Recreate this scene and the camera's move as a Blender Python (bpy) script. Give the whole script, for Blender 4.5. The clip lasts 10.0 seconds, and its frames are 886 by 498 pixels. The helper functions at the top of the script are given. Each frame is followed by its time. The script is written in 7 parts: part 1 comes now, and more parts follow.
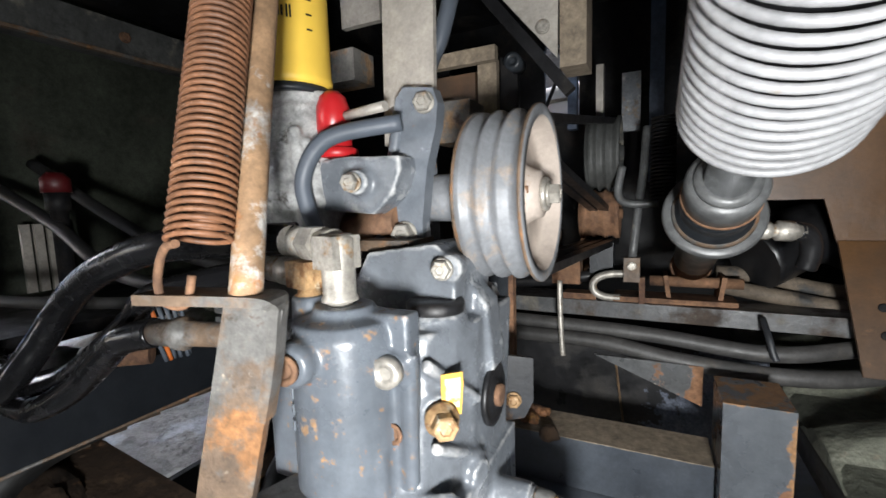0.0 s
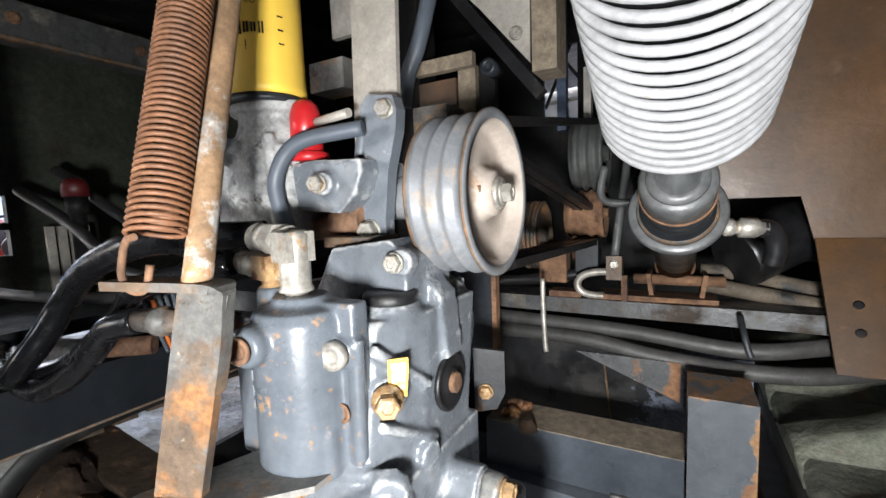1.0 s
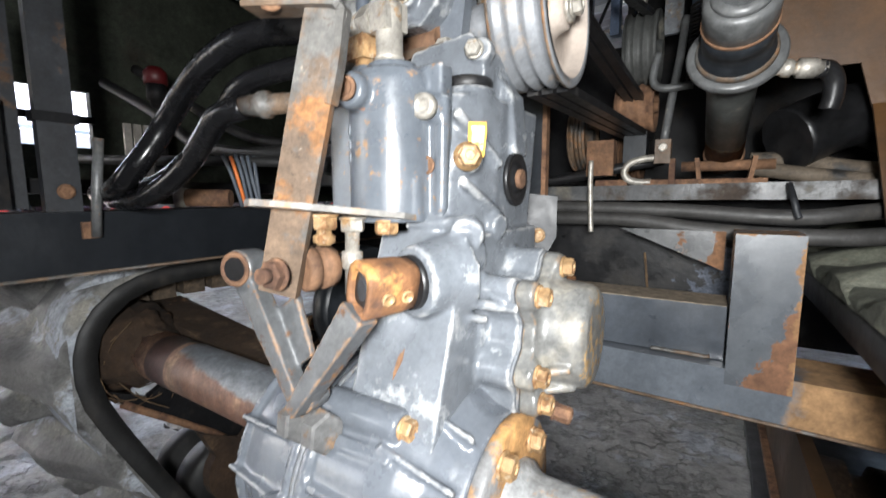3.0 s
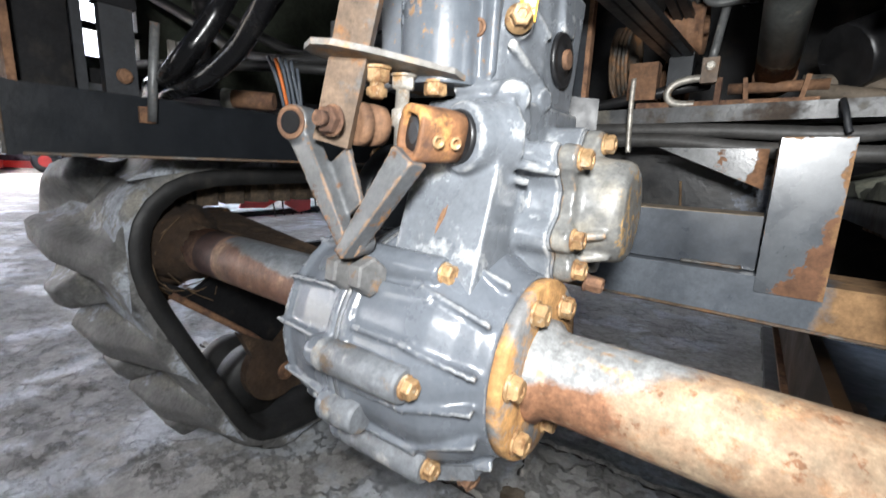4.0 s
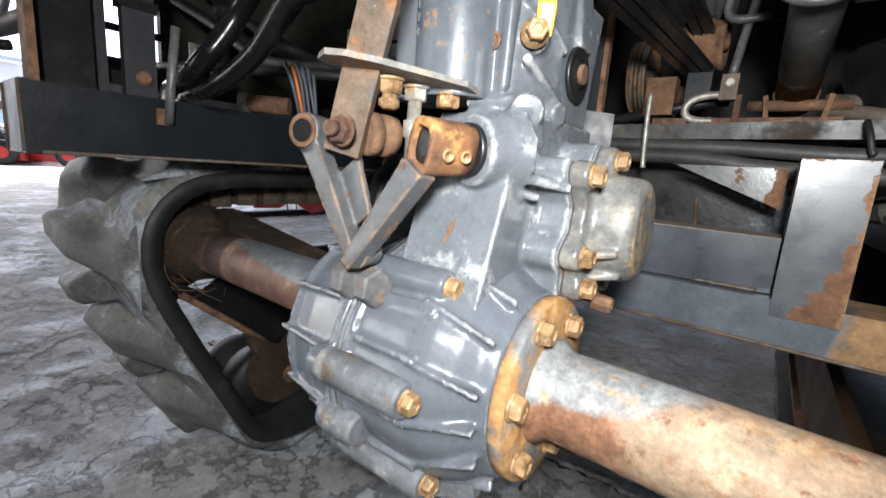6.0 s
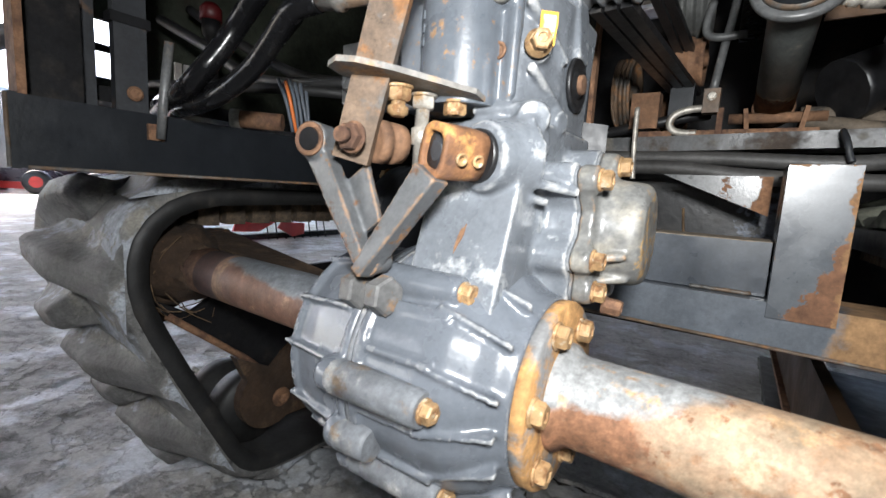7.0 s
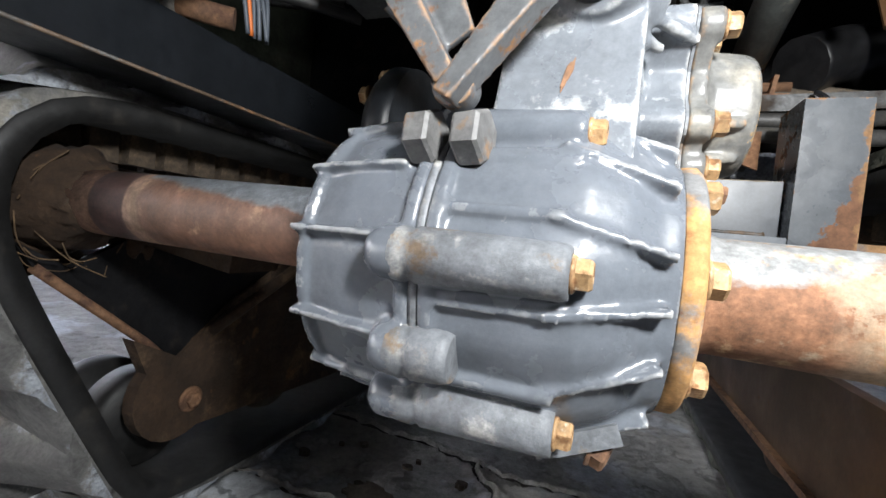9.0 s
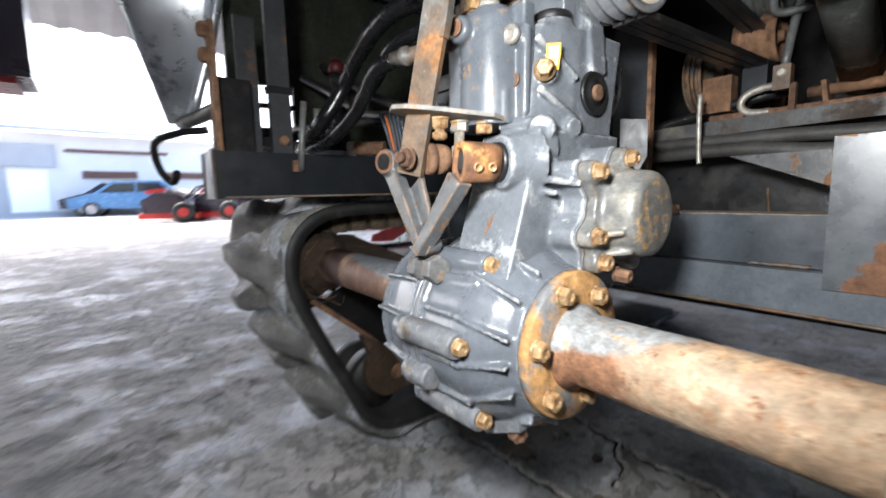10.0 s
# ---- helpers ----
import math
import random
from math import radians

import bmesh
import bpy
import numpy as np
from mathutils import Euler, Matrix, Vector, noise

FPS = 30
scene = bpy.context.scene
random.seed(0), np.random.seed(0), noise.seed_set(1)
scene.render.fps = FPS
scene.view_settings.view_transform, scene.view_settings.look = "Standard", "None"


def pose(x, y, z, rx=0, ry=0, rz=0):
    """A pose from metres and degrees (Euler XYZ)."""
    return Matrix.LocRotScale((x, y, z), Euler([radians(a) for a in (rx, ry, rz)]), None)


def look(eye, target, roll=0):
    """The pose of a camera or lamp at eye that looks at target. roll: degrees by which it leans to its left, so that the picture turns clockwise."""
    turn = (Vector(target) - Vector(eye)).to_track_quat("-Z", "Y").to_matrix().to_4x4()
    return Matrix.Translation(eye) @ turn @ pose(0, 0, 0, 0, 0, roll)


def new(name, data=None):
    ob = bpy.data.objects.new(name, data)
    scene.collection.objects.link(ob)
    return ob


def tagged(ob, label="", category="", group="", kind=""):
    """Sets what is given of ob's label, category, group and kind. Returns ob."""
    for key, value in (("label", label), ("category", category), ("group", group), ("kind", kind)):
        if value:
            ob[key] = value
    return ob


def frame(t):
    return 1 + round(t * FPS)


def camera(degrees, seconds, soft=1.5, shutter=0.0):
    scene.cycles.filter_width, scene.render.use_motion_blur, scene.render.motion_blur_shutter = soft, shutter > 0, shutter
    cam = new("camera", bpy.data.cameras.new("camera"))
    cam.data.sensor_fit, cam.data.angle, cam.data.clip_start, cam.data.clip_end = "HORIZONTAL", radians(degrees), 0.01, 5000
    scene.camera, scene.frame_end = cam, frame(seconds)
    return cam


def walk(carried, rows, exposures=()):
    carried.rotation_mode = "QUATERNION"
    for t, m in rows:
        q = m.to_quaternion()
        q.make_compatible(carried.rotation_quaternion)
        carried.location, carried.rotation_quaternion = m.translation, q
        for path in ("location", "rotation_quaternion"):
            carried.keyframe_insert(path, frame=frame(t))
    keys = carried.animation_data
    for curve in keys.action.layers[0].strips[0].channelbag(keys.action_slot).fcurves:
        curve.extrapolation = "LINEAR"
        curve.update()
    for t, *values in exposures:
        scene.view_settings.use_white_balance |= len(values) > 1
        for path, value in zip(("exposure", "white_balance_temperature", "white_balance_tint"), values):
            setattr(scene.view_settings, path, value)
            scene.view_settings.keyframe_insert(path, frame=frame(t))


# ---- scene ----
cam = camera(91.7, 10.0, shutter=0.4)
PATH = [
    (0, (0.0712, -0.2339, 0.897), (-0.8003, 1.5531, 0.678), -1.9),
    (0.5, (0.1181, -0.2374, 0.892), (-0.8066, 1.5247, 0.69), -1.8),
    (1, (0.131, -0.2308, 0.892), (-0.8314, 1.5105, 0.688), -2.3),
    (1.5, (0.1297, -0.2498, 0.869), (-0.8746, 1.4692, 0.677), -2.6),
    (2, (0.1333, -0.2542, 0.841), (-0.8894, 1.4538, 0.654), -2.9),
    (2.5, (0.124, -0.2813, 0.773), (-0.9095, 1.4199, 0.573), -2.2),
    (3, (0.1206, -0.3021, 0.722), (-0.9399, 1.3762, 0.473), -0.1),
    (3.2, (0.1161, -0.3056, 0.696), (-0.9548, 1.3689, 0.463), 0.3),
    (4.3, (0.1262, -0.34, 0.615), (-1.0059, 1.251, 0.182), 3.5),
    (4.5, (0.1273, -0.3391, 0.601), (-1.0046, 1.2539, 0.174), 4.1),
    (5, (0.1274, -0.3381, 0.595), (-1.0186, 1.2455, 0.172), 4.5),
    (5.5, (0.1264, -0.338, 0.603), (-1.0311, 1.2419, 0.2), 4.5),
    (6, (0.1224, -0.3295, 0.641), (-1.0484, 1.249, 0.272), 4.2),
    (6.2, (0.1237, -0.3266, 0.648), (-1.0555, 1.2488, 0.29), 3.8),
    (7.3, (0.0688, -0.3655, 0.598), (-0.983, 1.3178, 0.351), 3.2),
    (7.5, (0.034, -0.3795, 0.568), (-0.9255, 1.3523, 0.283), 3.9),
    (8, (-0.0176, -0.3644, 0.491), (-0.8127, 1.4559, 0.26), 4.6),
    (8.5, (-0.0452, -0.3158, 0.49), (-0.7512, 1.5504, 0.355), 5.3),
    (9, (-0.0506, -0.3192, 0.484), (-0.7509, 1.5533, 0.418), 5.9),
    (9.5, (0.0227, -0.347, 0.515), (-0.9103, 1.422, 0.481), 6.2),
    (9.7, (0.1074, -0.371, 0.563), (-1.1097, 1.2078, 0.401), 4.2),
    (9.9, (0.2066, -0.3756, 0.592), (-1.276, 0.9575, 0.435), -0.2),
    (10, (0.2516, -0.3779, 0.624), (-1.2996, 0.8596, 0.371), -1.3),
]
walk(cam, [(t, look(eye, target, roll)) for t, eye, target, roll in PATH], [(0, 2.65), (0.5, 2.85), (1, 2.9), (2.5, 2.9), (3.2, 2.8), (4.5, 2.77), (6, 2.58), (7.5, 2.87), (8.0, 3.25), (8.5, 3.05), (9.0, 2.92), (9.5, 2.82), (10, 2.68)])

# ---- light ----
world = bpy.data.worlds.new("sky")
scene.world = world
world.use_nodes = True
wn = world.node_tree
sky = wn.nodes.new("ShaderNodeTexSky")
sky.sky_type = "NISHITA"
sky.sun_disc = False
sky.sun_elevation, sky.sun_rotation = radians(50), radians(250)
sky.dust_density, sky.air_density, sky.ozone_density = 4.0, 0.8, 0.6
wn.links.new(sky.outputs[0], wn.nodes["Background"].inputs[0])
wn.nodes["Background"].inputs[1].default_value = 0.23
sun_data = bpy.data.lights.new("sun", "SUN")
sun_data.energy, sun_data.angle, sun_data.color = 0.6, radians(12), (1, 0.96, 0.9)
sun = new("sun", sun_data)
sun.matrix_world = look((-6, -3, 8), (0, 0, 0))
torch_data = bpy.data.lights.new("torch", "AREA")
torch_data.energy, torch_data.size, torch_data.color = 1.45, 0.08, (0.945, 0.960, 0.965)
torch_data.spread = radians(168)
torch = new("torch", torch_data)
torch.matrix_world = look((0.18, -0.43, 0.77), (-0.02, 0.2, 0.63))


# ---- materials ----
def ramp(nt, src, stops):
    n = nt.nodes.new("ShaderNodeValToRGB")
    el = n.color_ramp.elements
    while len(el) < len(stops):
        el.new(0.5)
    for e, (p, c) in zip(el, stops):
        e.position = p
        e.color = (*c, 1) if isinstance(c, tuple) else (c, c, c, 1)
    nt.links.new(src, n.inputs[0])
    return n.outputs[0]


def noise_out(nt, scale, detail=6, rough=0.6, kind="noise", vec=None):
    co = nt.nodes.new("ShaderNodeTexCoord")
    if kind == "voronoi":
        n = nt.nodes.new("ShaderNodeTexVoronoi")
        n.inputs["Scale"].default_value = scale
        out = n.outputs["Distance"]
    else:
        n = nt.nodes.new("ShaderNodeTexNoise")
        n.inputs["Scale"].default_value = scale
        n.inputs["Detail"].default_value = detail
        n.inputs["Roughness"].default_value = rough
        out = n.outputs[0]
    nt.links.new(vec or co.outputs["Object"], n.inputs["Vector"])
    return out


def mix(nt, fac, a, b):
    n = nt.nodes.new("ShaderNodeMix")
    n.data_type = "RGBA"
    nt.links.new(fac, n.inputs[0])
    for sock, v in ((n.inputs[6], a), (n.inputs[7], b)):
        if isinstance(v, tuple):
            sock.default_value = (*v, 1)
        elif isinstance(v, (int, float)):
            sock.default_value = (v, v, v, 1)
        else:
            nt.links.new(v, sock)
    return n.outputs[2]


def material(name, base, rough=0.5, metal=0.0, vary=0.25, scale=14.0, layers=(), bump=0.15, bump_scale=160.0, spec=0.5, wear=None, grime=1.0, depth=0.002, zones=()):
    """layers: (colour, scale, low, high, roughness): patches of another finish, by noise between low and high.
    zones: (colour, axis, low, high, spread, scale, roughness): a stain or painted glint where the place along axis
    passes low to high, with a ragged edge."""
    m = bpy.data.materials.new(name)
    m.use_nodes = True
    nt = m.node_tree
    b = nt.nodes["Principled BSDF"]
    dark = tuple(c * (1 - vary) for c in base)
    light = tuple(min(1, c * (1 + vary)) for c in base)
    col = ramp(nt, noise_out(nt, scale), [(0.3, dark), (0.7, light)])
    ro = ramp(nt, noise_out(nt, scale * 2.3), [(0.3, max(0.02, rough - 0.1)), (0.7, min(1, rough + 0.1))])
    me = metal
    for c, sc, lo, hi, r2 in layers:
        f = ramp(nt, noise_out(nt, sc, 10, 0.68), [(lo, 0.0), (hi, 1.0)])
        tone = ramp(nt, noise_out(nt, sc * 3.1, 6), [(0.3, tuple(v * 0.65 for v in c)), (0.7, tuple(min(1, v * 1.25) for v in c))])
        col = mix(nt, f, col, tone)
        ro = mix(nt, f, ro, r2)
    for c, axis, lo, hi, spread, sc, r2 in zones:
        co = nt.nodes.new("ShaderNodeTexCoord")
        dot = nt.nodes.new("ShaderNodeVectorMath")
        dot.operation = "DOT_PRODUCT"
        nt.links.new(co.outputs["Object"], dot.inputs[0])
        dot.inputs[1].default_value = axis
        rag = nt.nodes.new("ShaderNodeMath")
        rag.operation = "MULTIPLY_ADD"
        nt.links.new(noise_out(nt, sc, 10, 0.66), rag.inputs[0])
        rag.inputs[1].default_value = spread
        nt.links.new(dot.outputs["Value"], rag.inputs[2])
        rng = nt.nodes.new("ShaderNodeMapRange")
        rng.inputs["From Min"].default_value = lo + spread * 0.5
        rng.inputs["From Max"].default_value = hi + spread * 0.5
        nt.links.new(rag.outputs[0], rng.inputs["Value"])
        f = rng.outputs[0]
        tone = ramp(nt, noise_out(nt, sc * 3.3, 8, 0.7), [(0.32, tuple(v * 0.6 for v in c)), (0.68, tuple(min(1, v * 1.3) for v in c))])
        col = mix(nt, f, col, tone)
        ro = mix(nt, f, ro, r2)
    if wear:
        # raised edges have lost their paint
        g = nt.nodes.new("ShaderNodeNewGeometry")
        add = nt.nodes.new("ShaderNodeMath")
        add.operation = "MULTIPLY_ADD"
        nt.links.new(noise_out(nt, 55, 8, 0.7), add.inputs[0])
        add.inputs[1].default_value = 0.16
        nt.links.new(g.outputs["Pointiness"], add.inputs[2])
        f = ramp(nt, add.outputs[0], [(wear[1] + 0.08, 0.0), (wear[2] + 0.08, 1.0)])
        col = mix(nt, f, col, wear[0])
        ro = mix(nt, f, ro, 0.75)
    if bump > 0.1:
        # grime in patches, and fine speckle
        for sc, lo, hi, a0, a1 in ((11.0, 0.34, 0.62, 0.62, 1.12), (75.0, 0.36, 0.60, 0.72, 1.10), (260.0, 0.36, 0.64, 0.80, 1.15)):
            g = ramp(nt, noise_out(nt, sc, 12, 0.72), [(lo, 0.5 + (a0 - 1) * 0.5 * grime), (hi, 0.5 + (a1 - 1) * 0.5 * grime)])
            n = nt.nodes.new("ShaderNodeMix")
            n.data_type, n.blend_type = "RGBA", "MULTIPLY"
            n.inputs[0].default_value = 1.0
            nt.links.new(col, n.inputs[6])
            nt.links.new(g, n.inputs[7])
            v = nt.nodes.new("ShaderNodeVectorMath")
            v.operation = "SCALE"
            v.inputs["Scale"].default_value = 2.0
            nt.links.new(n.outputs[2], v.inputs[0])
            col = v.outputs[0]
    nt.links.new(col, b.inputs["Base Color"])
    nt.links.new(ro, b.inputs["Roughness"])
    b.inputs["Metallic"].default_value = me
    b.inputs["Specular IOR Level"].default_value = spec
    if bump:
        bp = nt.nodes.new("ShaderNodeBump")
        bp.inputs["Strength"].default_value = bump
        bp.inputs["Distance"].default_value = depth
        nt.links.new(noise_out(nt, bump_scale, 8), bp.inputs["Height"])
        nt.links.new(bp.outputs[0], b.inputs["Normal"])
    return m


RUST = (0.30, 0.13, 0.05)
OCHRE = (0.50, 0.27, 0.10)
CHALK = (0.55, 0.56, 0.56)
grey_paint = material("grey_paint", (0.130, 0.145, 0.165), 0.32, 0, 0.12, 9, [(CHALK, 22, 0.60, 0.68, 0.75), (RUST, 30, 0.69, 0.74, 0.9)], grime=0.45)
chalk_metal = material("chalk_metal", (0.38, 0.38, 0.37), 0.6, 0, 0.3, 50, [((0.52, 0.52, 0.50), 34, 0.50, 0.60, 0.8), ((0.10, 0.09, 0.08), 40, 0.60, 0.68, 0.8), (RUST, 40, 0.70, 0.76, 0.9)], 0.8, 110)
dark_paint = material("dark_paint", (0.020, 0.023, 0.027), 0.38, 0, 0.2, 10, [((0.25, 0.26, 0.27), 40, 0.72, 0.76, 0.6), (RUST, 18, 0.70, 0.75, 0.9)], spec=0.3)
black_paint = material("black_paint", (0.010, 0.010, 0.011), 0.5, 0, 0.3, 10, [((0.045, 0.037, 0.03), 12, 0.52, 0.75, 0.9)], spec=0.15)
frame_paint = material("frame_paint", (0.050, 0.058, 0.070), 0.36, 0, 0.15, 9, [(RUST, 16, 0.66, 0.70, 0.9), (CHALK, 50, 0.72, 0.76, 0.6)], 0.12, 300, grime=0.6, depth=0.0006, zones=[((0.22, 0.175, 0.125), (0, 0, 1), 0.5875, 0.5885, 0.004, 30, 0.85)])
rust_metal = material("rust_metal", (0.20, 0.105, 0.056), 0.85, 0, 0.35, 40, [((0.10, 0.05, 0.03), 25, 0.5, 0.62, 0.9)], 0.4)
spring_rust = material("spring_rust", (0.20, 0.088, 0.042), 0.6, 0, 0.3, 50, [((0.34, 0.17, 0.09), 30, 0.56, 0.68, 0.6)], 0.2)
rust_brown = material("rust_brown", (0.098, 0.048, 0.018), 0.40, 0, 0.25, 5, [((0.060, 0.034, 0.018), 3, 0.45, 0.62, 0.55), ((0.15, 0.08, 0.035), 40, 0.62, 0.70, 0.7)], 0.15, 120, grime=0.5)
ochre_bolt = material("ochre_bolt", (0.40, 0.25, 0.12), 0.55, 0.15, 0.3, 90, [((0.24, 0.12, 0.05), 80, 0.50, 0.60, 0.9), ((0.50, 0.42, 0.30), 120, 0.58, 0.64, 0.7)], 0.35)
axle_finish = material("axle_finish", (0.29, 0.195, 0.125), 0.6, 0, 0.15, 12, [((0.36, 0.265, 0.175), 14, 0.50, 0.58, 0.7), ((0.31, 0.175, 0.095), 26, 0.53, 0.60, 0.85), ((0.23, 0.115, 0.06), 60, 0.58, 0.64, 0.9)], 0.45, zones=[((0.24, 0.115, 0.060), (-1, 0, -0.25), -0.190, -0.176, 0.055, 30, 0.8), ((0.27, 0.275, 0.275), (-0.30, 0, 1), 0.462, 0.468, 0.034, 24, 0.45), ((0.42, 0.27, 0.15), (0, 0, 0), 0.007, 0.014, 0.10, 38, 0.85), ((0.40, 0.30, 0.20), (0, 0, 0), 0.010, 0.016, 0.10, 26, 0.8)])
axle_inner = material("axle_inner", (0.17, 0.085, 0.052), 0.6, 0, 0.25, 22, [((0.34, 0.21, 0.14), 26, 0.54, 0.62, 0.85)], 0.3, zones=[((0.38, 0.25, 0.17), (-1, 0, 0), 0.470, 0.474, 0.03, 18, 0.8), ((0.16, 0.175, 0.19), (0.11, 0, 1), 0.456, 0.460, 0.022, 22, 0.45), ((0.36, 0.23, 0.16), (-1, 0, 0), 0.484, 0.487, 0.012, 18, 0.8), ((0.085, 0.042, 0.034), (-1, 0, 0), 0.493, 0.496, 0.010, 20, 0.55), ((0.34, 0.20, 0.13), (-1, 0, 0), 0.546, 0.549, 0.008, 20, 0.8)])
barrel_finish = material("barrel_finish", (0.155, 0.165, 0.178), 0.55, 0, 0.15, 14, [((0.34, 0.335, 0.32), 38, 0.54, 0.64, 0.8), ((0.22, 0.16, 0.105), 30, 0.56, 0.64, 0.9)], 0.6, 90)
sticker_yellow = material("sticker_yellow", (0.75, 0.40, 0.05), 0.5, 0, 0.15, 60, [((0.62, 0.30, 0.10), 60, 0.58, 0.64, 0.6)], 0.05)
sticker_pale = material("sticker_pale", (0.74, 0.66, 0.40), 0.5, 0, 0.15, 90, [((0.75, 0.42, 0.06), 80, 0.52, 0.58, 0.6)], 0.05)
rust_orange = material("rust_orange", (0.23, 0.105, 0.045), 0.75, 0, 0.3, 40, [((0.13, 0.065, 0.04), 30, 0.54, 0.64, 0.9), ((0.50, 0.25, 0.08), 28, 0.54, 0.62, 0.8)], 0.4)
plate_finish = material("plate_finish", (0.20, 0.19, 0.175), 0.5, 0, 0.2, 20, [((0.32, 0.20, 0.11), 22, 0.50, 0.60, 0.8), ((0.10, 0.07, 0.05), 26, 0.58, 0.66, 0.8)], 0.3)
rod_finish = material("rod_finish", (0.27, 0.165, 0.09), 0.7, 0, 0.3, 35, [((0.42, 0.40, 0.37), 32, 0.52, 0.60, 0.6), (RUST, 46, 0.58, 0.66, 0.9)], 0.3)
bar_finish = material("bar_finish", (0.135, 0.090, 0.058), 0.62, 0, 0.28, 25, [((0.115, 0.110, 0.102), 14, 0.50, 0.57, 0.5), ((0.26, 0.125, 0.05), 18, 0.55, 0.62, 0.9), ((0.075, 0.05, 0.032), 45, 0.58, 0.66, 0.85), ((0.28, 0.235, 0.18), 70, 0.66, 0.71, 0.6)], 0.35)
zinc = material("zinc", (0.46, 0.43, 0.38), 0.45, 0.5, 0.25, 60, [((0.40, 0.25, 0.12), 45, 0.58, 0.66, 0.8)], 0.2)
chrome = material("chrome", (0.75, 0.76, 0.78), 0.12, 1.0, 0.05, 20, (), 0.03)
black_hose = material("black_hose", (0.005, 0.005, 0.0055), 0.24, 0, 0.2, 30, [((0.022, 0.020, 0.018), 14, 0.60, 0.8, 0.7)], 0.1, 200, depth=0.0008, spec=0.3)
rubber = material("rubber", (0.013, 0.013, 0.014), 0.38, 0, 0.2, 30, [((0.07, 0.062, 0.055), 14, 0.60, 0.8, 0.9)], 0.15)
mud_rubber = material("mud_rubber", (0.155, 0.153, 0.148), 0.7, 0, 0.28, 8, [((0.29, 0.275, 0.24), 7, 0.52, 0.62, 0.95), ((0.34, 0.365, 0.40), 5, 0.54, 0.58, 0.85), ((0.045, 0.044, 0.042), 15, 0.57, 0.64, 0.5), ((0.15, 0.115, 0.075), 26, 0.63, 0.68, 0.9)], 0.5, 60, depth=0.004)
mud_rust = material("mud_rust", (0.040, 0.022, 0.011), 0.9, 0, 0.4, 12, [((0.115, 0.07, 0.038), 9, 0.52, 0.62, 0.95), ((0.16, 0.075, 0.03), 16, 0.62, 0.68, 0.9)], 0.6, 60, depth=0.006)
yellow = material("yellow_paint", (0.80, 0.52, 0.07), 0.55, 0, 0.08, 20, (), 0.05, grime=0.5)
red = material("red_plastic", (0.40, 0.012, 0.015), 0.35, 0, 0.1, 20, (), 0.05)
dull_red = material("dull_red", (0.07, 0.004, 0.005), 0.5, 0, 0.2, 20, (), 0.05)
white_coil = material("white_coil", (0.27, 0.27, 0.275), 0.45, 0, 0.10, 30, [((0.30, 0.25, 0.19), 30, 0.66, 0.74, 0.8), ((0.10, 0.09, 0.08), 60, 0.66, 0.72, 0.8)], 0.11, 150, grime=0.6, depth=0.0006)
pulley_steel = material("pulley_steel", (0.20, 0.208, 0.22), 0.5, 0.1, 0.15, 30, [((0.38, 0.29, 0.21), 20, 0.56, 0.7, 0.8)], 0.15, grime=0.5)
pulley_face = material("pulley_face", (0.46, 0.39, 0.335), 0.7, 0.1, 0.12, 30, [((0.36, 0.22, 0.12), 20, 0.62, 0.72, 0.9)], 0.15, grime=0.35)
concrete = material("concrete", (0.44, 0.43, 0.41), 0.78, 0, 0.14, 5, [((0.42, 0.41, 0.392), 9, 0.50, 0.56, 0.8), ((0.56, 0.585, 0.615), 2.6, 0.51, 0.56, 0.5), ((0.24, 0.225, 0.205), 1.4, 0.60, 0.72, 0.7), ((0.13, 0.12, 0.105), 22, 0.67, 0.69, 0.9)], 0.5, 110, depth=0.004, grime=0.7)


def plates(m, scale, low, high, depth):
    """Flaked plates: a second relief with stepped edges laid under the fine one."""
    nt = m.node_tree
    fine = next(n for n in nt.nodes if n.bl_idname == "ShaderNodeBump")
    bp = nt.nodes.new("ShaderNodeBump")
    bp.inputs["Strength"].default_value, bp.inputs["Distance"].default_value = 1.0, depth
    nt.links.new(ramp(nt, noise_out(nt, scale, 10, 0.68), [(low, 0.0), (high, 1.0)]), bp.inputs["Height"])
    nt.links.new(bp.outputs[0], fine.inputs["Normal"])


plates(concrete, 8, 0.48, 0.53, 0.007)
mud_green = material("mud_green", (0.085, 0.090, 0.068), 0.85, 0, 0.35, 10, [((0.14, 0.14, 0.11), 9, 0.52, 0.66, 0.95), ((0.16, 0.10, 0.06), 14, 0.62, 0.70, 0.95)], 0.8, 45, depth=0.006)
ridge_dirt = material("ridge_dirt", (0.46, 0.44, 0.41), 0.85, 0, 0.3, 60, (), 0.6, 120)
mud_tooth = material("mud_tooth", (0.085, 0.062, 0.042), 0.9, 0, 0.35, 30, [((0.15, 0.105, 0.065), 24, 0.5, 0.6, 0.95)], 0.6, 70, depth=0.005)
mud_straw = material("mud_straw", (0.11, 0.068, 0.036), 0.9, 0, 0.4, 40, [((0.17, 0.11, 0.055), 60, 0.5, 0.62, 0.95)], 0.5, 90)
crack_dirt = material("crack_dirt", (0.05, 0.045, 0.04), 0.9, 0, 0.4, 60, (), 0.5, 120)


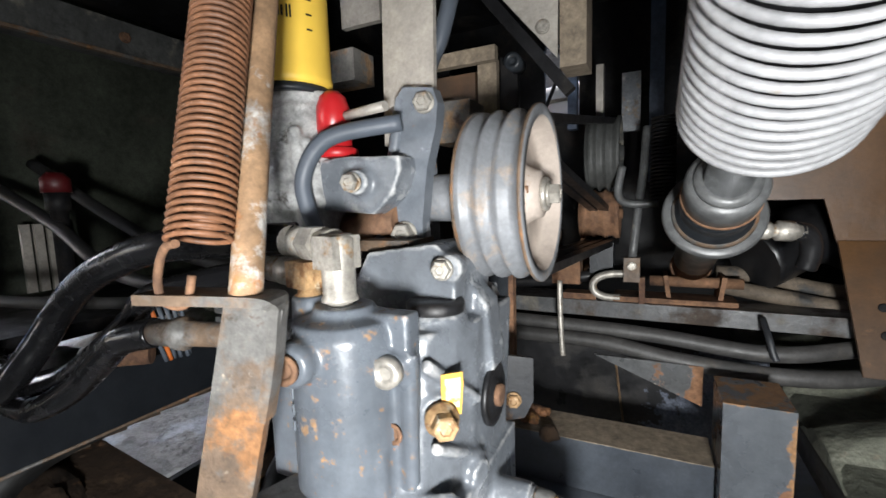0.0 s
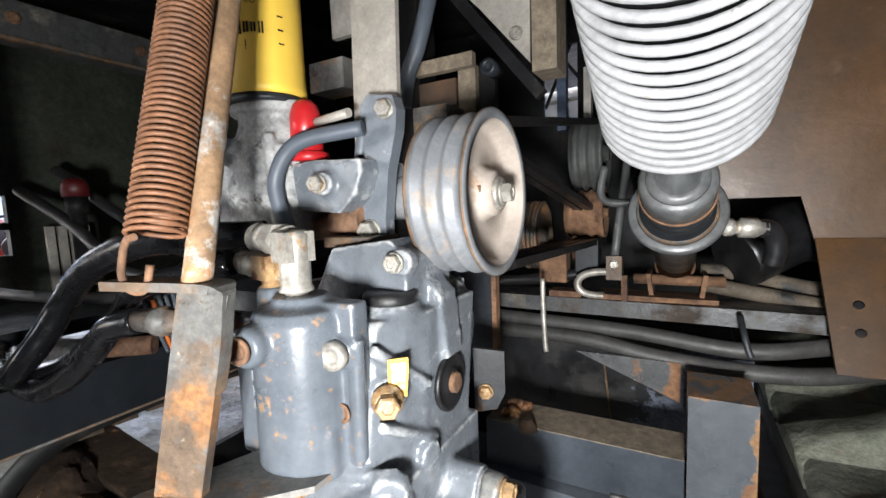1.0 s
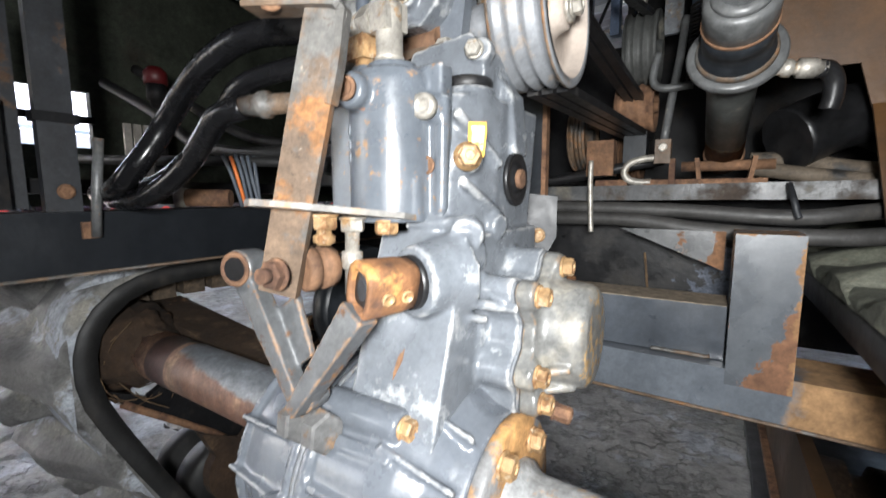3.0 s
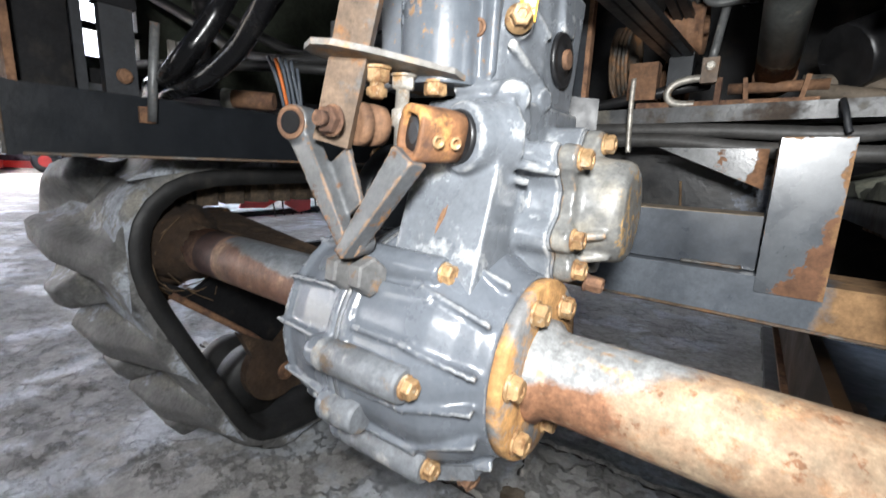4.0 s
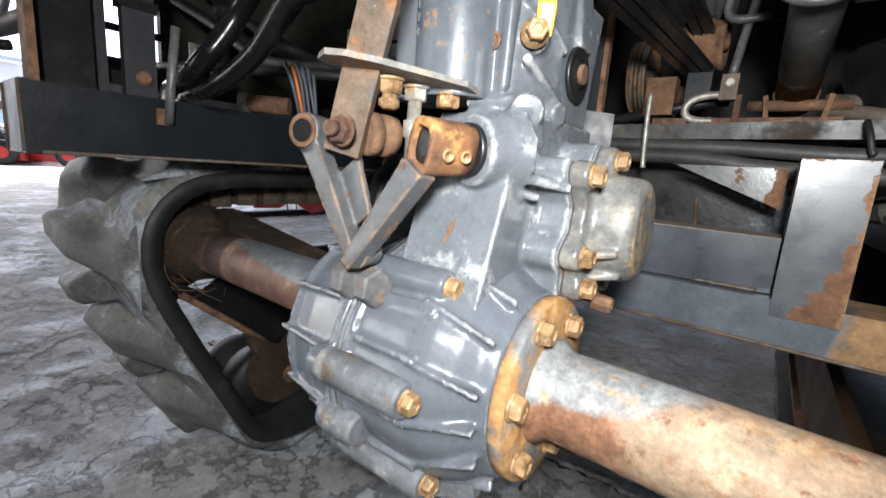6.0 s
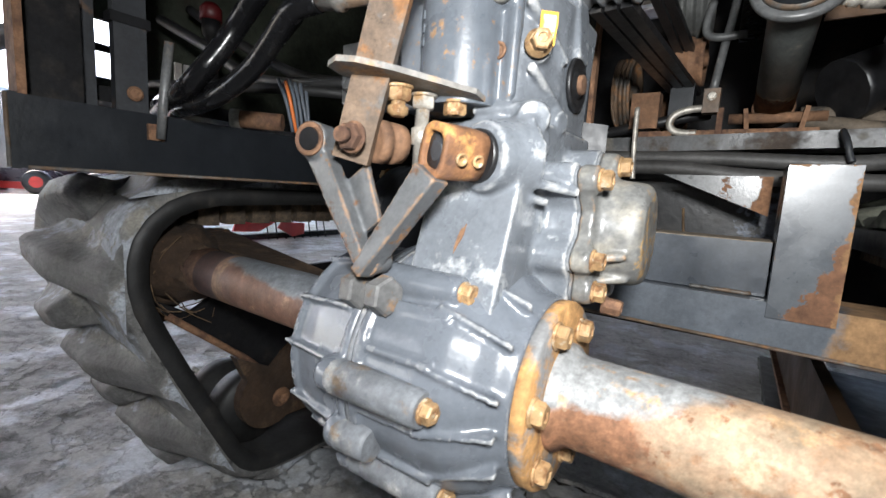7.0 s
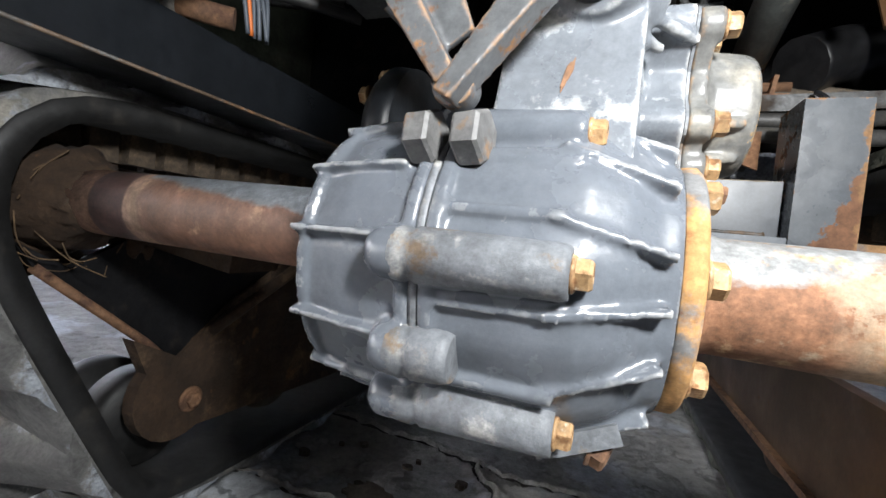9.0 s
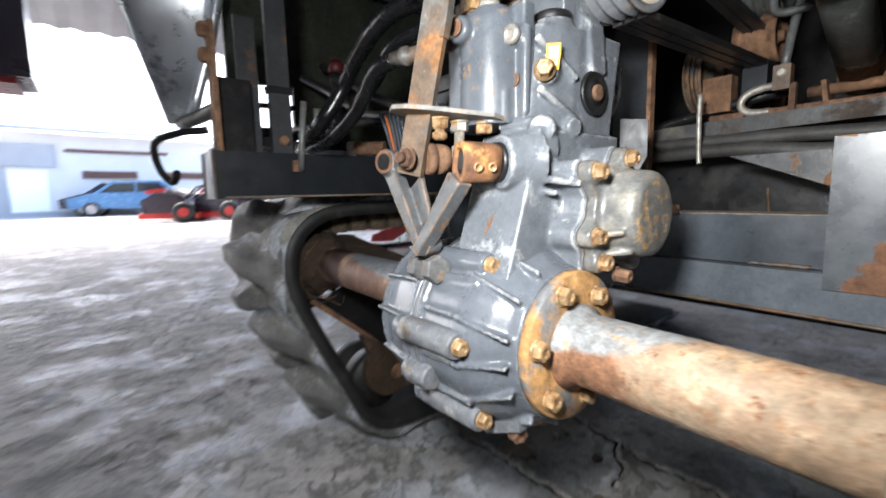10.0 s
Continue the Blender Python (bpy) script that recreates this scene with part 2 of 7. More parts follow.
grey_cast = material("grey_cast", (0.112, 0.124, 0.142), 0.25, 0, 0.12, 9, [((0.40, 0.40, 0.39), 30, 0.73, 0.77, 0.75), (RUST, 30, 0.72, 0.76, 0.9)], wear=((0.40, 0.40, 0.39), 0.532, 0.60), grime=0.35)
grey_worn = material("grey_worn", (0.140, 0.153, 0.170), 0.28, 0, 0.2, 12, [((0.46, 0.47, 0.47), 24, 0.58, 0.68, 0.7), (OCHRE, 26, 0.68, 0.73, 0.9)], wear=((0.52, 0.52, 0.51), 0.522, 0.575), grime=0.5)
cover_finish = material("cover_finish", (0.165, 0.165, 0.158), 0.34, 0, 0.2, 12, [((0.25, 0.235, 0.20), 24, 0.50, 0.64, 0.5), (OCHRE, 30, 0.62, 0.72, 0.85)], wear=(OCHRE, 0.53, 0.60), zones=[((0.42, 0.27, 0.12), (1, 0, 0), 0.0415, 0.043, 0.05, 80, 0.85)])
grey_paint_rust = material("grey_paint_rust", (0.100, 0.113, 0.130), 0.32, 0, 0.1, 9, [((0.26, 0.155, 0.08), 85, 0.585, 0.64, 0.9), (RUST, 60, 0.65, 0.69, 0.9)], wear=(CHALK, 0.54, 0.62), grime=0.4)
grey_rust = material("grey_rust", (0.092, 0.096, 0.100), 0.4, 0, 0.2, 12, [((0.26, 0.13, 0.055), 30, 0.57, 0.62, 0.85), ((0.12, 0.06, 0.03), 46, 0.60, 0.66, 0.9), ((0.34, 0.30, 0.25), 90, 0.67, 0.72, 0.7)], 0.3, 160, depth=0.0012, grime=0.8, wear=((0.27, 0.155, 0.08), 0.525, 0.565))
lug_finish = material("lug_finish", (0.125, 0.124, 0.122), 0.5, 0, 0.25, 14, [((0.20, 0.13, 0.08), 40, 0.56, 0.62, 0.85), ((0.32, 0.31, 0.30), 60, 0.62, 0.68, 0.8)], 0.5, 120)
flange_finish = material("flange_finish", (0.20, 0.20, 0.20), 0.5, 0, 0.2, 12, [(OCHRE, 16, 0.42, 0.50, 0.85), (RUST, 40, 0.58, 0.66, 0.9)], 0.3)
post_paint = material("post_paint", (0.078, 0.086, 0.096), 0.28, 0, 0.12, 9, [((0.17, 0.085, 0.045), 26, 0.66, 0.675, 0.9), ((0.30, 0.27, 0.22), 70, 0.70, 0.74, 0.8)], 0.12, 300, grime=0.5, depth=0.0006, zones=[((0.155, 0.075, 0.040), (1.3, 0, -1), -0.312, -0.309, 0.30, 24, 0.9), ((0.19, 0.09, 0.042), (-1, 0, 0), -0.1385, -0.1378, 0.045, 40, 0.9), ((0.24, 0.13, 0.06), (1, 0, 0), 0.201, 0.203, 0.035, 45, 0.9), ((0.24, 0.13, 0.06), (0, 0, 1), 0.677, 0.679, 0.03, 45, 0.9)])
gusset_paint = material("gusset_paint", (0.085, 0.088, 0.090), 0.30, 0, 0.2, 9, [((0.17, 0.085, 0.045), 26, 0.61, 0.64, 0.9), ((0.28, 0.25, 0.20), 60, 0.64, 0.70, 0.8)], 0.15, 200, grime=0.8, depth=0.001, zones=[((0.20, 0.10, 0.05), (1, 0, 0), 0.118, 0.121, 0.05, 34, 0.9)])
frame_rust = material("frame_rust", (0.095, 0.107, 0.124), 0.36, 0, 0.15, 9, [((0.19, 0.145, 0.085), 8, 0.56, 0.66, 0.7), (RUST, 22, 0.68, 0.71, 0.9)], 0.12, 300, grime=0.6, depth=0.0006, zones=[((0.26, 0.15, 0.07), (1, 0, 0), 0.198, 0.215, 0.10, 20, 0.9)])
beam_paint = material("beam_paint", (0.012, 0.014, 0.017), 0.36, 0, 0.15, 12, [((0.20, 0.21, 0.22), 60, 0.74, 0.77, 0.6), (RUST, 25, 0.73, 0.77, 0.9)], grime=0.5, spec=0.3)
dark_rust = material("dark_rust", (0.024, 0.026, 0.030), 0.5, 0, 0.2, 14, [((0.11, 0.062, 0.035), 20, 0.58, 0.65, 0.9)])
ram_finish = material("ram_finish", (0.115, 0.118, 0.118), 0.4, 0.1, 0.2, 16, [((0.25, 0.23, 0.2), 30, 0.6, 0.7, 0.7), (RUST, 18, 0.62, 0.68, 0.9)])
barrel_paint = material("barrel_paint", (0.085, 0.092, 0.088), 0.4, 0.1, 0.2, 16, [((0.25, 0.23, 0.2), 30, 0.62, 0.7, 0.7), (RUST, 18, 0.64, 0.70, 0.9)], zones=[((0.40, 0.36, 0.28), (-0.01, 0.93, -0.365), 0.128, 0.131, 0.06, 40, 0.8), ((0.17, 0.08, 0.035), (-0.01, 0.93, -0.365), 0.134, 0.138, 0.06, 40, 0.9)])
zinc_plate = material("zinc_plate", (0.37, 0.34, 0.30), 0.55, 0.1, 0.15, 20, [((0.45, 0.33, 0.2), 24, 0.60, 0.70, 0.8), ((0.3, 0.3, 0.3), 14, 0.6, 0.7, 0.6)], 0.15, grime=0.6)
grey_rubber = material("grey_rubber", (0.075, 0.088, 0.108), 0.5, 0, 0.15, 30, (), 0.1)
dusty_rubber = material("dusty_rubber", (0.14, 0.11, 0.08), 0.8, 0, 0.3, 20, [((0.03, 0.03, 0.03), 18, 0.55, 0.65, 0.6)], 0.2)
belt_rubber = material("belt_rubber", (0.014, 0.014, 0.014), 0.6, 0, 0.3, 12, [((0.05, 0.043, 0.036), 8, 0.55, 0.72, 0.9)], 0.3, 80)
orange_wire = material("orange_wire", (0.6, 0.15, 0.03), 0.5, 0, 0.1, 20, (), 0)
# the bluish zone paints glints of light into the panel's colour
wet_glint_panel = material("wet_glint_panel", (0.014, 0.014, 0.015), 0.34, 0, 0.3, 10, [((0.05, 0.045, 0.04), 9, 0.5, 0.70, 0.8)], 0.35, 60, spec=0.3, zones=[((0.13, 0.145, 0.18), (1, 0, -0.5), -0.185, -0.170, 0.30, 55, 0.22)])
hose_rubber = material("hose_rubber", (0.054, 0.052, 0.050), 0.5, 0, 0.25, 18, [((0.10, 0.085, 0.065), 16, 0.55, 0.72, 0.8)], 0.2, 90)
blue_steel = material("blue_steel", (0.055, 0.075, 0.115), 0.4, 0, 0.2, 10, [((0.2, 0.2, 0.2), 40, 0.68, 0.74, 0.7)], 0.15)
dusty_steel = material("dusty_steel", (0.065, 0.067, 0.064), 0.6, 0, 0.25, 8, [((0.20, 0.185, 0.15), 12, 0.56, 0.66, 0.9), ((0.03, 0.03, 0.03), 10, 0.54, 0.62, 0.6)], 0.2)
spar_paint = material("spar_paint", (0.070, 0.072, 0.074), 0.42, 0, 0.2, 9, [((0.05, 0.035, 0.025), 9, 0.48, 0.58, 0.85), ((0.13, 0.12, 0.10), 14, 0.60, 0.68, 0.8)], 0.3)
oil = material("oil", (0.17, 0.14, 0.105), 0.45, 0, 0.4, 40, [((0.10, 0.075, 0.05), 30, 0.45, 0.6, 0.4)], 0.3, 60)
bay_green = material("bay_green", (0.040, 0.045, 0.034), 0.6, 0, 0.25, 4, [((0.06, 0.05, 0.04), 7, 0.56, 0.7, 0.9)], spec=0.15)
galv = material("galv", (0.82, 0.85, 0.90), 0.32, 0.85, 0.12, 8, [((0.30, 0.32, 0.36), 9, 0.58, 0.66, 0.4)], 0.1)
white_wall = material("white_wall", (0.62, 0.61, 0.60), 0.8, 0, 0.06, 0.6, (), 0)
white_roof = material("white_roof", (0.85, 0.86, 0.88), 0.5, 0, 0.03, 0.4, (), 0)
grey_wall = material("grey_wall", (0.35, 0.36, 0.37), 0.7, 0, 0.1, 0.8, (), 0)
canopy_sheet = material("canopy_sheet", (0.17, 0.17, 0.18), 0.6, 0, 0.1, 0.8, (), 0)
louvre = material("louvre", (0.16, 0.08, 0.06), 0.6, 0, 0.15, 2, (), 0)
dark_glass = material("dark_glass", (0.02, 0.022, 0.025), 0.08, 0, 0.1, 2, (), 0)
car_blue = material("car_blue", (0.07, 0.17, 0.30), 0.25, 0.1, 0.04, 2, (), 0)
car_dark = material("car_dark", (0.035, 0.025, 0.035), 0.3, 0.1, 0.1, 2, (), 0)
red_paint = material("red_paint", (0.45, 0.02, 0.015), 0.4, 0, 0.2, 6, (), 0)


# ---- mesh helpers ----
def along(p, d, up=(0, 0, 1)):
    """Local z along d, at p; local y near up."""
    z = Vector(d).normalized()
    u = Vector(up)
    if abs(u.normalized().dot(z)) > 0.98:
        u = Vector((0, 1, 0))
    x = u.cross(z).normalized()
    y = z.cross(x)
    return Matrix.Translation(p) @ Matrix((x, y, z)).transposed().to_4x4()


def lathe(bm, prof, m, seg=32, start=0.0, sweep=1.0, shape=None, caps=(True, True)):
    rings = []
    full = sweep >= 0.999
    n = seg if full else seg + 1
    for a, r in prof:
        row = []
        for i in range(n):
            th = 2 * math.pi * (start + sweep * i / seg)
            k = shape(th, a) if shape else 1.0
            row.append(bm.verts.new(m @ Vector((r * k * math.cos(th), r * k * math.sin(th), a))))
        rings.append(row)
    for u, v in zip(rings, rings[1:]):
        for i in range(seg):
            j = (i + 1) % n
            f = bm.faces.new((u[i], u[j], v[j], v[i]))
            f.smooth = True
    if full:
        if caps[0]:
            bm.faces.new(rings[0][::-1])
        if caps[1]:
            bm.faces.new(rings[-1])
    return bm


def bev(bm, geom_verts, w, seg=2):
    if w > 0:
        es = list({e for v in geom_verts for e in v.link_edges if len(e.link_faces) == 2 and e.calc_face_angle(0) > 0.5})
        bmesh.ops.bevel(bm, geom=es, offset=w, segments=seg, affect="EDGES", clamp_overlap=True)


def box(bm, m, sx, sy, sz, w=0.0, seg=2):
    vs = [bm.verts.new(m @ Vector((x * sx / 2, y * sy / 2, z * sz / 2))) for x in (-1, 1) for y in (-1, 1) for z in (-1, 1)]
    for q in ((0, 1, 3, 2), (4, 6, 7, 5), (0, 4, 5, 1), (2, 3, 7, 6), (0, 2, 6, 4), (1, 5, 7, 3)):
        bm.faces.new([vs[i] for i in q])
    bev(bm, vs, w, seg)
    return bm


def prism(bm, poly, h, m, w=0.0, seg=2):
    lo = [bm.verts.new(m @ Vector((x, y, 0))) for x, y in poly]
    hi = [bm.verts.new(m @ Vector((x, y, h))) for x, y in poly]
    n = len(poly)
    bm.faces.new(lo[::-1])
    bm.faces.new(hi)
    for i in range(n):
        j = (i + 1) % n
        bm.faces.new((lo[i], lo[j], hi[j], hi[i]))
    bev(bm, lo + hi, w, seg)
    return bm


def spline(pts, n=8):
    P = [Vector(p) for p in pts]
    P = [2 * P[0] - P[1], *P, 2 * P[-1] - P[-2]]
    out = []
    for i in range(1, len(P) - 2):
        for k in range(n):
            t = k / n
            a, b, c, d = P[i - 1:i + 3]
            out.append(0.5 * (2 * b + (c - a) * t + (2 * a - 5 * b + 4 * c - d) * t * t + (3 * b - a - 3 * c + d) * t ** 3))
    out.append(P[-2])
    return out


def pipe(bm, pts, r, seg=12, n=8, flat=1.0):
    path = spline(pts, n) if n else [Vector(p) for p in pts]
    rings = []
    ref = Vector((0.13, 0.21, 0.97))
    for i, p in enumerate(path):
        d = (path[min(i + 1, len(path) - 1)] - path[max(i - 1, 0)]).normalized()
        x = (ref - d * ref.dot(d)).normalized()
        ref = x
        y = d.cross(x)
        rr = r(i / (len(path) - 1)) if callable(r) else r
        rings.append([bm.verts.new(p + rr * (flat * math.cos(2 * math.pi * k / seg) * x + math.sin(2 * math.pi * k / seg) * y)) for k in range(seg)])
    for u, v in zip(rings, rings[1:]):
        for k in range(seg):
            f = bm.faces.new((u[k], u[(k + 1) % seg], v[(k + 1) % seg], v[k]))
            f.smooth = True
    bm.faces.new(rings[0][::-1])
    bm.faces.new(rings[-1])
    return bm


def hexbolt(bm, p, d, af=0.017, h=0.009, washer=True, turn=0.0):
    m = along(p, d) @ pose(0, 0, 0, 0, 0, turn)
    if washer:
        lathe(bm, [(0, af * 0.66), (0.0015, af * 0.66), (0.0025, af * 0.58)], m, 20)
    R = af / math.sqrt(3)
    lathe(bm, [(0.0015, R), (h * 0.85, R), (h, R * 0.86), (h * 1.02, R * 0.5), (h * 0.9, R * 0.42)], m, 6)
    for f in bm.faces[-30:]:
        f.smooth = False
    return bm


def thing(name, p, label, category, group="", kind=""):
    e = new(name)
    e.empty_display_size = 0.02
    e.location = p
    return tagged(e, label, category, group, kind)


def part(name, bm, mat, parent=None, label=""):
    me = bpy.data.meshes.new(name)
    bmesh.ops.recalc_face_normals(bm, faces=bm.faces)
    bm.to_mesh(me)
    bm.free()
    me.materials.append(mat)
    ob = new(name, me)
    if parent:
        ob.parent = parent
        ob.matrix_parent_inverse = Matrix.Translation(-Vector(parent.location))
    return tagged(ob, label)


def cast(name, bm, mat, parent, label="", voxel=0.0022, smooth=4):
    """A casting: pieces fused into one skin with soft fillets."""
    ob = part(name, bm, mat, parent, label)
    for f in ob.data.polygons:
        f.use_smooth = True
    r = ob.modifiers.new("fuse", "REMESH")
    r.mode, r.voxel_size, r.use_smooth_shade = "VOXEL", voxel, True
    s = ob.modifiers.new("soften", "SMOOTH")
    s.factor, s.iterations = 0.5, smooth
    return ob


def B():
    return bmesh.new()


AZ = 0.464   # height of the axle
R3 = random.Random(5)

# ---- ground ----
CRACKS = [[(-1.3, 0.33), (-0.95, 0.315), (-0.65, 0.305), (-0.50, 0.312), (-0.37, 0.310), (-0.27, 0.318), (-0.185, 0.304), (-0.05, 0.310), (0.25, 0.30)],
          [(-1.2, 0.66), (-0.80, 0.63), (-0.59, 0.612), (-0.42, 0.590), (-0.25, 0.580), (-0.18, 0.560), (-0.08, 0.562), (0.04, 0.556), (0.12, 0.566), (0.5, 0.58)],
          [(-0.25, 0.580), (-0.235, 0.52), (-0.19, 0.47), (-0.17, 0.41)]]


def crack_height(x, y):
    best = 9.0
    for line in CRACKS:
        for (ax, ay), (bx, by) in zip(line, line[1:]):
            dx, dy = bx - ax, by - ay
            t = max(0, min(1, ((x - ax) * dx + (y - ay) * dy) / (dx * dx + dy * dy)))
            best = min(best, math.hypot(x - ax - t * dx, y - ay - t * dy))
    return best


def axis_steps(lo, hi, fine, far):
    out = list(np.arange(lo, hi, fine))
    d, a, b = fine, lo, hi
    while b < far:
        d *= 1.22
        a, b = a - d, b + d
        out = [a] + out + [b]
    return out


gx, gy = axis_steps(-1.9, 0.5, 0.010, 70), axis_steps(-0.9, 1.25, 0.010, 70)
verts, faces = [], []
for y in gy:
    for x in gx:
        near = -2.0 < x < 0.6 and -1 < y < 1.3
        z = 0.0
        if near:
            wob = 0.02 * noise.noise((x * 9, y * 9, 3.1)) + 0.008 * noise.noise((x * 31, y * 31, 1.7))
            c = crack_height(x + wob, y + wob)
            z = 0.003 * noise.noise((x * 4, y * 4, 0)) + 0.003 * noise.noise((x * 13, y * 13, 5)) + 0.002 * noise.noise((x * 37, y * 37, 9))
            flake = noise.noise((x * 9, y * 12, 8.0)) + 0.5 * noise.noise((x * 27, y * 27, 2.0))
            z += 0.003 * max(0.0, min(1.0, (flake - 0.28) * 30))
            if c < 0.035:
                z += 0.011 * (1 - c / 0.035) - (0.022 * (1 - c / 0.009) if c < 0.009 else 0)
            edge = min(1.0, (x + 2.0) / 0.3, (0.6 - x) / 0.2, (y + 1) / 0.3, (1.3 - y) / 0.2)
            z *= max(0.0, edge)
        verts.append((x, y, z))
nx = len(gx)
for j in range(len(gy) - 1):
    for i in range(nx - 1):
        faces.append((j * nx + i, j * nx + i + 1, (j + 1) * nx + i + 1, (j + 1) * nx + i))
gm = bpy.data.meshes.new("ground")
gm.from_pydata(verts, [], faces)
gm.materials.append(concrete)
for f in gm.polygons:
    f.use_smooth = True
tagged(new("ground", gm), "worn cracked grey concrete yard floor", "floor", kind="structure")


def crack_fill(line, seed):
    crack = thing("floor_crack", (line[0][0], line[0][1], 0), "pale raised crack in the concrete", "crack", "floor cracks", "structure")
    pts_ = spline([(x, y, 0) for x, y in line], 30)
    for name, mat, off, w0, w1, top_z in (("ridge", ridge_dirt, 0.0, 0.0065, 0.0050, 0.0165), ("gap", crack_dirt, 0.0115, 0.0032, 0.0030, 0.0100)):
        bm = B()
        prev = None
        for k, p in enumerate(pts_):
            d = (pts_[min(k + 1, len(pts_) - 1)] - pts_[max(k - 1, 0)]).normalized()
            n = Vector((-d.y, d.x, 0))
            q = p - Vector((1, 1, 0)) * (0.02 * noise.noise((p.x * 9, p.y * 9, 3.1)) + 0.008 * noise.noise((p.x * 31, p.y * 31, 1.7)))
            q -= n * (off + 0.003 * noise.noise((p.x * 60, p.y * 60, seed + 4)))
            w = max(0.0004, w0 + w1 * 1.6 * noise.noise((p.x * 40, p.y * 40, seed)))
            h = top_z * (0.75 + 0.5 * noise.noise((p.x * 50, p.y * 50, seed + 9)))
            cur = [bm.verts.new((q.x + n.x * a * w, q.y + n.y * a * w, z)) for a, z in ((-1.3, -0.004), (-0.6, h), (0.5, h), (1.3, -0.004))]
            if prev:
                for i in range(3):
                    bm.faces.new((prev[i], prev[i + 1], cur[i + 1], cur[i])).smooth = True
            prev = cur
        part(name, bm, mat, crack)


for k, line in enumerate(CRACKS):
    crack_fill(line, k)


def blot(name, cx, cy, r, seed):
    rr = random.Random(seed)
    bm = B()
    n = 22
    ring = []
    for i in range(n):
        a = 2 * math.pi * i / n
        k = r * (0.7 + 0.45 * rr.random())
        ring.append((cx + k * 1.3 * math.cos(a), cy + k * math.sin(a)))
    vs = [bm.verts.new((x, y, 0.0085)) for x, y in ring]
    lo = [bm.verts.new((x, y, -0.004)) for x, y in ring]
    bm.faces.new(vs)
    for i in range(n):
        bm.faces.new((vs[i], lo[i], lo[(i + 1) % n], vs[(i + 1) % n]))
    return tagged(part(name, bm, oil), "dark wet oil stain on the concrete", "stain", "oil stains")


blot("oil_stain", -0.40, 0.357, 0.036, 1)
blot("oil_stain", -0.165, 0.350, 0.024, 2)
for k in range(9):
    blot("oil_stain", -0.60 + 0.36 * R3.random(), 0.33 + 0.20 * R3.random(), 0.004 + 0.006 * R3.random(), 10 + k)

# ---- axle ----
axle = thing("axle_housing", (0, 0, AZ), "grey painted steel axle tubes with flaking rust", "axle")
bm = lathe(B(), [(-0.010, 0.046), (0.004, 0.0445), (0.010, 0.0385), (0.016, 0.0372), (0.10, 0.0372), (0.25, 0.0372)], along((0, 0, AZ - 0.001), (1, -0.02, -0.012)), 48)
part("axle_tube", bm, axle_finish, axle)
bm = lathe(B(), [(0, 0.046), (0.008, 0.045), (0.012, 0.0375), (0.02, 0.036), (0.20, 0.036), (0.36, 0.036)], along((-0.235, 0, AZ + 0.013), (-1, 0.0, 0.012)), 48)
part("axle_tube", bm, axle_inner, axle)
part("hub", lathe(B(), [(0.232, 0.03), (0.234, 0.056), (0.250, 0.060), (0.265, 0.085), (0.40, 0.085)], along((0, 0, AZ - 0.003), (1, -0.02, -0.012)), 40), black_paint, axle, "black greasy final drive hub")
bm = lathe(B(), [(0.340, 0.0355), (0.348, 0.039), (0.365, 0.043), (0.375, 0.050), (0.388, 0.055), (0.398, 0.060), (0.43, 0.063), (0.48, 0.066)], along((-0.235, 0, AZ + 0.013), (-1, 0, 0.012)), 30, shape=lambda th, a: 1 + 0.30 * noise.noise((3.4 * math.cos(th), 3.4 * math.sin(th), a * 60)))
part("muddy_hub", bm, mud_rust, axle, "hub caked in brown mud and straw")

carrier = thing("axle_carrier", (-0.59, 0.08, 0.47), "dark brown mud-caked steel carrier behind the axle tube", "beam")
bm = box(B(), along((-0.595, 0.082, 0.4725), (1, 0, -0.13), (0, 0, 1)), 0.075, 0.070, 0.33, 0.004, 2)
part("tube", bm, mud_rust, carrier)
bank = thing("mud_bank", (-0.63, 0.08, 0.44), "caked brown mud and straw behind the axle hub", "mud", kind="stuff")
bm = B()
for k in range(240):
    f = R3.random()
    q = Vector((-0.73 + 0.11 * f, 0.045 + 0.07 * R3.random(), 0.526 - 0.03 * f - 0.05 * R3.random()))
    r = 0.004 + 0.009 * R3.random() ** 2
    lathe(bm, [(-r * 0.5, r * 0.3), (-r * 0.3, r * 0.9), (0, r), (r * 0.3, r * 0.75), (r * 0.55, r * 0.2)], along(q, (R3.uniform(-1, 1), R3.uniform(-1, 1), 1)), 9, shape=lambda th, a: 1 + 0.6 * noise.noise((2.2 * math.cos(th) + k, 2.2 * math.sin(th), a * 90)))
for k in range(46):
    f = R3.random()
    r = 0.018 + 0.010 * R3.random()
    q = Vector((-0.75 + 0.11 * f, 0.06 + 0.06 * R3.random(), 0.505 - 0.03 * f - 0.05 * R3.random()))
    lathe(bm, [(-r * 0.5, r * 0.4), (-r * 0.3, r * 0.9), (0, r), (r * 0.3, r * 0.7), (r * 0.5, r * 0.2)], along(q, (R3.uniform(-0.5, 0.5), -1, R3.uniform(-0.5, 0.5))), 12, shape=lambda th, a: 1 + 0.7 * noise.noise((2.2 * math.cos(th) + k, 2.2 * math.sin(th), a * 60)))
cast("clods", bm, mud_rust, bank, "", 0.003, 1)
straw = thing("hub_straw", (-0.57, 0, AZ), "dry straw strands caked on the muddy hub", "straw", kind="stuff")
bm = B()
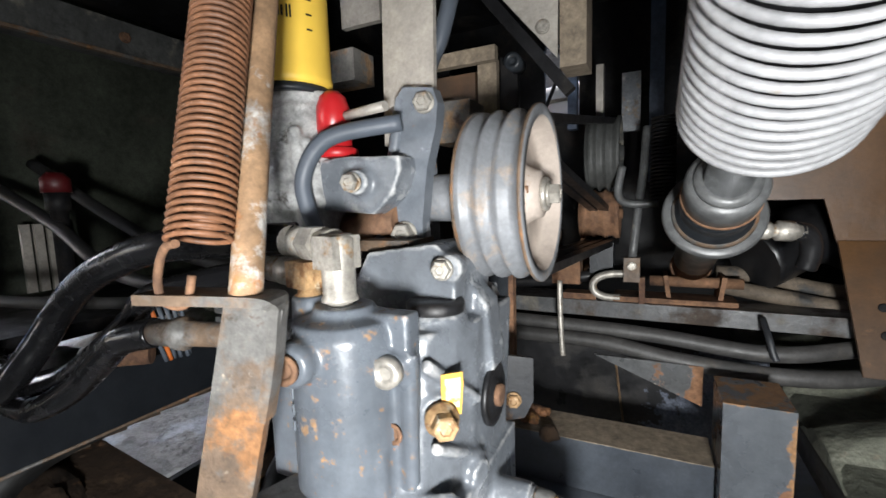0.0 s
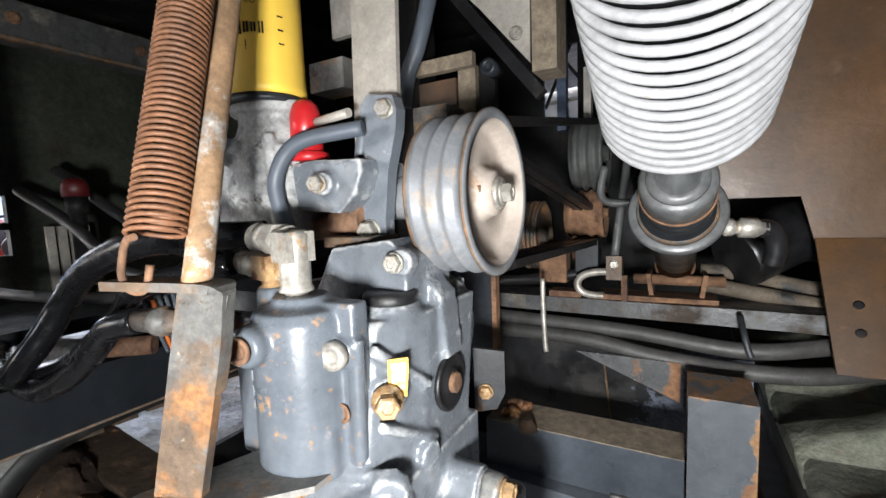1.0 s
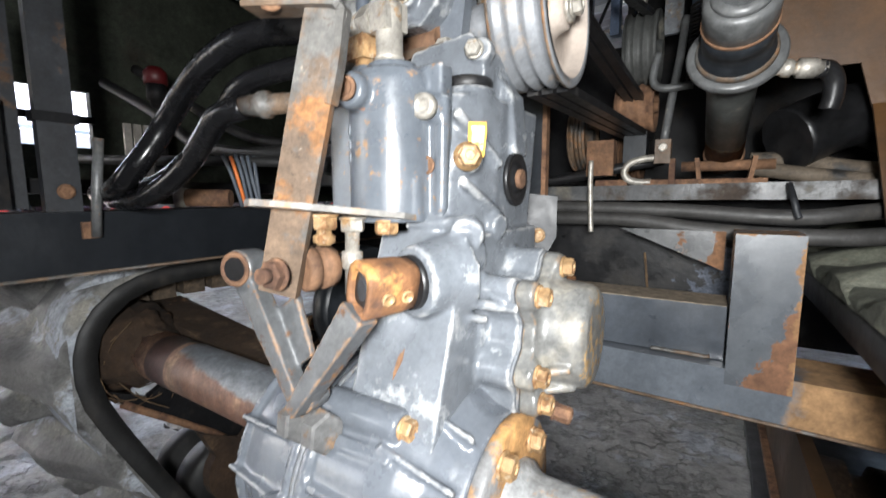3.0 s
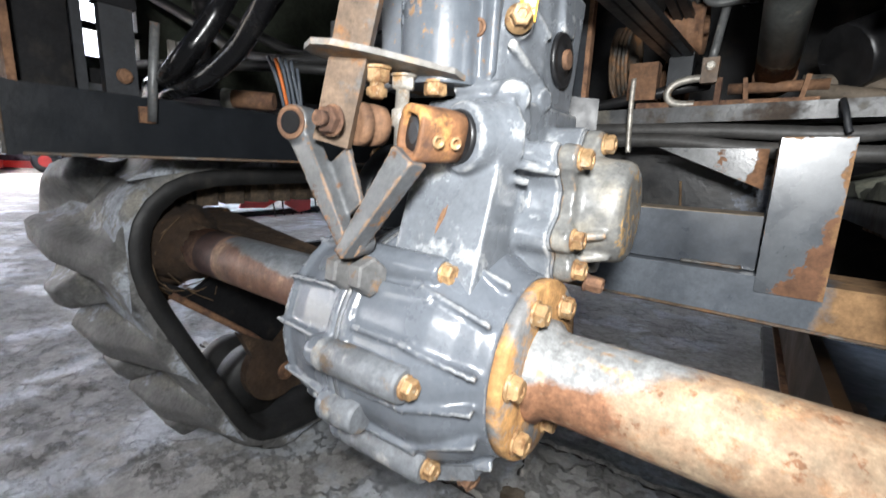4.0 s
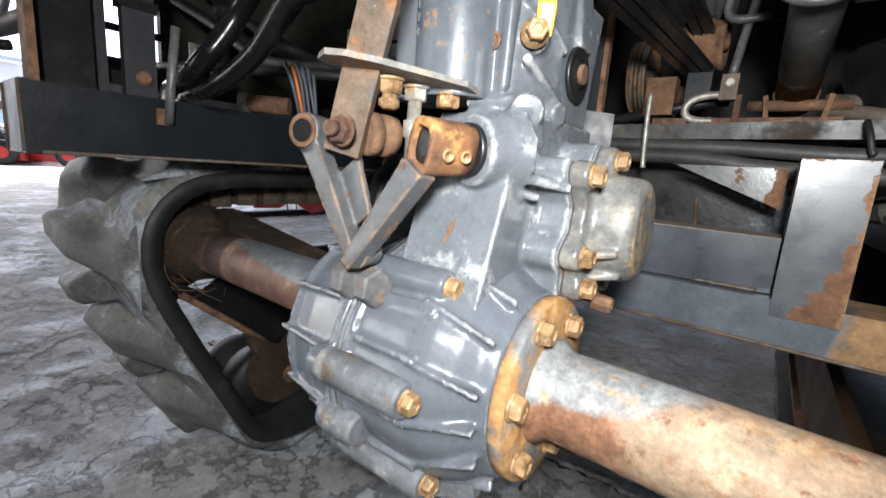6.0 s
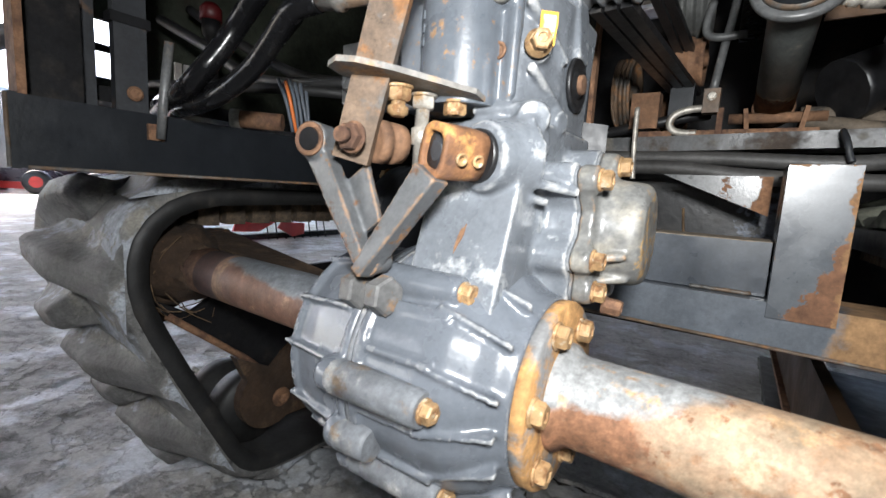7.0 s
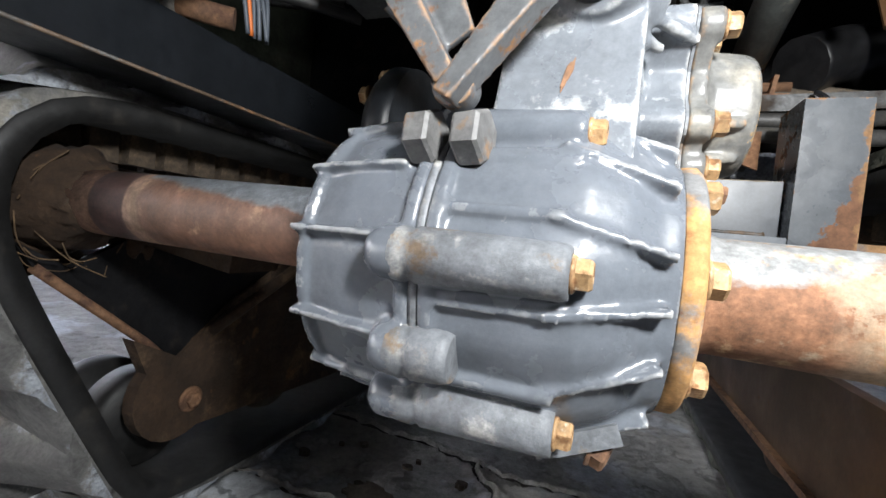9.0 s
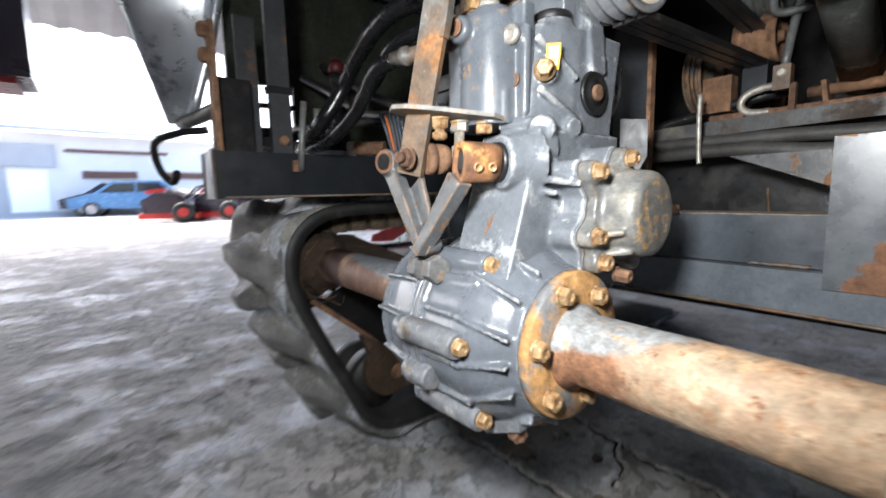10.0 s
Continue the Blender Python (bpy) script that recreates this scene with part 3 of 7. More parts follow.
for k in range(34):
    a, x = 6.283 * R3.random(), -0.590 - 0.10 * R3.random()
    r = 0.045 + 0.022 * min(1, (-0.590 - x) / 0.05)
    p = Vector((x, r * math.cos(a), AZ + r * math.sin(a)))
    d = Vector((R3.uniform(-1, 1), -math.sin(a) + R3.uniform(-0.4, 0.4), math.cos(a) + R3.uniform(-0.4, 0.4))).normalized()
    l = 0.012 + 0.03 * R3.random()
    pipe(bm, [p - d * l, p + Vector((0, math.cos(a), math.sin(a))) * 0.006, p + d * l], 0.0005 + 0.0006 * R3.random(), 4, 3)
part("straw", bm, mud_straw, straw)

# ---- transmission ----
gear = thing("transmission", (-0.12, 0.05, AZ), "grey cast metal transmission case with rusty orange bolts", "transmission")
X = along((0, 0, AZ), (1, 0, 0), (0, 0, 1))


def on_drum(x, deg, r):
    """A place on the drum round the axle; deg up from the front."""
    a = radians(deg)
    return Vector((x, -r * math.cos(a), AZ + r * math.sin(a)))


def facet(th, a):
    w = 2 * math.pi / 14
    d = (th + 0.12) % w - w / 2
    return 0.35 + 0.65 * math.cos(w / 2) / math.cos(d)


def drum_rib(bm, x0, d0, x1, d1, r0, r1, h=0.006, t=0.0045):
    a, b = on_drum(x0, d0, r0), on_drum(x1, d1, r1)
    mid = (a + b) / 2
    out = Vector((0, mid.y, mid.z - AZ)).normalized()
    box(bm, along(mid, b - a, out), t, 2 * h, (b - a).length + 0.004)


bm = lathe(B(), [(-0.143, 0.106), (-0.080, 0.107), (-0.060, 0.105), (-0.040, 0.096), (-0.026, 0.085), (-0.013, 0.081)], X, 84, shape=facet)
lathe(bm, [(-0.143, 0.105), (-0.142, 0.110), (-0.134, 0.110), (-0.133, 0.105)], X, 60)
for x0, x1, y, z, r in ((-0.158, -0.064, -0.110, 0.472, 0.0150), (-0.165, -0.066, -0.076, 0.382, 0.0150), (-0.160, -0.120, -0.100, 0.418, 0.0155)):
    q = lathe(B(), [(x0, r * 0.8), (x0 + 0.004, r), (-0.1485, r * 1.03), (-0.147, r * 0.95), (-0.143, r * 0.95), (-0.1415, r * 1.03), (x1 - 0.004, r * 0.94), (x1, r * 0.85)], along((0, y, z), (1, 0, 0)), 30, shape=lambda th, a: 1 + 0.025 * noise.noise((2 * math.cos(th), 2 * math.sin(th), a * 70)))
    part("bolt_barrel", q, barrel_finish, gear, "chalk-crusted bolt barrel")
for (x0, x1, y, z, r) in ((-0.141, -0.066, -0.062, 0.549, 0.0145), (-0.141, -0.066, -0.108, 0.470, 0.0140), (-0.141, -0.068, -0.074, 0.383, 0.0140), (-0.141, -0.066, 0.02, 0.352, 0.0145), (-0.141, -0.066, 0.11, 0.50, 0.0145)):
    lathe(bm, [(x0, r * 1.02), (x1 - 0.004, r * 0.93), (x1, r * 0.85)], along((0, y, z), (1, 0, 0)), 24)
for d0, d1 in ((44, 38), (19, 13), (-8, -4), (-33, -24), (66, 62), (-62, -55), (-90, -85)):
    drum_rib(bm, -0.076, d0, -0.020, d1, 0.103, 0.086, 0.008)
drum_rib(bm, -0.135, -8, -0.07, -8, 0.105, 0.105, 0.0045, 0.005)
drum_rib(bm, -0.135, 19.5, -0.07, 19.5, 0.105, 0.105, 0.0035, 0.006)
drum_rib(bm, -0.135, -34, -0.07, -34, 0.105, 0.105, 0.006, 0.006)
drum_rib(bm, -0.12, 40, -0.068, 41, 0.105, 0.105, 0.003, 0.010)
cast("housing_half", bm, grey_cast, gear)
bm = lathe(B(), [(-0.240, 0.066), (-0.239, 0.086), (-0.230, 0.095), (-0.200, 0.102), (-0.147, 0.106)], X, 84, shape=facet)
lathe(bm, [(-0.157, 0.105), (-0.156, 0.110), (-0.148, 0.110), (-0.147, 0.105)], X, 60)
for (x0, x1, y, z, r) in ((-0.163, -0.149, -0.062, 0.549, 0.0145), (-0.170, -0.149, -0.110, 0.472, 0.0150), (-0.178, -0.149, -0.076, 0.382, 0.0150), (-0.168, -0.149, -0.100, 0.418, 0.0155), (-0.17, -0.149, 0.02, 0.352, 0.0145)):
    lathe(bm, [(x0, r * 0.75), (x0 + 0.006, r), (x1, r * 1.02)], along((0, y, z), (1, 0, 0)), 24)
for d in (9, -22, 34, -48, 62, -75):
    drum_rib(bm, -0.234, d, -0.165, d, 0.097, 0.105, 0.006)
lathe(bm, [(-0.232, 0.092), (-0.231, 0.099), (-0.225, 0.100), (-0.224, 0.096)], X, 60)
cast("housing_half", bm, grey_cast, gear)
part("gasket", lathe(B(), [(-0.1475, 0.1085), (-0.1425, 0.1085)], X, 60), barrel_finish, gear, "chalky gasket line between housing halves")
part("axle_flange", lathe(B(), [(-0.013, 0.077), (-0.0125, 0.0785), (-0.0035, 0.0785), (-0.0015, 0.0765), (-0.0015, 0.050)], X, 64), flange_finish, gear, "rusty ochre round axle flange")
part("inner_flange", lathe(B(), [(-0.249, 0.05), (-0.248, 0.067), (-0.241, 0.069), (-0.240, 0.069)], X, 48), rust_metal, gear, "rusty round inner flange")
for d in (69, 10, -48, -110, -170, 129):
    p = on_drum(-0.0015, d, 0.0615) + Vector((0, -0.004, 0))
    part("bolt", hexbolt(B(), p, (1, 0, 0), 0.0172, 0.0105, True, R3.random() * 60), ochre_bolt, gear)
for p in ((-0.066, -0.062, 0.549), (-0.064, -0.110, 0.472), (-0.066, -0.076, 0.382), (-0.066, 0.02, 0.352)):
    part("bolt", hexbolt(B(), p, (1, -0.05, 0), 0.0145, 0.010, True, R3.random() * 60), ochre_bolt, gear)
# drain boss under the drum
part("drain_plug", hexbolt(B(), (-0.045, -0.045, 0.366), (0.9, -0.25, -0.25), 0.017, 0.010), rust_metal, gear)
bm = box(B(), along((-0.055, -0.05, 0.372), (0.85, 0.1, 0.35), (0, -1, 0)), 0.012, 0.02, 0.05, 0.003)
part("drain_boss", bm, barrel_finish, gear)
for x, y in ((-0.154, -0.0865), (-0.125, -0.0865)):
    bm = lathe(B(), [(-0.002, 0.0150), (0.000, 0.0165), (0.0125, 0.0165), (0.0145, 0.0145)], along((x - 0.007, y, 0.540), (1, -0.15, 0.05), (0, -0.35, 0.94)), 6)
    for f in bm.faces:
        f.smooth = False
    part("clamp_lug", bm, lug_finish, gear, "worn cast hexagonal lug")

# upper case
COVER_BOLTS = ((0.0165, 0.643), (0.0172, 0.577), (0.078, 0.658), (0.03, 0.549), (0.125, 0.62), (0.10, 0.545))


def lobed(r, rb, c=(0.0768, 0.598)):
    """Outline of the pump cover's flange: a circle with a lobe at each bolt."""
    out = []
    for i in range(120):
        th = 2 * math.pi * i / 120
        best = r
        for y, z in COVER_BOLTS:
            d, phi = math.hypot(y - c[0], z - c[1]), math.atan2(z - c[1], y - c[0])
            w = (th - phi + math.pi) % (2 * math.pi) - math.pi
            if abs(w) < 1.2 and abs(d * math.sin(w)) < rb:
                best = max(best, d * math.cos(w) + math.sqrt(rb * rb - (d * math.sin(w)) ** 2))
        out.append(best)
    soft = [(out[i - 2] + 2 * out[i - 1] + 2 * out[i] + 2 * out[(i + 1) % 120] + out[(i + 2) % 120]) / 8 for i in range(120)]
    return [(k * math.cos(2 * math.pi * i / 120), k * math.sin(2 * math.pi * i / 120)) for i, k in enumerate(soft)]


YZ = Matrix(((0, 0, 1, 0), (1, 0, 0, 0), (0, 1, 0, 0), (0, 0, 0, 1)))
bm = prism(B(), [(-0.068, 0.52), (-0.050, 0.575), (-0.040, 0.605), (-0.024, 0.655), (-0.012, 0.69), (0.14, 0.69), (0.14, 0.50), (-0.02, 0.46)], 0.086, Matrix.Translation((-0.127, 0, 0)) @ Matrix(((0, 0, 1, 0), (1, 0, 0, 0), (0, 1, 0, 0), (0, 0, 0, 1))), 0.010)
SHEAR = Matrix(((1, 0, 0, 0), (0, 1, 0.18, 0), (0, 0, 1, 0), (0, 0, 0, 1)))
prism(bm, [(-0.102, -0.014), (-0.078, -0.018), (-0.064, -0.010), (-0.053, 0.012), (-0.047, 0.040), (-0.047, 0.125), (-0.102, 0.125)], 0.155, Matrix.Translation((0, 0, 0.652)) @ SHEAR, 0.006)
lathe(bm, [(-0.09, 0.040), (-0.058, 0.037), (-0.050, 0.034), (-0.0475, 0.0305)], along((0, 0.0901, 0.7371), (1, 0, 0)), 36)
lathe(bm, [(-0.12, 0.060), (-0.075, 0.060), (-0.066, 0.055)], along((0, 0.135, 0.765), (1, 0, 0)), 40)
for k in range(5):
    a = radians(20 + 32 * k)
    box(bm, along((-0.092, 0.135 + 0.058 * math.cos(a), 0.765 + 0.058 * math.sin(a)), (1, 0, 0), (0, math.cos(a), math.sin(a))), 0.004, 0.009, 0.05)
prism(bm, lobed(0.058, 0.0160), 0.066, Matrix.Translation((-0.076, 0.0768, 0.598)) @ YZ, 0.002)
lathe(bm, [(-0.08, 0.070), (-0.055, 0.063), (-0.036, 0.056)], along((0, 0.075, 0.600), (1, 0, 0)), 40)
for y, z in COVER_BOLTS:
    lathe(bm, [(-0.070, 0.009), (-0.050, 0.012), (-0.012, 0.0135)], along((0, y, z), (1, 0, 0)), 20)
lathe(bm, [(0, 0.019), (0.028, 0.0165), (0.031, 0.0135)], along((-0.0544, 0.014, 0.672), (0.05, -1, 0)), 24)
lathe(bm, [(0, 0.030), (0.03, 0.027), (0.036, 0.0245)], along((-0.069, 0.002, 0.648), (-0.15, -1, 0)), 28)
lathe(bm, [(0, 0.017), (0.014, 0.0135)], along((-0.0640, 0.0245, 0.753), (0.6, -0.8, 0)), 24)
lathe(bm, [(0, 0.016), (0.012, 0.013)], along((-0.050, 0.004, 0.692), (0.6, -1, -0.2)), 20)
lathe(bm, [(0, 0.012), (0.02, 0.010)], along((-0.058, 0.05, 0.695), (1, -0.2, 0)), 20)
lathe(bm, [(0, 0.0245), (0.018, 0.0235)], along((-0.075, 0.050, 0.798), (0, 0, 1)), 30)
for a, b, w in (((-0.05, -0.022, 0.640), (-0.008, 0.012, 0.632), 0.0045), ((-0.052, -0.020, 0.635), (-0.046, -0.032, 0.555), 0.005), ((-0.098, -0.012, 0.698), (-0.052, 0.0, 0.700), 0.005), ((-0.062, 0.006, 0.79), (-0.045, 0.055, 0.748), 0.005), ((-0.055, 0.002, 0.735), (-0.044, 0.062, 0.700), 0.0045), ((-0.10, 0.0, 0.70), (-0.098, 0.0, 0.79), 0.005), ((-0.046, 0.05, 0.70), (-0.044, 0.07, 0.655), 0.005), ((-0.060, -0.030, 0.632), (-0.030, 0.002, 0.622), 0.004)):
    a, b = Vector(a), Vector(b)
    pipe(bm, [a, b], w, 8, 0)
# sloped top of the case that carries the bracket
prism(bm, [(-0.168, 0.80), (-0.136, 0.858), (-0.074, 0.866), (-0.058, 0.850), (-0.060, 0.79), (-0.12, 0.76)], 0.075, Matrix.Translation((0, 0.125, 0)) @ pose(0, 0, 0, 90, 0, 0), 0.008)
prism(bm, [(-0.075, 0.85), (-0.045, 0.815), (-0.040, 0.76), (-0.10, 0.76), (-0.10, 0.85)], 0.03, Matrix.Translation((0, 0.11, 0)) @ pose(0, 0, 0, 90, 0, 0), 0.006)
lathe(bm, [(0, 0.012), (0.012, 0.010)], along((-0.064, 0.058, 0.848), (0.2, -1, 0)), 20)
lathe(bm, [(-0.11, 0.100), (-0.062, 0.082), (-0.038, 0.058)], along((0, 0.066, 0.592), (1, 0, 0)), 40)
dv = Vector((0.30, 0.95, 0.0)).normalized()
lathe(bm, [(0.045, 0.0265), (0.047, 0.0285), (0.062, 0.030), (0.085, 0.036)], along(Vector((-0.086, -0.084, 0.656)), dv), 36)
cast("gear_case", bm, grey_worn, gear)
for q, w_, h_, t_ in (((-0.0835, -0.0440, 0.589), 0.0020, 0.0115, -14),):
    ring = [(w_ * math.cos(a) * (1 + 0.25 * math.sin(3 * a)), h_ * math.sin(a) * (1 + 0.2 * math.cos(5 * a))) for a in [2 * math.pi * k / 14 for k in range(14)]]
    part("paint_mark", prism(B(), ring, 0.0022, along(q, (0, -0.95, 0.31), (0, 0, 1)) @ pose(0, 0, 0, 0, 0, t_)), rust_metal, gear, "brown scratch in the paint")
bm = lathe(B(), [(-0.008, 0.055), (0.0, 0.056), (0.004, 0.051), (0.008, 0.0488), (0.031, 0.0462), (0.0365, 0.0440), (0.0395, 0.0385), (0.0402, 0.020)], along((0, 0.0768, 0.598), (1, 0.02, 0)), 48)
prism(bm, lobed(0.055, 0.0135), 0.012, Matrix.Translation((-0.008, 0.0768, 0.598)) @ YZ, 0.002)
for y, z in COVER_BOLTS:
    lathe(bm, [(-0.006, 0.0125), (0.006, 0.0120), (0.008, 0.0100)], along((0, y, z), (1, 0, 0)), 20)
for y, z in ((0.0185, 0.577), (0.035, 0.556)):
    pipe(bm, [(0.0, y, z), (0.030, y + 0.014, z + 0.005)], 0.004, 8, 0)
cast("pump_cover", bm, cover_finish, gear, "tan-stained grey pump cover", 0.0018)
part("gasket", prism(B(), lobed(0.0562, 0.0140), 0.0020, Matrix.Translation((-0.0100, 0.0768, 0.598)) @ YZ), barrel_finish, gear, "chalky tan gasket edge")
for y, z in ((0.0165, 0.643), (0.0172, 0.577), (0.078, 0.658), (0.03, 0.549)):
    part("bolt", hexbolt(B(), (0.0075, y, z), (1, 0, 0), 0.0145, 0.010, True, R3.random() * 60), ochre_bolt, gear)
part("bolt", hexbolt(B(), (0.012, 0.05, 0.535), (1, 0, -0.1), 0.013, 0.016), rust_metal, gear)
seal = part("seal", lathe(B(), [(-0.046, 0.0255), (-0.0425, 0.0255), (-0.0415, 0.023), (-0.0435, 0.020), (-0.0435, 0.0125), (-0.041, 0.0115), (-0.041, 0.0095)], along((0, 0.0901, 0.7371), (1, 0, 0)), 40), rubber, gear, "black rubber shaft seal")
part("shaft_end", lathe(B(), [(-0.044, 0.0095), (-0.0375, 0.0092), (-0.0365, 0.0075), (-0.0375, 0.004)], along((0, 0.0901, 0.7371), (1, 0, 0)), 24), rust_metal, seal, "rusty shaft end")
part("bolt", hexbolt(B(), (-0.0544, -0.017, 0.672), (0.05, -1, 0), 0.0135, 0.008), ochre_bolt, gear)
part("bolt", hexbolt(B(), (-0.066, 0.045, 0.848), (0.2, -1, 0), 0.013, 0.008), zinc, gear)
bm = lathe(B(), [(0, 0.0085), (0.004, 0.0085), (0.006, 0.0115), (0.010, 0.0118), (0.012, 0.0085), (0.014, 0.0085)], along((-0.0570, 0.0150, 0.753), (0.6, -0.8, 0)), 24)
hexbolt(bm, (-0.0490, 0.0045, 0.753), (0.6, -0.8, 0), 0.0155, 0.010, False)
part("oil_plug", bm, ochre_bolt, gear, "rusty orange oil plug")
part("breather_cap", lathe(B(), [(0.812, 0.020), (0.817, 0.0225), (0.822, 0.0225), (0.8245, 0.020), (0.8245, 0.012)], Matrix.Translation((-0.075, 0.050, 0)), 36), rubber, gear, "black rubber cap")
sm = along((-0.0490, 0.0192, 0.768), (0.68, -0.72, 0.1))
sm = sm @ Matrix.Diagonal((0.86, 1.06, 1, 1))
bm = prism(B(), [(-0.0085, -0.012), (0.006, -0.0145), (0.0090, 0.004), (0.0092, 0.0125), (-0.0085, 0.0125), (-0.0092, 0.002)], 0.0018, sm, 0.0005)
sticker = part("warning_sticker", bm, sticker_yellow, gear, "torn yellow warning sticker")
part("label_field", prism(B(), [(-0.0062, -0.008), (0.0045, -0.0095), (0.0066, 0.004), (0.0068, 0.0095), (-0.0062, 0.0095)], 0.0007, sm @ Matrix.Translation((0, 0, 0.0018))), sticker_pale, sticker, "faded pale printed field")

# valve cylinder on the case
valve = thing("control_valve", (-0.115, -0.005, 0.7), "grey painted hydraulic control valve with rust spots", "valve")
VC = Matrix.Translation((-0.117, -0.005, 0))
bm = lathe(B(), [(0.700, 0.0375), (0.813, 0.0370), (0.821, 0.034), (0.824, 0.0215), (0.830, 0.0205)], VC, 48)
box(bm, Matrix.Translation((-0.092, 0.002, 0.765)), 0.05, 0.018, 0.122, 0.004)
box(bm, Matrix.Translation((-0.156, 0.004, 0.756)), 0.044, 0.05, 0.112, 0.006)
lathe(bm, [(0.79, 0.016), (0.832, 0.015), (0.834, 0.013)], Matrix.Translation((-0.149, 0.0, 0)), 24)
lathe(bm, [(0, 0.0155), (0.030, 0.0145), (0.034, 0.012)], along((-0.128, -0.022, 0.802), (0.2, -1, 0)), 24)
lathe(bm, [(0.70, 0.008), (0.735, 0.008), (0.745, 0.004)], Matrix.Translation((-0.088, -0.016, 0)), 16)
lathe(bm, [(0, 0.012), (0.018, 0.011)], along((-0.078, 0.006, 0.791), (0, -1, 0)), 20)
pipe(bm, [(-0.070, -0.003, 0.71), (-0.068, -0.003, 0.80)], 0.006, 8, 0)
cast("valve_body", bm, grey_paint_rust, valve, "", 0.0018, 3)
part("bore", lathe(B(), [(0, 0.0095), (0.003, 0.0095), (0.003, 0.006), (-0.008, 0.005)], along((-0.1212, -0.0565, 0.802), (0.2, -1, 0)), 20), rust_metal, valve, "rusty open port")
part("bore", lathe(B(), [(0, 0.0075), (0.0015, 0.0075), (0.0015, 0.0048), (-0.006, 0.004)], along((-0.080, -0.0085, 0.746), (0, -1, 0)), 20), rust_metal, valve, "rusty bolt hole")
m = along((-0.078, -0.012, 0.791), (0.1, -1, 0))
part("cap_screw", lathe(B(), [(0, 0.0105), (0.004, 0.0105), (0.008, 0.0098), (0.008, 0.005), (0.006, 0.004)], m, 22), zinc, valve, "pale grey cap screw")
for k in range(3):
    part("cast_mark", box(B(), along((-0.1405, -0.0335, 0.775 - 0.011 * k), (-0.6, -0.8, 0)), 0.006, 0.007, 0.002, 0.0008), grey_paint, valve)
bm = lathe(B(), [(0, 0.0085), (0.006, 0.0085), (0.007, 0.0125), (0.009, 0.0125), (0.011, 0.0112), (0.040, 0.0115), (0.049, 0.0118), (0.052, 0.0095)], Matrix.Translation((-0.1175, -0.008, 0.826)), 24)
box(bm, Matrix.Translation((-0.1185, -0.008, 0.866)) @ pose(0, 0, 0, 0, 0, -13), 0.022, 0.023, 0.022, 0.007, 3)
lathe(bm, [(-0.002, 0.0110), (0.014, 0.0095)], along((-0.122, -0.007, 0.8705), (-1, 0.24, 0.02)), 20)
elbow = part("elbow_fitting", bm, zinc, valve, "pale zinc elbow fitting")
m = along((-0.130, -0.0051, 0.8708), (-1, 0.24, 0.02))
bm = lathe(B(), [(0, 0.0095), (0.010, 0.0095)], m, 18)
hexbolt(bm, m @ Vector((0, 0, 0.003)), (-1, 0.24, 0.02), 0.0225, 0.020, False)
lathe(bm, [(0.022, 0.0115), (0.034, 0.0112), (0.035, 0.0095), (0.038, 0.0095), (0.039, 0.0118), (0.052, 0.0115), (0.054, 0.0085), (0.075, 0.0085)], m, 18)
part("hose_nut", bm, zinc, elbow, "pale hex hose nut")
bm = lathe(B(), [(0, 0.0105), (0.004, 0.0105), (0.005, 0.0085), (0.012, 0.0085)], Matrix.Translation((-0.150, -0.002, 0.830)), 18)
box(bm, Matrix.Translation((-0.150, -0.002, 0.849)) @ pose(0, 0, 0, 0, 0, -13), 0.024, 0.022, 0.019, 0.004)
m = along((-0.158, 0.0, 0.849), (-1, 0.24, 0.0))
part("elbow_fitting", bm, ochre_bolt, valve, "rusty banjo fitting")
bm = lathe(B(), [(0, 0.0095), (0.008, 0.0095), (0.009, 0.0112), (0.022, 0.0112), (0.023, 0.009), (0.026, 0.009), (0.027, 0.0105), (0.045, 0.010), (0.046, 0.008), (0.06, 0.0078)], m, 18)
part("hose_tail", bm, zinc, valve, "pale grey crimped hose tail")
for (x, y), mat, rod_l in (((-0.132, -0.072), ochre_bolt, 0.012), ((-0.124, -0.050), zinc, 0.05), ((-0.106, -0.030), ochre_bolt, 0.0)):
    bm = hexbolt(B(), (x, y, 0.6985 - 0.13 * y), (0, 0, -1), 0.0170, 0.012, True, R3.random() * 60)
    if rod_l:
        lathe(bm, [(0.010, 0.0058), (0.012 + rod_l * 0.3, 0.0058), (0.013 + rod_l * 0.3, 0.0085), (0.016 + rod_l * 0.5, 0.0085), (0.017 + rod_l * 0.5, 0.0058), (0.012 + rod_l, 0.0055)], along((x, y, 0.6985 - 0.13 * y), (0, -0.05, -1)), 14)
    part("stud", bm, mat, valve, "threaded stud with hex nut")

# support plate, lever bar and spring
plate = thing("bracket_plate", (-0.12, -0.07, 0.70), "thin worn steel bracket plate with rounded end", "bracket")
bm = prism(B(), [(-0.150, -0.124), (-0.165, -0.118), (-0.168, -0.104), (-0.160, -0.060), (-0.152, 0.01), (-0.086, 0.012), (-0.080, -0.040), (-0.088, -0.052), (-0.118, -0.098), (-0.136, -0.118)], 0.0045, Matrix.Translation((0, 0, 0.699)) @ pose(0, 0, 0, -7.5, 0, 0), 0.0012)
part("sheet", bm, plate_finish, plate)
bar = thing("lever_bar", (-0.15, -0.09, 0.65), "flat rusty orange steel lever bar", "lever")
top, low = Vector((-0.113, -0.079, 0.848)), Vector((-0.161, -0.094, 0.647))
bm = box(B(), along((top + low) / 2, top - low, (0.45, -0.9, 0)), 0.030, 0.009, (top - low).length, 0.002)
part("strip", bm, bar_finish, bar)
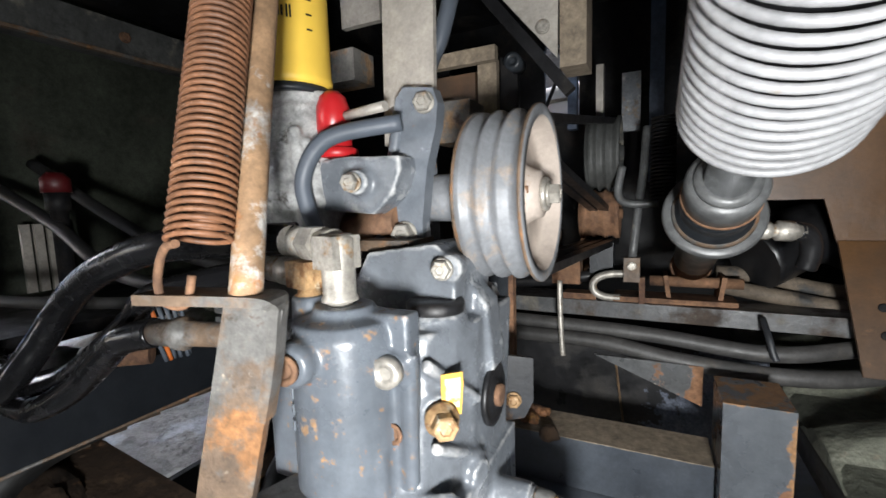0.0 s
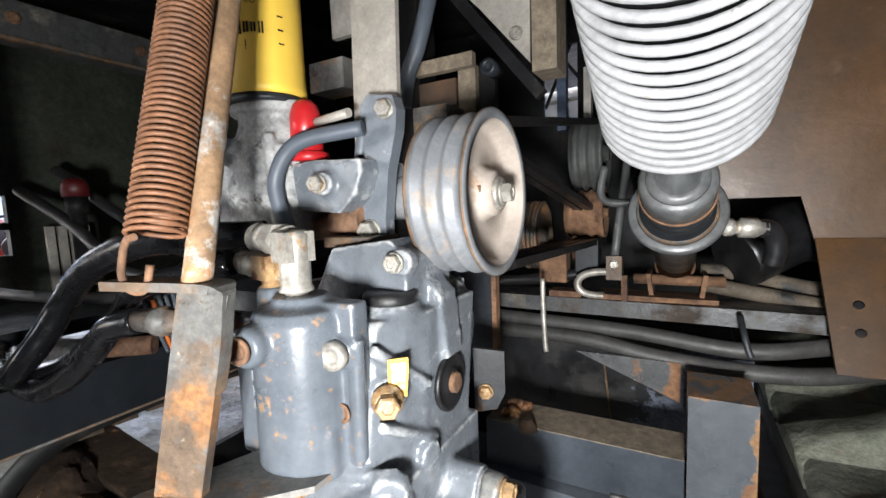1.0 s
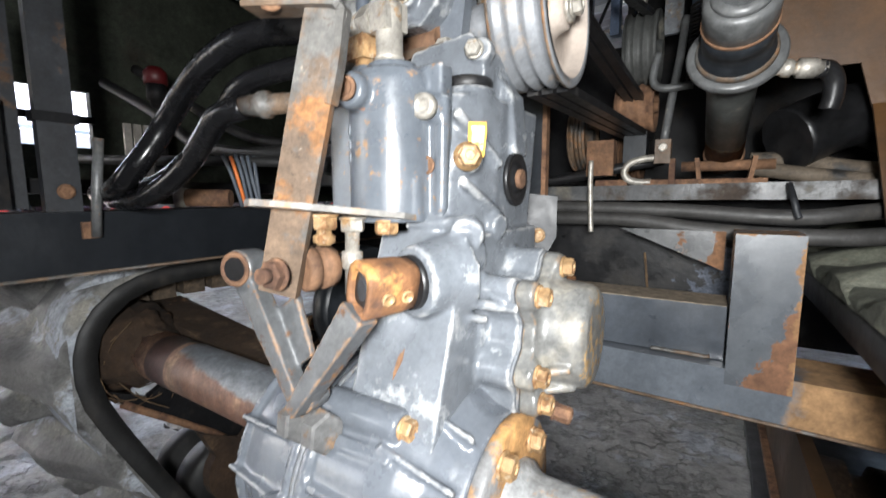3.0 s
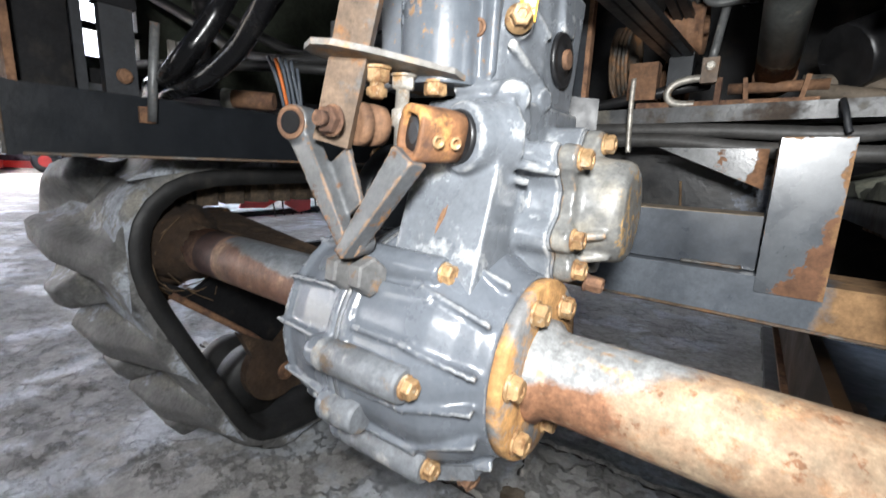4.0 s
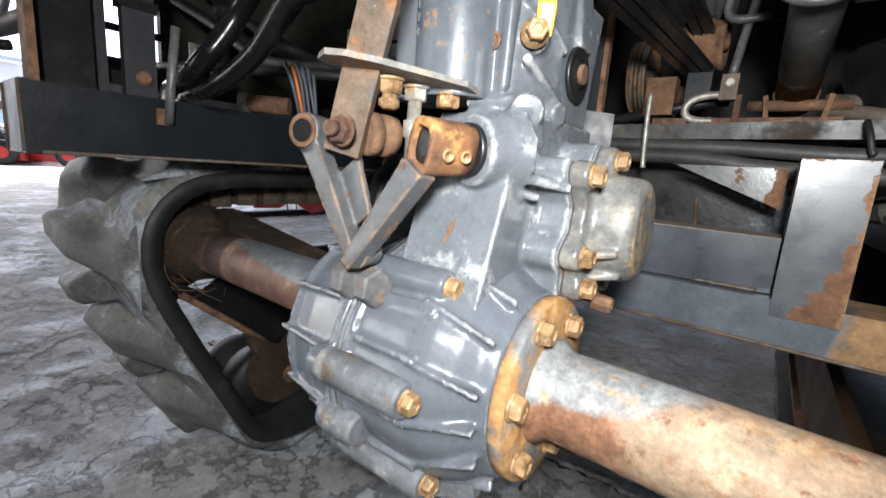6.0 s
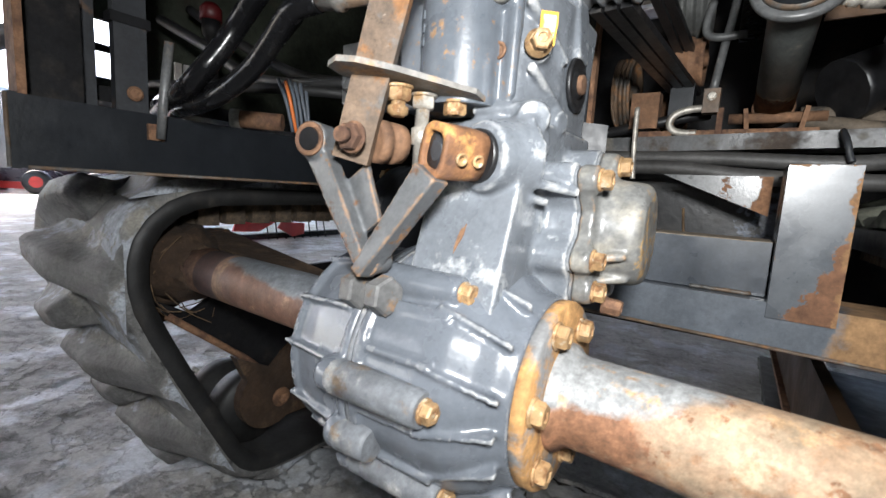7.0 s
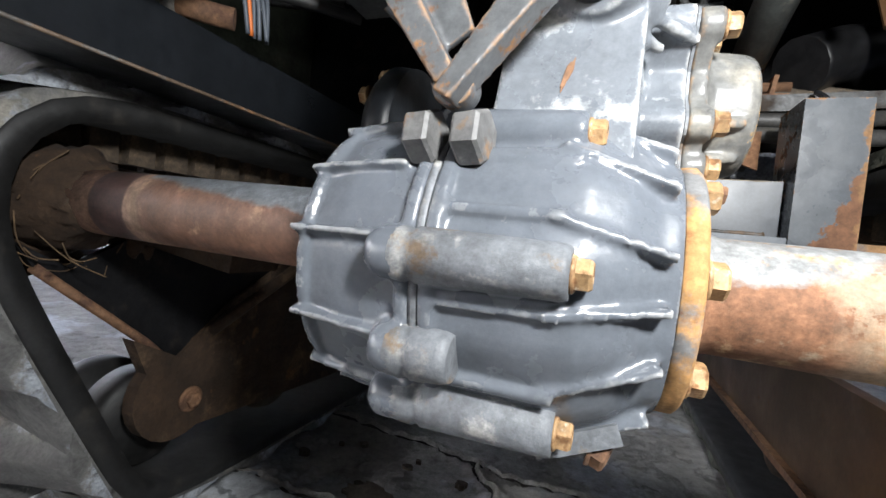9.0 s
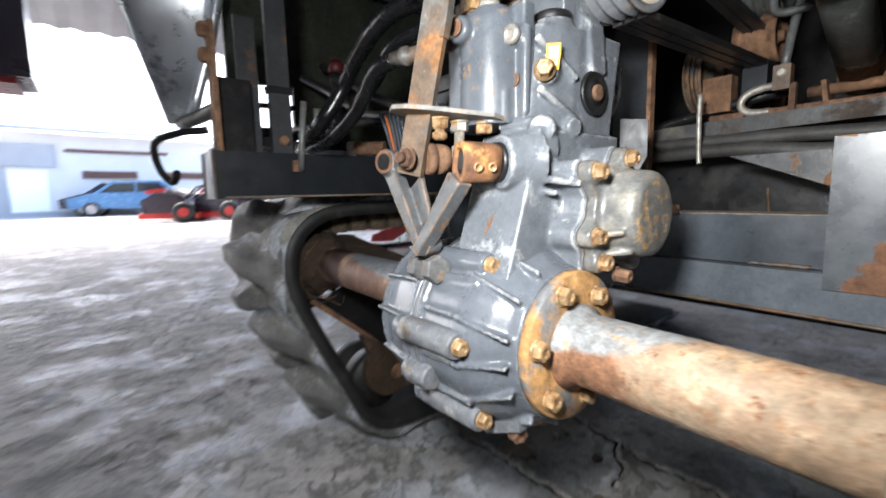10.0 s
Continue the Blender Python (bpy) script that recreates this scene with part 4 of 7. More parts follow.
ta, tb = Vector((-0.104, -0.076, 0.850)), Vector((-0.166, -0.102, 0.853))
bm = B()
run = [tb, ta + (tb - ta) * 0.12, ta + Vector((0.0015, 0.0005, -0.003)), ta + Vector((0.0015, 0, -0.010)), Vector((-0.1065, -0.077, 0.815)), Vector((-0.1130, -0.0795, 0.785))]
line = spline(run, 5)
side = Vector((0.32, -0.94, 0.0)).normalized()
rows_ = []
for k, p in enumerate(line):
    d = (line[min(k + 1, len(line) - 1)] - line[max(k - 1, 0)]).normalized()
    n = d.cross(side).normalized()
    wide = 0.011 if k < 8 else max(0.0055, 0.011 - 0.0011 * (k - 7))
    rows_.append([bm.verts.new(p + side * a * wide + n * b * 0.0027) for a, b in ((-1, -1), (1, -1), (1, 1), (-1, 1))])
for u, v in zip(rows_, rows_[1:]):
    for k in range(4):
        bm.faces.new((u[k], u[(k + 1) % 4], v[(k + 1) % 4], v[k]))
bm.faces.new(rows_[0][::-1])
bm.faces.new(rows_[-1])
part("bent_tab", bm, bar_finish, bar)
m = along((-0.150, -0.107, 0.664), (0.35, -0.93, 0))
bm = hexbolt(B(), (-0.150, -0.103, 0.664), (0.1, -0.99, 0.05), 0.019, 0.009)
lathe(bm, [(0.009, 0.006), (0.016, 0.0058)], along((-0.150, -0.103, 0.664), (0.1, -0.99, 0.05)), 14)
part("pivot_bolt", bm, rust_metal, bar, "rusty pivot bolt and nut")
bm = lathe(B(), [(0.006, 0.014), (0.007, 0.0175), (0.015, 0.018), (0.016, 0.015), (0.020, 0.0155), (0.021, 0.0175), (0.032, 0.0165)], along((-0.152, -0.086, 0.664), (0.25, 0.97, 0)), 28)
part("pivot_bush", bm, rust_metal, bar, "brown rusty pivot bush")
rod = thing("pull_rod", (-0.13, -0.07, 0.85), "pale orange rusty steel pull rod", "rod")
part("shaft", pipe(B(), [(-0.1165, -0.083, 0.850), (-0.1370, -0.0485, 0.952), (-0.1575, -0.0115, 1.06), (-0.1765, 0.0230, 1.16)], 0.0084, 16, 4), rod_finish, rod)
spring = thing("coil_spring", (-0.17, -0.08, 0.88), "rusty brown tension coil spring", "spring")
s0, s1 = Vector((-0.133, -0.094, 0.881)), Vector((-0.168, -0.018, 1.13))
SP = along(s0, s1 - s0)
turns = 66
L = (s1 - s0).length
pts = [SP @ Vector((0.0145 * math.cos(a), 0.0145 * math.sin(a), L * a / (2 * math.pi * turns))) for a in [2 * math.pi * i / 18 for i in range(18 * turns + 1)]]
part("coil", pipe(B(), pts, 0.00150, 6, 0), spring_rust, spring)
part("hook", pipe(B(), [(-0.136, -0.104, 0.881), (-0.146, -0.103, 0.879), (-0.1525, -0.103, 0.870), (-0.1535, -0.104, 0.858), (-0.149, -0.103, 0.850), (-0.140, -0.099, 0.850), (-0.138, -0.096, 0.864)], 0.0022, 8, 6), rust_metal, spring)

# V lever
lever = thing("shift_lever", (-0.139, -0.09, 0.57), "grey and rusty forked cast shift lever", "lever")


def arm(bm, a, b, wa, wb, t, face):
    a, b = Vector(a), Vector(b)
    d = (b - a).normalized()
    n = Vector(face).normalized()
    s = d.cross(n).normalized()
    prism(bm, [(-wa / 2, 0), (wa / 2, 0), (wb / 2, (b - a).length), (-wb / 2, (b - a).length)], t, Matrix.Translation(a - n * t / 2) @ Matrix((s, d, n)).transposed().to_4x4(), 0.0025)


bm = B()
arm(bm, (-0.200, -0.0935, 0.655), (-0.141, -0.096, 0.568), 0.023, 0.013, 0.015, (0, -1, 0.1))
arm(bm, (-0.172, -0.084, 0.632), (-0.144, -0.087, 0.592), 0.05, 0.03, 0.006, (0, -1, 0))
lathe(bm, [(-0.012, 0.0155), (0.012, 0.0155), (0.013, 0.014)], along((-0.203, -0.0925, 0.663), (0.25, -0.97, 0.05)), 28)
lathe(bm, [(0, 0.013), (0.02, 0.012)], along((-0.139, -0.096, 0.568), (0, 1, 0)), 20)
cast("arm", bm, grey_rust, lever, "", 0.0016, 3)
# the bore's inner shade is a black disc on the eye
part("eye_hole", lathe(B(), [(0.0128, 0.0095), (0.0144, 0.0095)], along((-0.203, -0.0925, 0.663), (0.25, -0.97, 0.05)), 24), black_paint, lever, "black disc for the shade in the bore")
part("eye", lathe(B(), [(0.0132, 0.0145), (0.0142, 0.0135), (0.0142, 0.010), (0.002, 0.0095)], along((-0.203, -0.0925, 0.663), (0.25, -0.97, 0.05)), 24), rust_metal, lever, "worn rusty eye of the arm")
bm = B()
arm(bm, (-0.088, -0.082, 0.640), (-0.141, -0.098, 0.558), 0.025, 0.012, 0.018, (-0.1, -1, 0.1))
cast("arm", bm, grey_rust, lever, "grey arm with orange rust", 0.0016, 3)
d = Vector((0.30, 0.95, 0.0)).normalized()


def oblong(th, a):
    c, q = abs(math.cos(th)), abs(math.sin(th))
    return 1.0 / ((c / 0.86) ** 3.2 + (q / 1.08) ** 3.2) ** (1 / 3.2)


bm = lathe(B(), [(0.042, 0.0175), (0.030, 0.0185), (0.0, 0.0190), (-0.002, 0.0180), (-0.002, 0.0135), (0.0, 0.0125), (0.014, 0.0120)], along((-0.086, -0.084, 0.656), d, (0.3, 0, 1)), 48, shape=oblong)
boss = part("boss", bm, rust_orange, lever, "orange rusty slotted boss")
# dark ring across the recess, painted for the shade inside
part("slot", lathe(B(), [(0.0022, 0.0004), (0.0022, 0.0121), (0.006, 0.0121)], along((-0.086, -0.084, 0.656), d, (0.3, 0, 1)), 40, shape=oblong, caps=(False, False)), dark_rust, boss, "dark ring for the shade in the slot")
part("shaft_end", lathe(B(), [(0.0008, 0.0075), (0.030, 0.0085)], along((-0.086, -0.084, 0.656), d), 20, shape=lambda th, a: 0.75 if math.cos(th) > 0.4 else 1.0), dark_rust, boss, "dark shaft end in the slot")
for k in (0.014, 0.030):
    q = Vector((-0.086, -0.084, 0.656)) + d * k + Vector((0.0155, -0.006, -0.006))
    part("pin", lathe(B(), [(-0.002, 0.0050), (0.0012, 0.0050), (0.0016, 0.0042), (0.0016, 0.0030), (-0.001, 0.0026)], along(q, (0.85, -0.35, -0.2)), 16), ochre_bolt, boss)
part("shaft_seal", lathe(B(), [(0.040, 0.021), (0.048, 0.0215)], along((-0.086, -0.084, 0.656), d), 30), rubber, lever)

# ---- pulley and its bracket ----
pulley = thing("drive_pulley", (-0.03, 0.13, 0.9), "grey three-groove belt pulley with a dusty tan face", "pulley")
PX = along((0, 0.132, 0.9005), (1, -0.01, 0.0))
prof = [(-0.064, 0.030), (-0.064, 0.0695), (-0.0625, 0.0715), (-0.059, 0.0715)]
for k in range(3):
    a = -0.058 + 0.0155 * k
    prof += [(a, 0.0715), (a + 0.0045, 0.0665), (a + 0.0085, 0.0665), (a + 0.013, 0.072)]
prof += [(-0.0125, 0.0735), (-0.0105, 0.0735), (-0.0095, 0.0725), (-0.0095, 0.0645), (-0.040, 0.0615), (-0.040, 0.02)]
part("rim", lathe(B(), prof, PX, 72), pulley_steel, pulley)
part("dish", lathe(B(), [(-0.0098, 0.0645), (-0.0105, 0.063), (-0.024, 0.060), (-0.027, 0.054), (-0.027, 0.026), (-0.018, 0.021), (-0.012, 0.0195), (-0.0115, 0.008)], PX, 60, caps=(False, True)), pulley_face, pulley, "dusty tan dished pulley face")
for a in (-0.0635, -0.0115):
    part("rim_edge", lathe(B(), [(a - 0.0012, 0.0700), (a - 0.0012, 0.0722 if a < -0.05 else 0.0738), (a + 0.0012, 0.0722 if a < -0.05 else 0.0738), (a + 0.0012, 0.0700)], PX, 72, caps=(False, False)), bar_finish, pulley, "rusty tan rim edge")
hubp = part("hub_washer", lathe(B(), [(-0.012, 0.0145), (-0.0080, 0.0145), (-0.0070, 0.013)], PX, 30), zinc, pulley)
part("hub_bolt", hexbolt(B(), PX @ Vector((0, 0, -0.0075)), (1, 0, 0), 0.0155, 0.010), zinc, hubp, "pale zinc hub bolt")
part("shaft", lathe(B(), [(-0.15, 0.022), (-0.064, 0.022)], PX, 24), pulley_steel, pulley)
part("key", box(B(), PX @ Matrix.Translation((-0.018, 0.004, -0.0225)), 0.008, 0.006, 0.008, 0.001), rust_metal, pulley)

brk = thing("mount_bracket", (-0.13, 0.1, 0.86), "grey cast mounting arm bolted to a pale steel strip", "bracket")
bm = prism(B(), [(-0.152, 0.858), (-0.106, 0.862), (-0.106, 0.880), (-0.100, 0.925), (-0.090, 0.960), (-0.088, 0.978), (-0.092, 0.990), (-0.120, 0.994), (-0.128, 0.985), (-0.136, 0.93)], 0.014, Matrix.Translation((0, 0.105, 0)) @ pose(0, 0, 0, 90, 0, 0), 0.004)
pipe(bm, [(-0.126, 0.094, 0.975), (-0.136, 0.092, 0.92), (-0.148, 0.090, 0.865)], 0.006, 8, 4)
part("arm", bm, grey_paint, brk)
part("strip", box(B(), along((-0.127, 0.120, 1.10), (0.02, 0.015, 1), (0, -1, 0)), 0.052, 0.006, 0.30, 0.001), zinc_plate, brk, "pale weathered steel strip")
part("foot", box(B(), along((-0.130, 0.085, 0.862), (0, 0, 1)), 0.052, 0.045, 0.009, 0.002), bar_finish, brk)
part("bolt", hexbolt(B(), (-0.100, 0.091, 0.979), (0.1, -1, 0), 0.014, 0.008), zinc, brk)
part("bolt", hexbolt(B(), (-0.123, 0.091, 0.870), (0.1, -1, 0), 0.017, 0.012), zinc, brk)

# ---- hydrostatic unit with filter ----
hst = thing("hydrostatic_pump", (-0.24, 0.1, 0.88), "chalky bare cast aluminium hydrostatic pump", "pump")
bm = lathe(B(), [(0.865, 0.040), (0.90, 0.047), (0.955, 0.043), (0.978, 0.036), (0.985, 0.036), (0.987, 0.043), (0.998, 0.043)], Matrix.Translation((-0.232, 0.085, 0)), 40)
box(bm, Matrix.Translation((-0.285, 0.115, 0.915)), 0.09, 0.075, 0.09, 0.012)
lathe(bm, [(0, 0.020), (0.018, 0.016)], along((-0.240, 0.058, 0.915), (0.1, -1, 0.1)), 24)
for k in range(26):
    a, z = radians(-150 + 130 * R3.random()), 0.885 + 0.08 * R3.random()
    lathe(bm, [(-0.004, 0.002), (0, 0.004 + 0.004 * R3.random()), (0.004, 0.002)], Matrix.Translation((-0.232 + 0.0455 * math.cos(a), 0.085 + 0.0455 * math.sin(a), z)), 8)
lathe(bm, [(0, 0.014), (0.03, 0.012)], along((-0.262, 0.055, 0.952), (-0.2, -1, 0.1)), 20)
pipe(bm, [(-0.205, 0.05, 0.965), (-0.198, 0.05, 0.88)], 0.006, 8, 0)
cast("pump_body", bm, chalk_metal, hst)
bm = prism(B(), [(-0.200, 0.893), (-0.138, 0.888), (-0.118, 0.905), (-0.110, 0.925), (-0.112, 0.935), (-0.165, 0.938), (-0.198, 0.936)], 0.07, Matrix.Translation((0, 0.135, 0)) @ pose(0, 0, 0, 90, 0, 0), 0.006)
lathe(bm, [(0, 0.012), (0.014, 0.010)], along((-0.150, 0.068, 0.915), (0.2, -1, 0)), 20)
cast("valve_block", bm, grey_worn, hst, "grey valve block with orange rust edges")
part("port_bolt", hexbolt(B(), (-0.150, 0.054, 0.915), (0.2, -1, 0), 0.013, 0.009), zinc, hst)
part("drain_pipe", pipe(B(), [(-0.215, 0.10, 0.874), (-0.13, 0.095, 0.880)], 0.015, 16, 0), rust_metal, hst, "rusty brown pipe stub")
filt = thing("oil_filter", (-0.2283, 0.072, 1.0), "yellow spin-on oil filter canister with black lettering", "filter")
FM = Matrix.Translation((-0.2283, 0.072, 0.9985))
part("canister", lathe(B(), [(0.003, 0.032), (0.003, 0.0365), (0.006, 0.0385), (0.010, 0.0388), (0.014, 0.0380), (0.15, 0.0376), (0.16, 0.034)], FM, 56), yellow, filt)
part("seat_ring", lathe(B(), [(-0.004, 0.035), (0.003, 0.036)], FM, 48), dark_paint, filt)


def wrapped_text(body, size, z, ang, mat, parent):
    cu = bpy.data.curves.new("lettering", "FONT")
    cu.body, cu.size, cu.extrude, cu.align_x = body, size, 0.0, "CENTER"
    tmp = new("tmp", cu)
    dg = bpy.context.evaluated_depsgraph_get()
    me = bpy.data.meshes.new_from_object(tmp.evaluated_get(dg))
    bpy.data.objects.remove(tmp)
    bm2 = B()
    bm2.from_mesh(me)
    bmesh.ops.subdivide_edges(bm2, edges=[e for e in bm2.edges if e.calc_length() > 0.004], cuts=2)
    for v in bm2.verts:
        a = ang - v.co.x / 0.038
        v.co = FM @ Vector((0.0381 * math.cos(a), 0.0381 * math.sin(a), z + size * 0.7 - v.co.y))
    return part("lettering", bm2, mat, parent, "black printed lettering")


wrapped_text("OIL FIL", 0.0075, 0.078, radians(-62), black_paint, filt)
wrapped_text("i", 0.013, 0.038, radians(-62), black_paint, filt)
mark = B()
for k, (w, h) in enumerate(((0.005, 0.012), (0.004, 0.009), (0.005, 0.008), (0.004, 0.010))):
    a0 = radians(-72) + k * 0.17
    for j in range(2):
        a = a0 + j * 0.07
        box(mark, FM @ along((0.0381 * math.cos(a), 0.0381 * math.sin(a), 0.058), (math.cos(a), math.sin(a), 0)), 0.0016, h, 0.0008)
part("brand_mark", mark, black_paint, filt, "plain dark brand mark strokes")
for k in range(3):
    a = radians(-15)
    part("text_bar", box(B(), FM @ along((0.0381 * math.cos(a), 0.0381 * math.sin(a), 0.07 - 0.012 * k), (math.cos(a), math.sin(a), 0)), 0.005, 0.0012, 0.0008), black_paint, filt)
sensor = thing("capped_sensor", (-0.195, 0.093, 0.95), "red plastic capped sensor fitting", "sensor")
part("cap", lathe(B(), [(0, 0.0155), (0.036, 0.0145), (0.045, 0.0118), (0.050, 0.006)], Matrix.Translation((-0.1865, 0.080, 0.947)), 28), red, sensor)
bm = lathe(B(), [(0, 0.0195), (0.008, 0.0195), (0.009, 0.017)], Matrix.Translation((-0.1845, 0.080, 0.9385)), 8)
part("base_nut", bm, red, sensor)
part("probe", pipe(B(), [(-0.175, 0.080, 0.9745), (-0.128, 0.075, 0.977)], 0.0042, 12, 0), zinc_plate, sensor, "white probe stem")
hosev = thing("grey_hose", (-0.19, 0.06, 0.87), "bent dark grey rubber hose", "hose")
part("tube", pipe(B(), [(-0.183, 0.05, 0.868), (-0.1915, 0.045, 0.898), (-0.1925, 0.044, 0.920), (-0.181, 0.048, 0.943), (-0.160, 0.055, 0.955), (-0.113, 0.075, 0.962)], 0.0070, 16, 8), grey_rubber, hosev)

# ---- hydraulic ram with the white spring ----
ax = Vector((0.010, -0.93, 0.365)).normalized()
CYL = along((0.128, 0.2853, 0.8761), ax)
ram = thing("hydraulic_ram", (0.13, 0.46, 0.78), "dark grey hydraulic ram with chrome rod", "hydraulic ram")
part("barrel", lathe(B(), [(-0.257, 0.020), (-0.254, 0.0255), (-0.02, 0.0265), (-0.012, 0.0265)], CYL, 36), barrel_paint, ram)
part("foot_ring", lathe(B(), [(-0.262, 0.022), (-0.262, 0.0275), (-0.246, 0.0280), (-0.242, 0.0262)], CYL, 36), rust_metal, ram, "rusty base of the ram")
part("collar", lathe(B(), [(-0.008, 0.030), (-0.008, 0.046), (-0.005, 0.0474), (-0.001, 0.0474), (0.002, 0.045), (0.001, 0.036)], CYL, 56), ram_finish, ram)
part("collar_ring", lathe(B(), [(0.001, 0.039), (0.006, 0.038), (0.008, 0.034)], CYL, 48), bar_finish, ram, "rusty seating ring")
part("gland", lathe(B(), [(0.004, 0.036), (0.010, 0.0355), (0.014, 0.0325), (0.030, 0.0322), (0.031, 0.0332), (0.050, 0.0332)], CYL, 48), dark_paint, ram)
part("gland_nut", lathe(B(), [(0.050, 0.0310), (0.052, 0.0325), (0.080, 0.0325), (0.084, 0.030), (0.085, 0.024)], CYL, 48), ram_finish, ram, "worn grey gland nut")
part("rust_band", lathe(B(), [(0.048, 0.0330), (0.0485, 0.0338), (0.0515, 0.0338), (0.052, 0.0320)], CYL, 48, caps=(False, False)), rust_metal, ram, "rusty seam round the gland")
part("wiper_ring", lathe(B(), [(0.084, 0.026), (0.089, 0.0255), (0.091, 0.020)], CYL, 40), ram_finish, ram)
part("piston_rod", lathe(B(), [(0.06, 0.0185), (0.50, 0.0185)], CYL, 40), chrome, ram)
bm = B()
for sgn in (-1, 1):
    box(bm, Matrix.Translation((0.128 + 0.034 * sgn, 0.492, 0.757)) @ pose(0, 0, 0, 0, 8 * sgn, 0), 0.006, 0.045, 0.042, 0.002)
pipe(bm, [(0.07, 0.492, 0.766), (0.19, 0.492, 0.766)], 0.008, 12, 0)
part("clevis", bm, rust_metal, ram, "rusty clevis and pin")
bm = B()
m = along((0.160, 0.30, 0.858), (0.75, 0.25, -0.05))
lathe(bm, [(0, 0.0075), (0.012, 0.0075), (0.013, 0.0095), (0.020, 0.0095), (0.021, 0.007), (0.026, 0.007), (0.027, 0.0105), (0.043, 0.0105), (0.044, 0.008), (0.052, 0.008)], m, 8)
nip = part("hose_nipple", bm, zinc, ram, "pale brass hose nipple")
part("nipple_hose", pipe(B(), [(0.204, 0.316, 0.855), (0.213, 0.321, 0.853), (0.219, 0.327, 0.843), (0.220, 0.331, 0.828), (0.218, 0.334, 0.815)], 0.0095, 12, 8), rubber, nip, "black hose")
wc = thing("return_spring", (0.13, 0.08, 0.946), "large white painted steel coil spring", "spring")
c0 = Vector((0.131, 0.0815, 0.946))
WC = along(c0, Vector((0.010, -0.90, 0.43)))
pts = [WC @ Vector((0.0452 * math.cos(a), 0.0452 * math.sin(a), max(0.0, 0.0090 * (a / (2 * math.pi) - 0.4)))) for a in [2 * math.pi * i / 40 for i in range(40 * 33)]]
part("coil", pipe(B(), pts, 0.0025, 8, 0), white_coil, wc)
# added black core: stands in for the shade between the turns
part("gap_shade", lathe(B(), [(0.006, 0.024), (0.006, 0.036), (0.27, 0.036), (0.27, 0.024)], WC, 40), black_paint, wc, "black sleeve added to darken the gaps of the coil")

# ---- frame ----
beam = thing("frame_beam", (-0.56, 0, 0.63), "dark painted rectangular steel frame beam with scraped edges", "beam")
bm = box(B(), Matrix.Translation((-0.572, 0.42, 0.664)), 0.084, 1.27, 0.077, 0.004)
part("tube", bm, beam_paint, beam)
part("end_cap", box(B(), Matrix.Translation((-0.572, -0.2195, 0.664)), 0.086, 0.009, 0.079, 0.002), beam_paint, beam, "dark scuffed end cap")
for sx in (-1, 1):
    part("end_edge", pipe(B(), [(-0.572 + 0.042 * sx, -0.2245, 0.626), (-0.572 + 0.042 * sx, -0.2245, 0.702)], 0.0022, 6, 0), bar_finish, beam, "worn bare end edge")
part("weld_seam", pipe(B(), [(-0.530, -0.21, 0.6265), (-0.530, 0.2, 0.6265), (-0.530, 0.9, 0.6265)], 0.0022, 6, 0), bar_finish, beam, "tan weld seam along the lower edge")
post = thing("upright_post", (-0.56, -0.1, 0.7), "dark rusty rectangular steel upright on the beam", "post")
part("tube", box(B(), Matrix.Translation((-0.560, -0.102, 0.95)), 0.014, 0.036, 0.495, 0.003), dark_rust, post)
part("clamp", box(B(), Matrix.Translation((-0.560, -0.102, 0.815)), 0.020, 0.044, 0.012, 0.002), black_paint, post)
part("bolt", hexbolt(B(), (-0.551, -0.10, 0.727), (1, 0, 0), 0.014, 0.006), rust_metal, post)
pin = thing("tie_rod", (-0.51, -0.085, 0.66), "thin grey steel tie rod with welded foot", "rod")
part("shaft", pipe(B(), [(-0.521, -0.084, 0.672), (-0.516, -0.082, 0.72), (-0.505, -0.078, 0.79)], 0.0055, 12, 0), ram_finish, pin)
part("weld_foot", box(B(), Matrix.Translation((-0.528, -0.087, 0.680)), 0.006, 0.018, 0.020, 0.002), rust_metal, pin, "scraped rusty weld foot")
bracket_f = thing("hinge_bracket", (-0.57, -0.2, 0.71), "rusty front hinge bracket with bolts", "bracket")
part("plate", box(B(), Matrix.Translation((-0.575, -0.205, 0.81)), 0.035, 0.008, 0.21, 0.002), rust_metal, bracket_f)
part("web", box(B(), Matrix.Translation((-0.60, -0.17, 0.77)), 0.012, 0.06, 0.13, 0.002), black_paint, bracket_f)
part("side_web", box(B(), Matrix.Translation((-0.625, -0.136, 0.83)), 0.008, 0.036, 0.25, 0.002), dark_rust, bracket_f, "dark rusty side web")
for z in (0.86, 0.90):
    part("bolt", hexbolt(B(), (-0.57, -0.209, z), (0.2, -1, 0), 0.022, 0.014), rust_metal, bracket_f)
part("hook", pipe(B(), [(-0.575, -0.22, 0.74), (-0.60, -0.26, 0.735), (-0.64, -0.29, 0.72), (-0.66, -0.285, 0.68), (-0.64, -0.27, 0.655), (-0.61, -0.265, 0.67)], 0.006, 10, 8), black_paint, bracket_f, "black hanging hook")

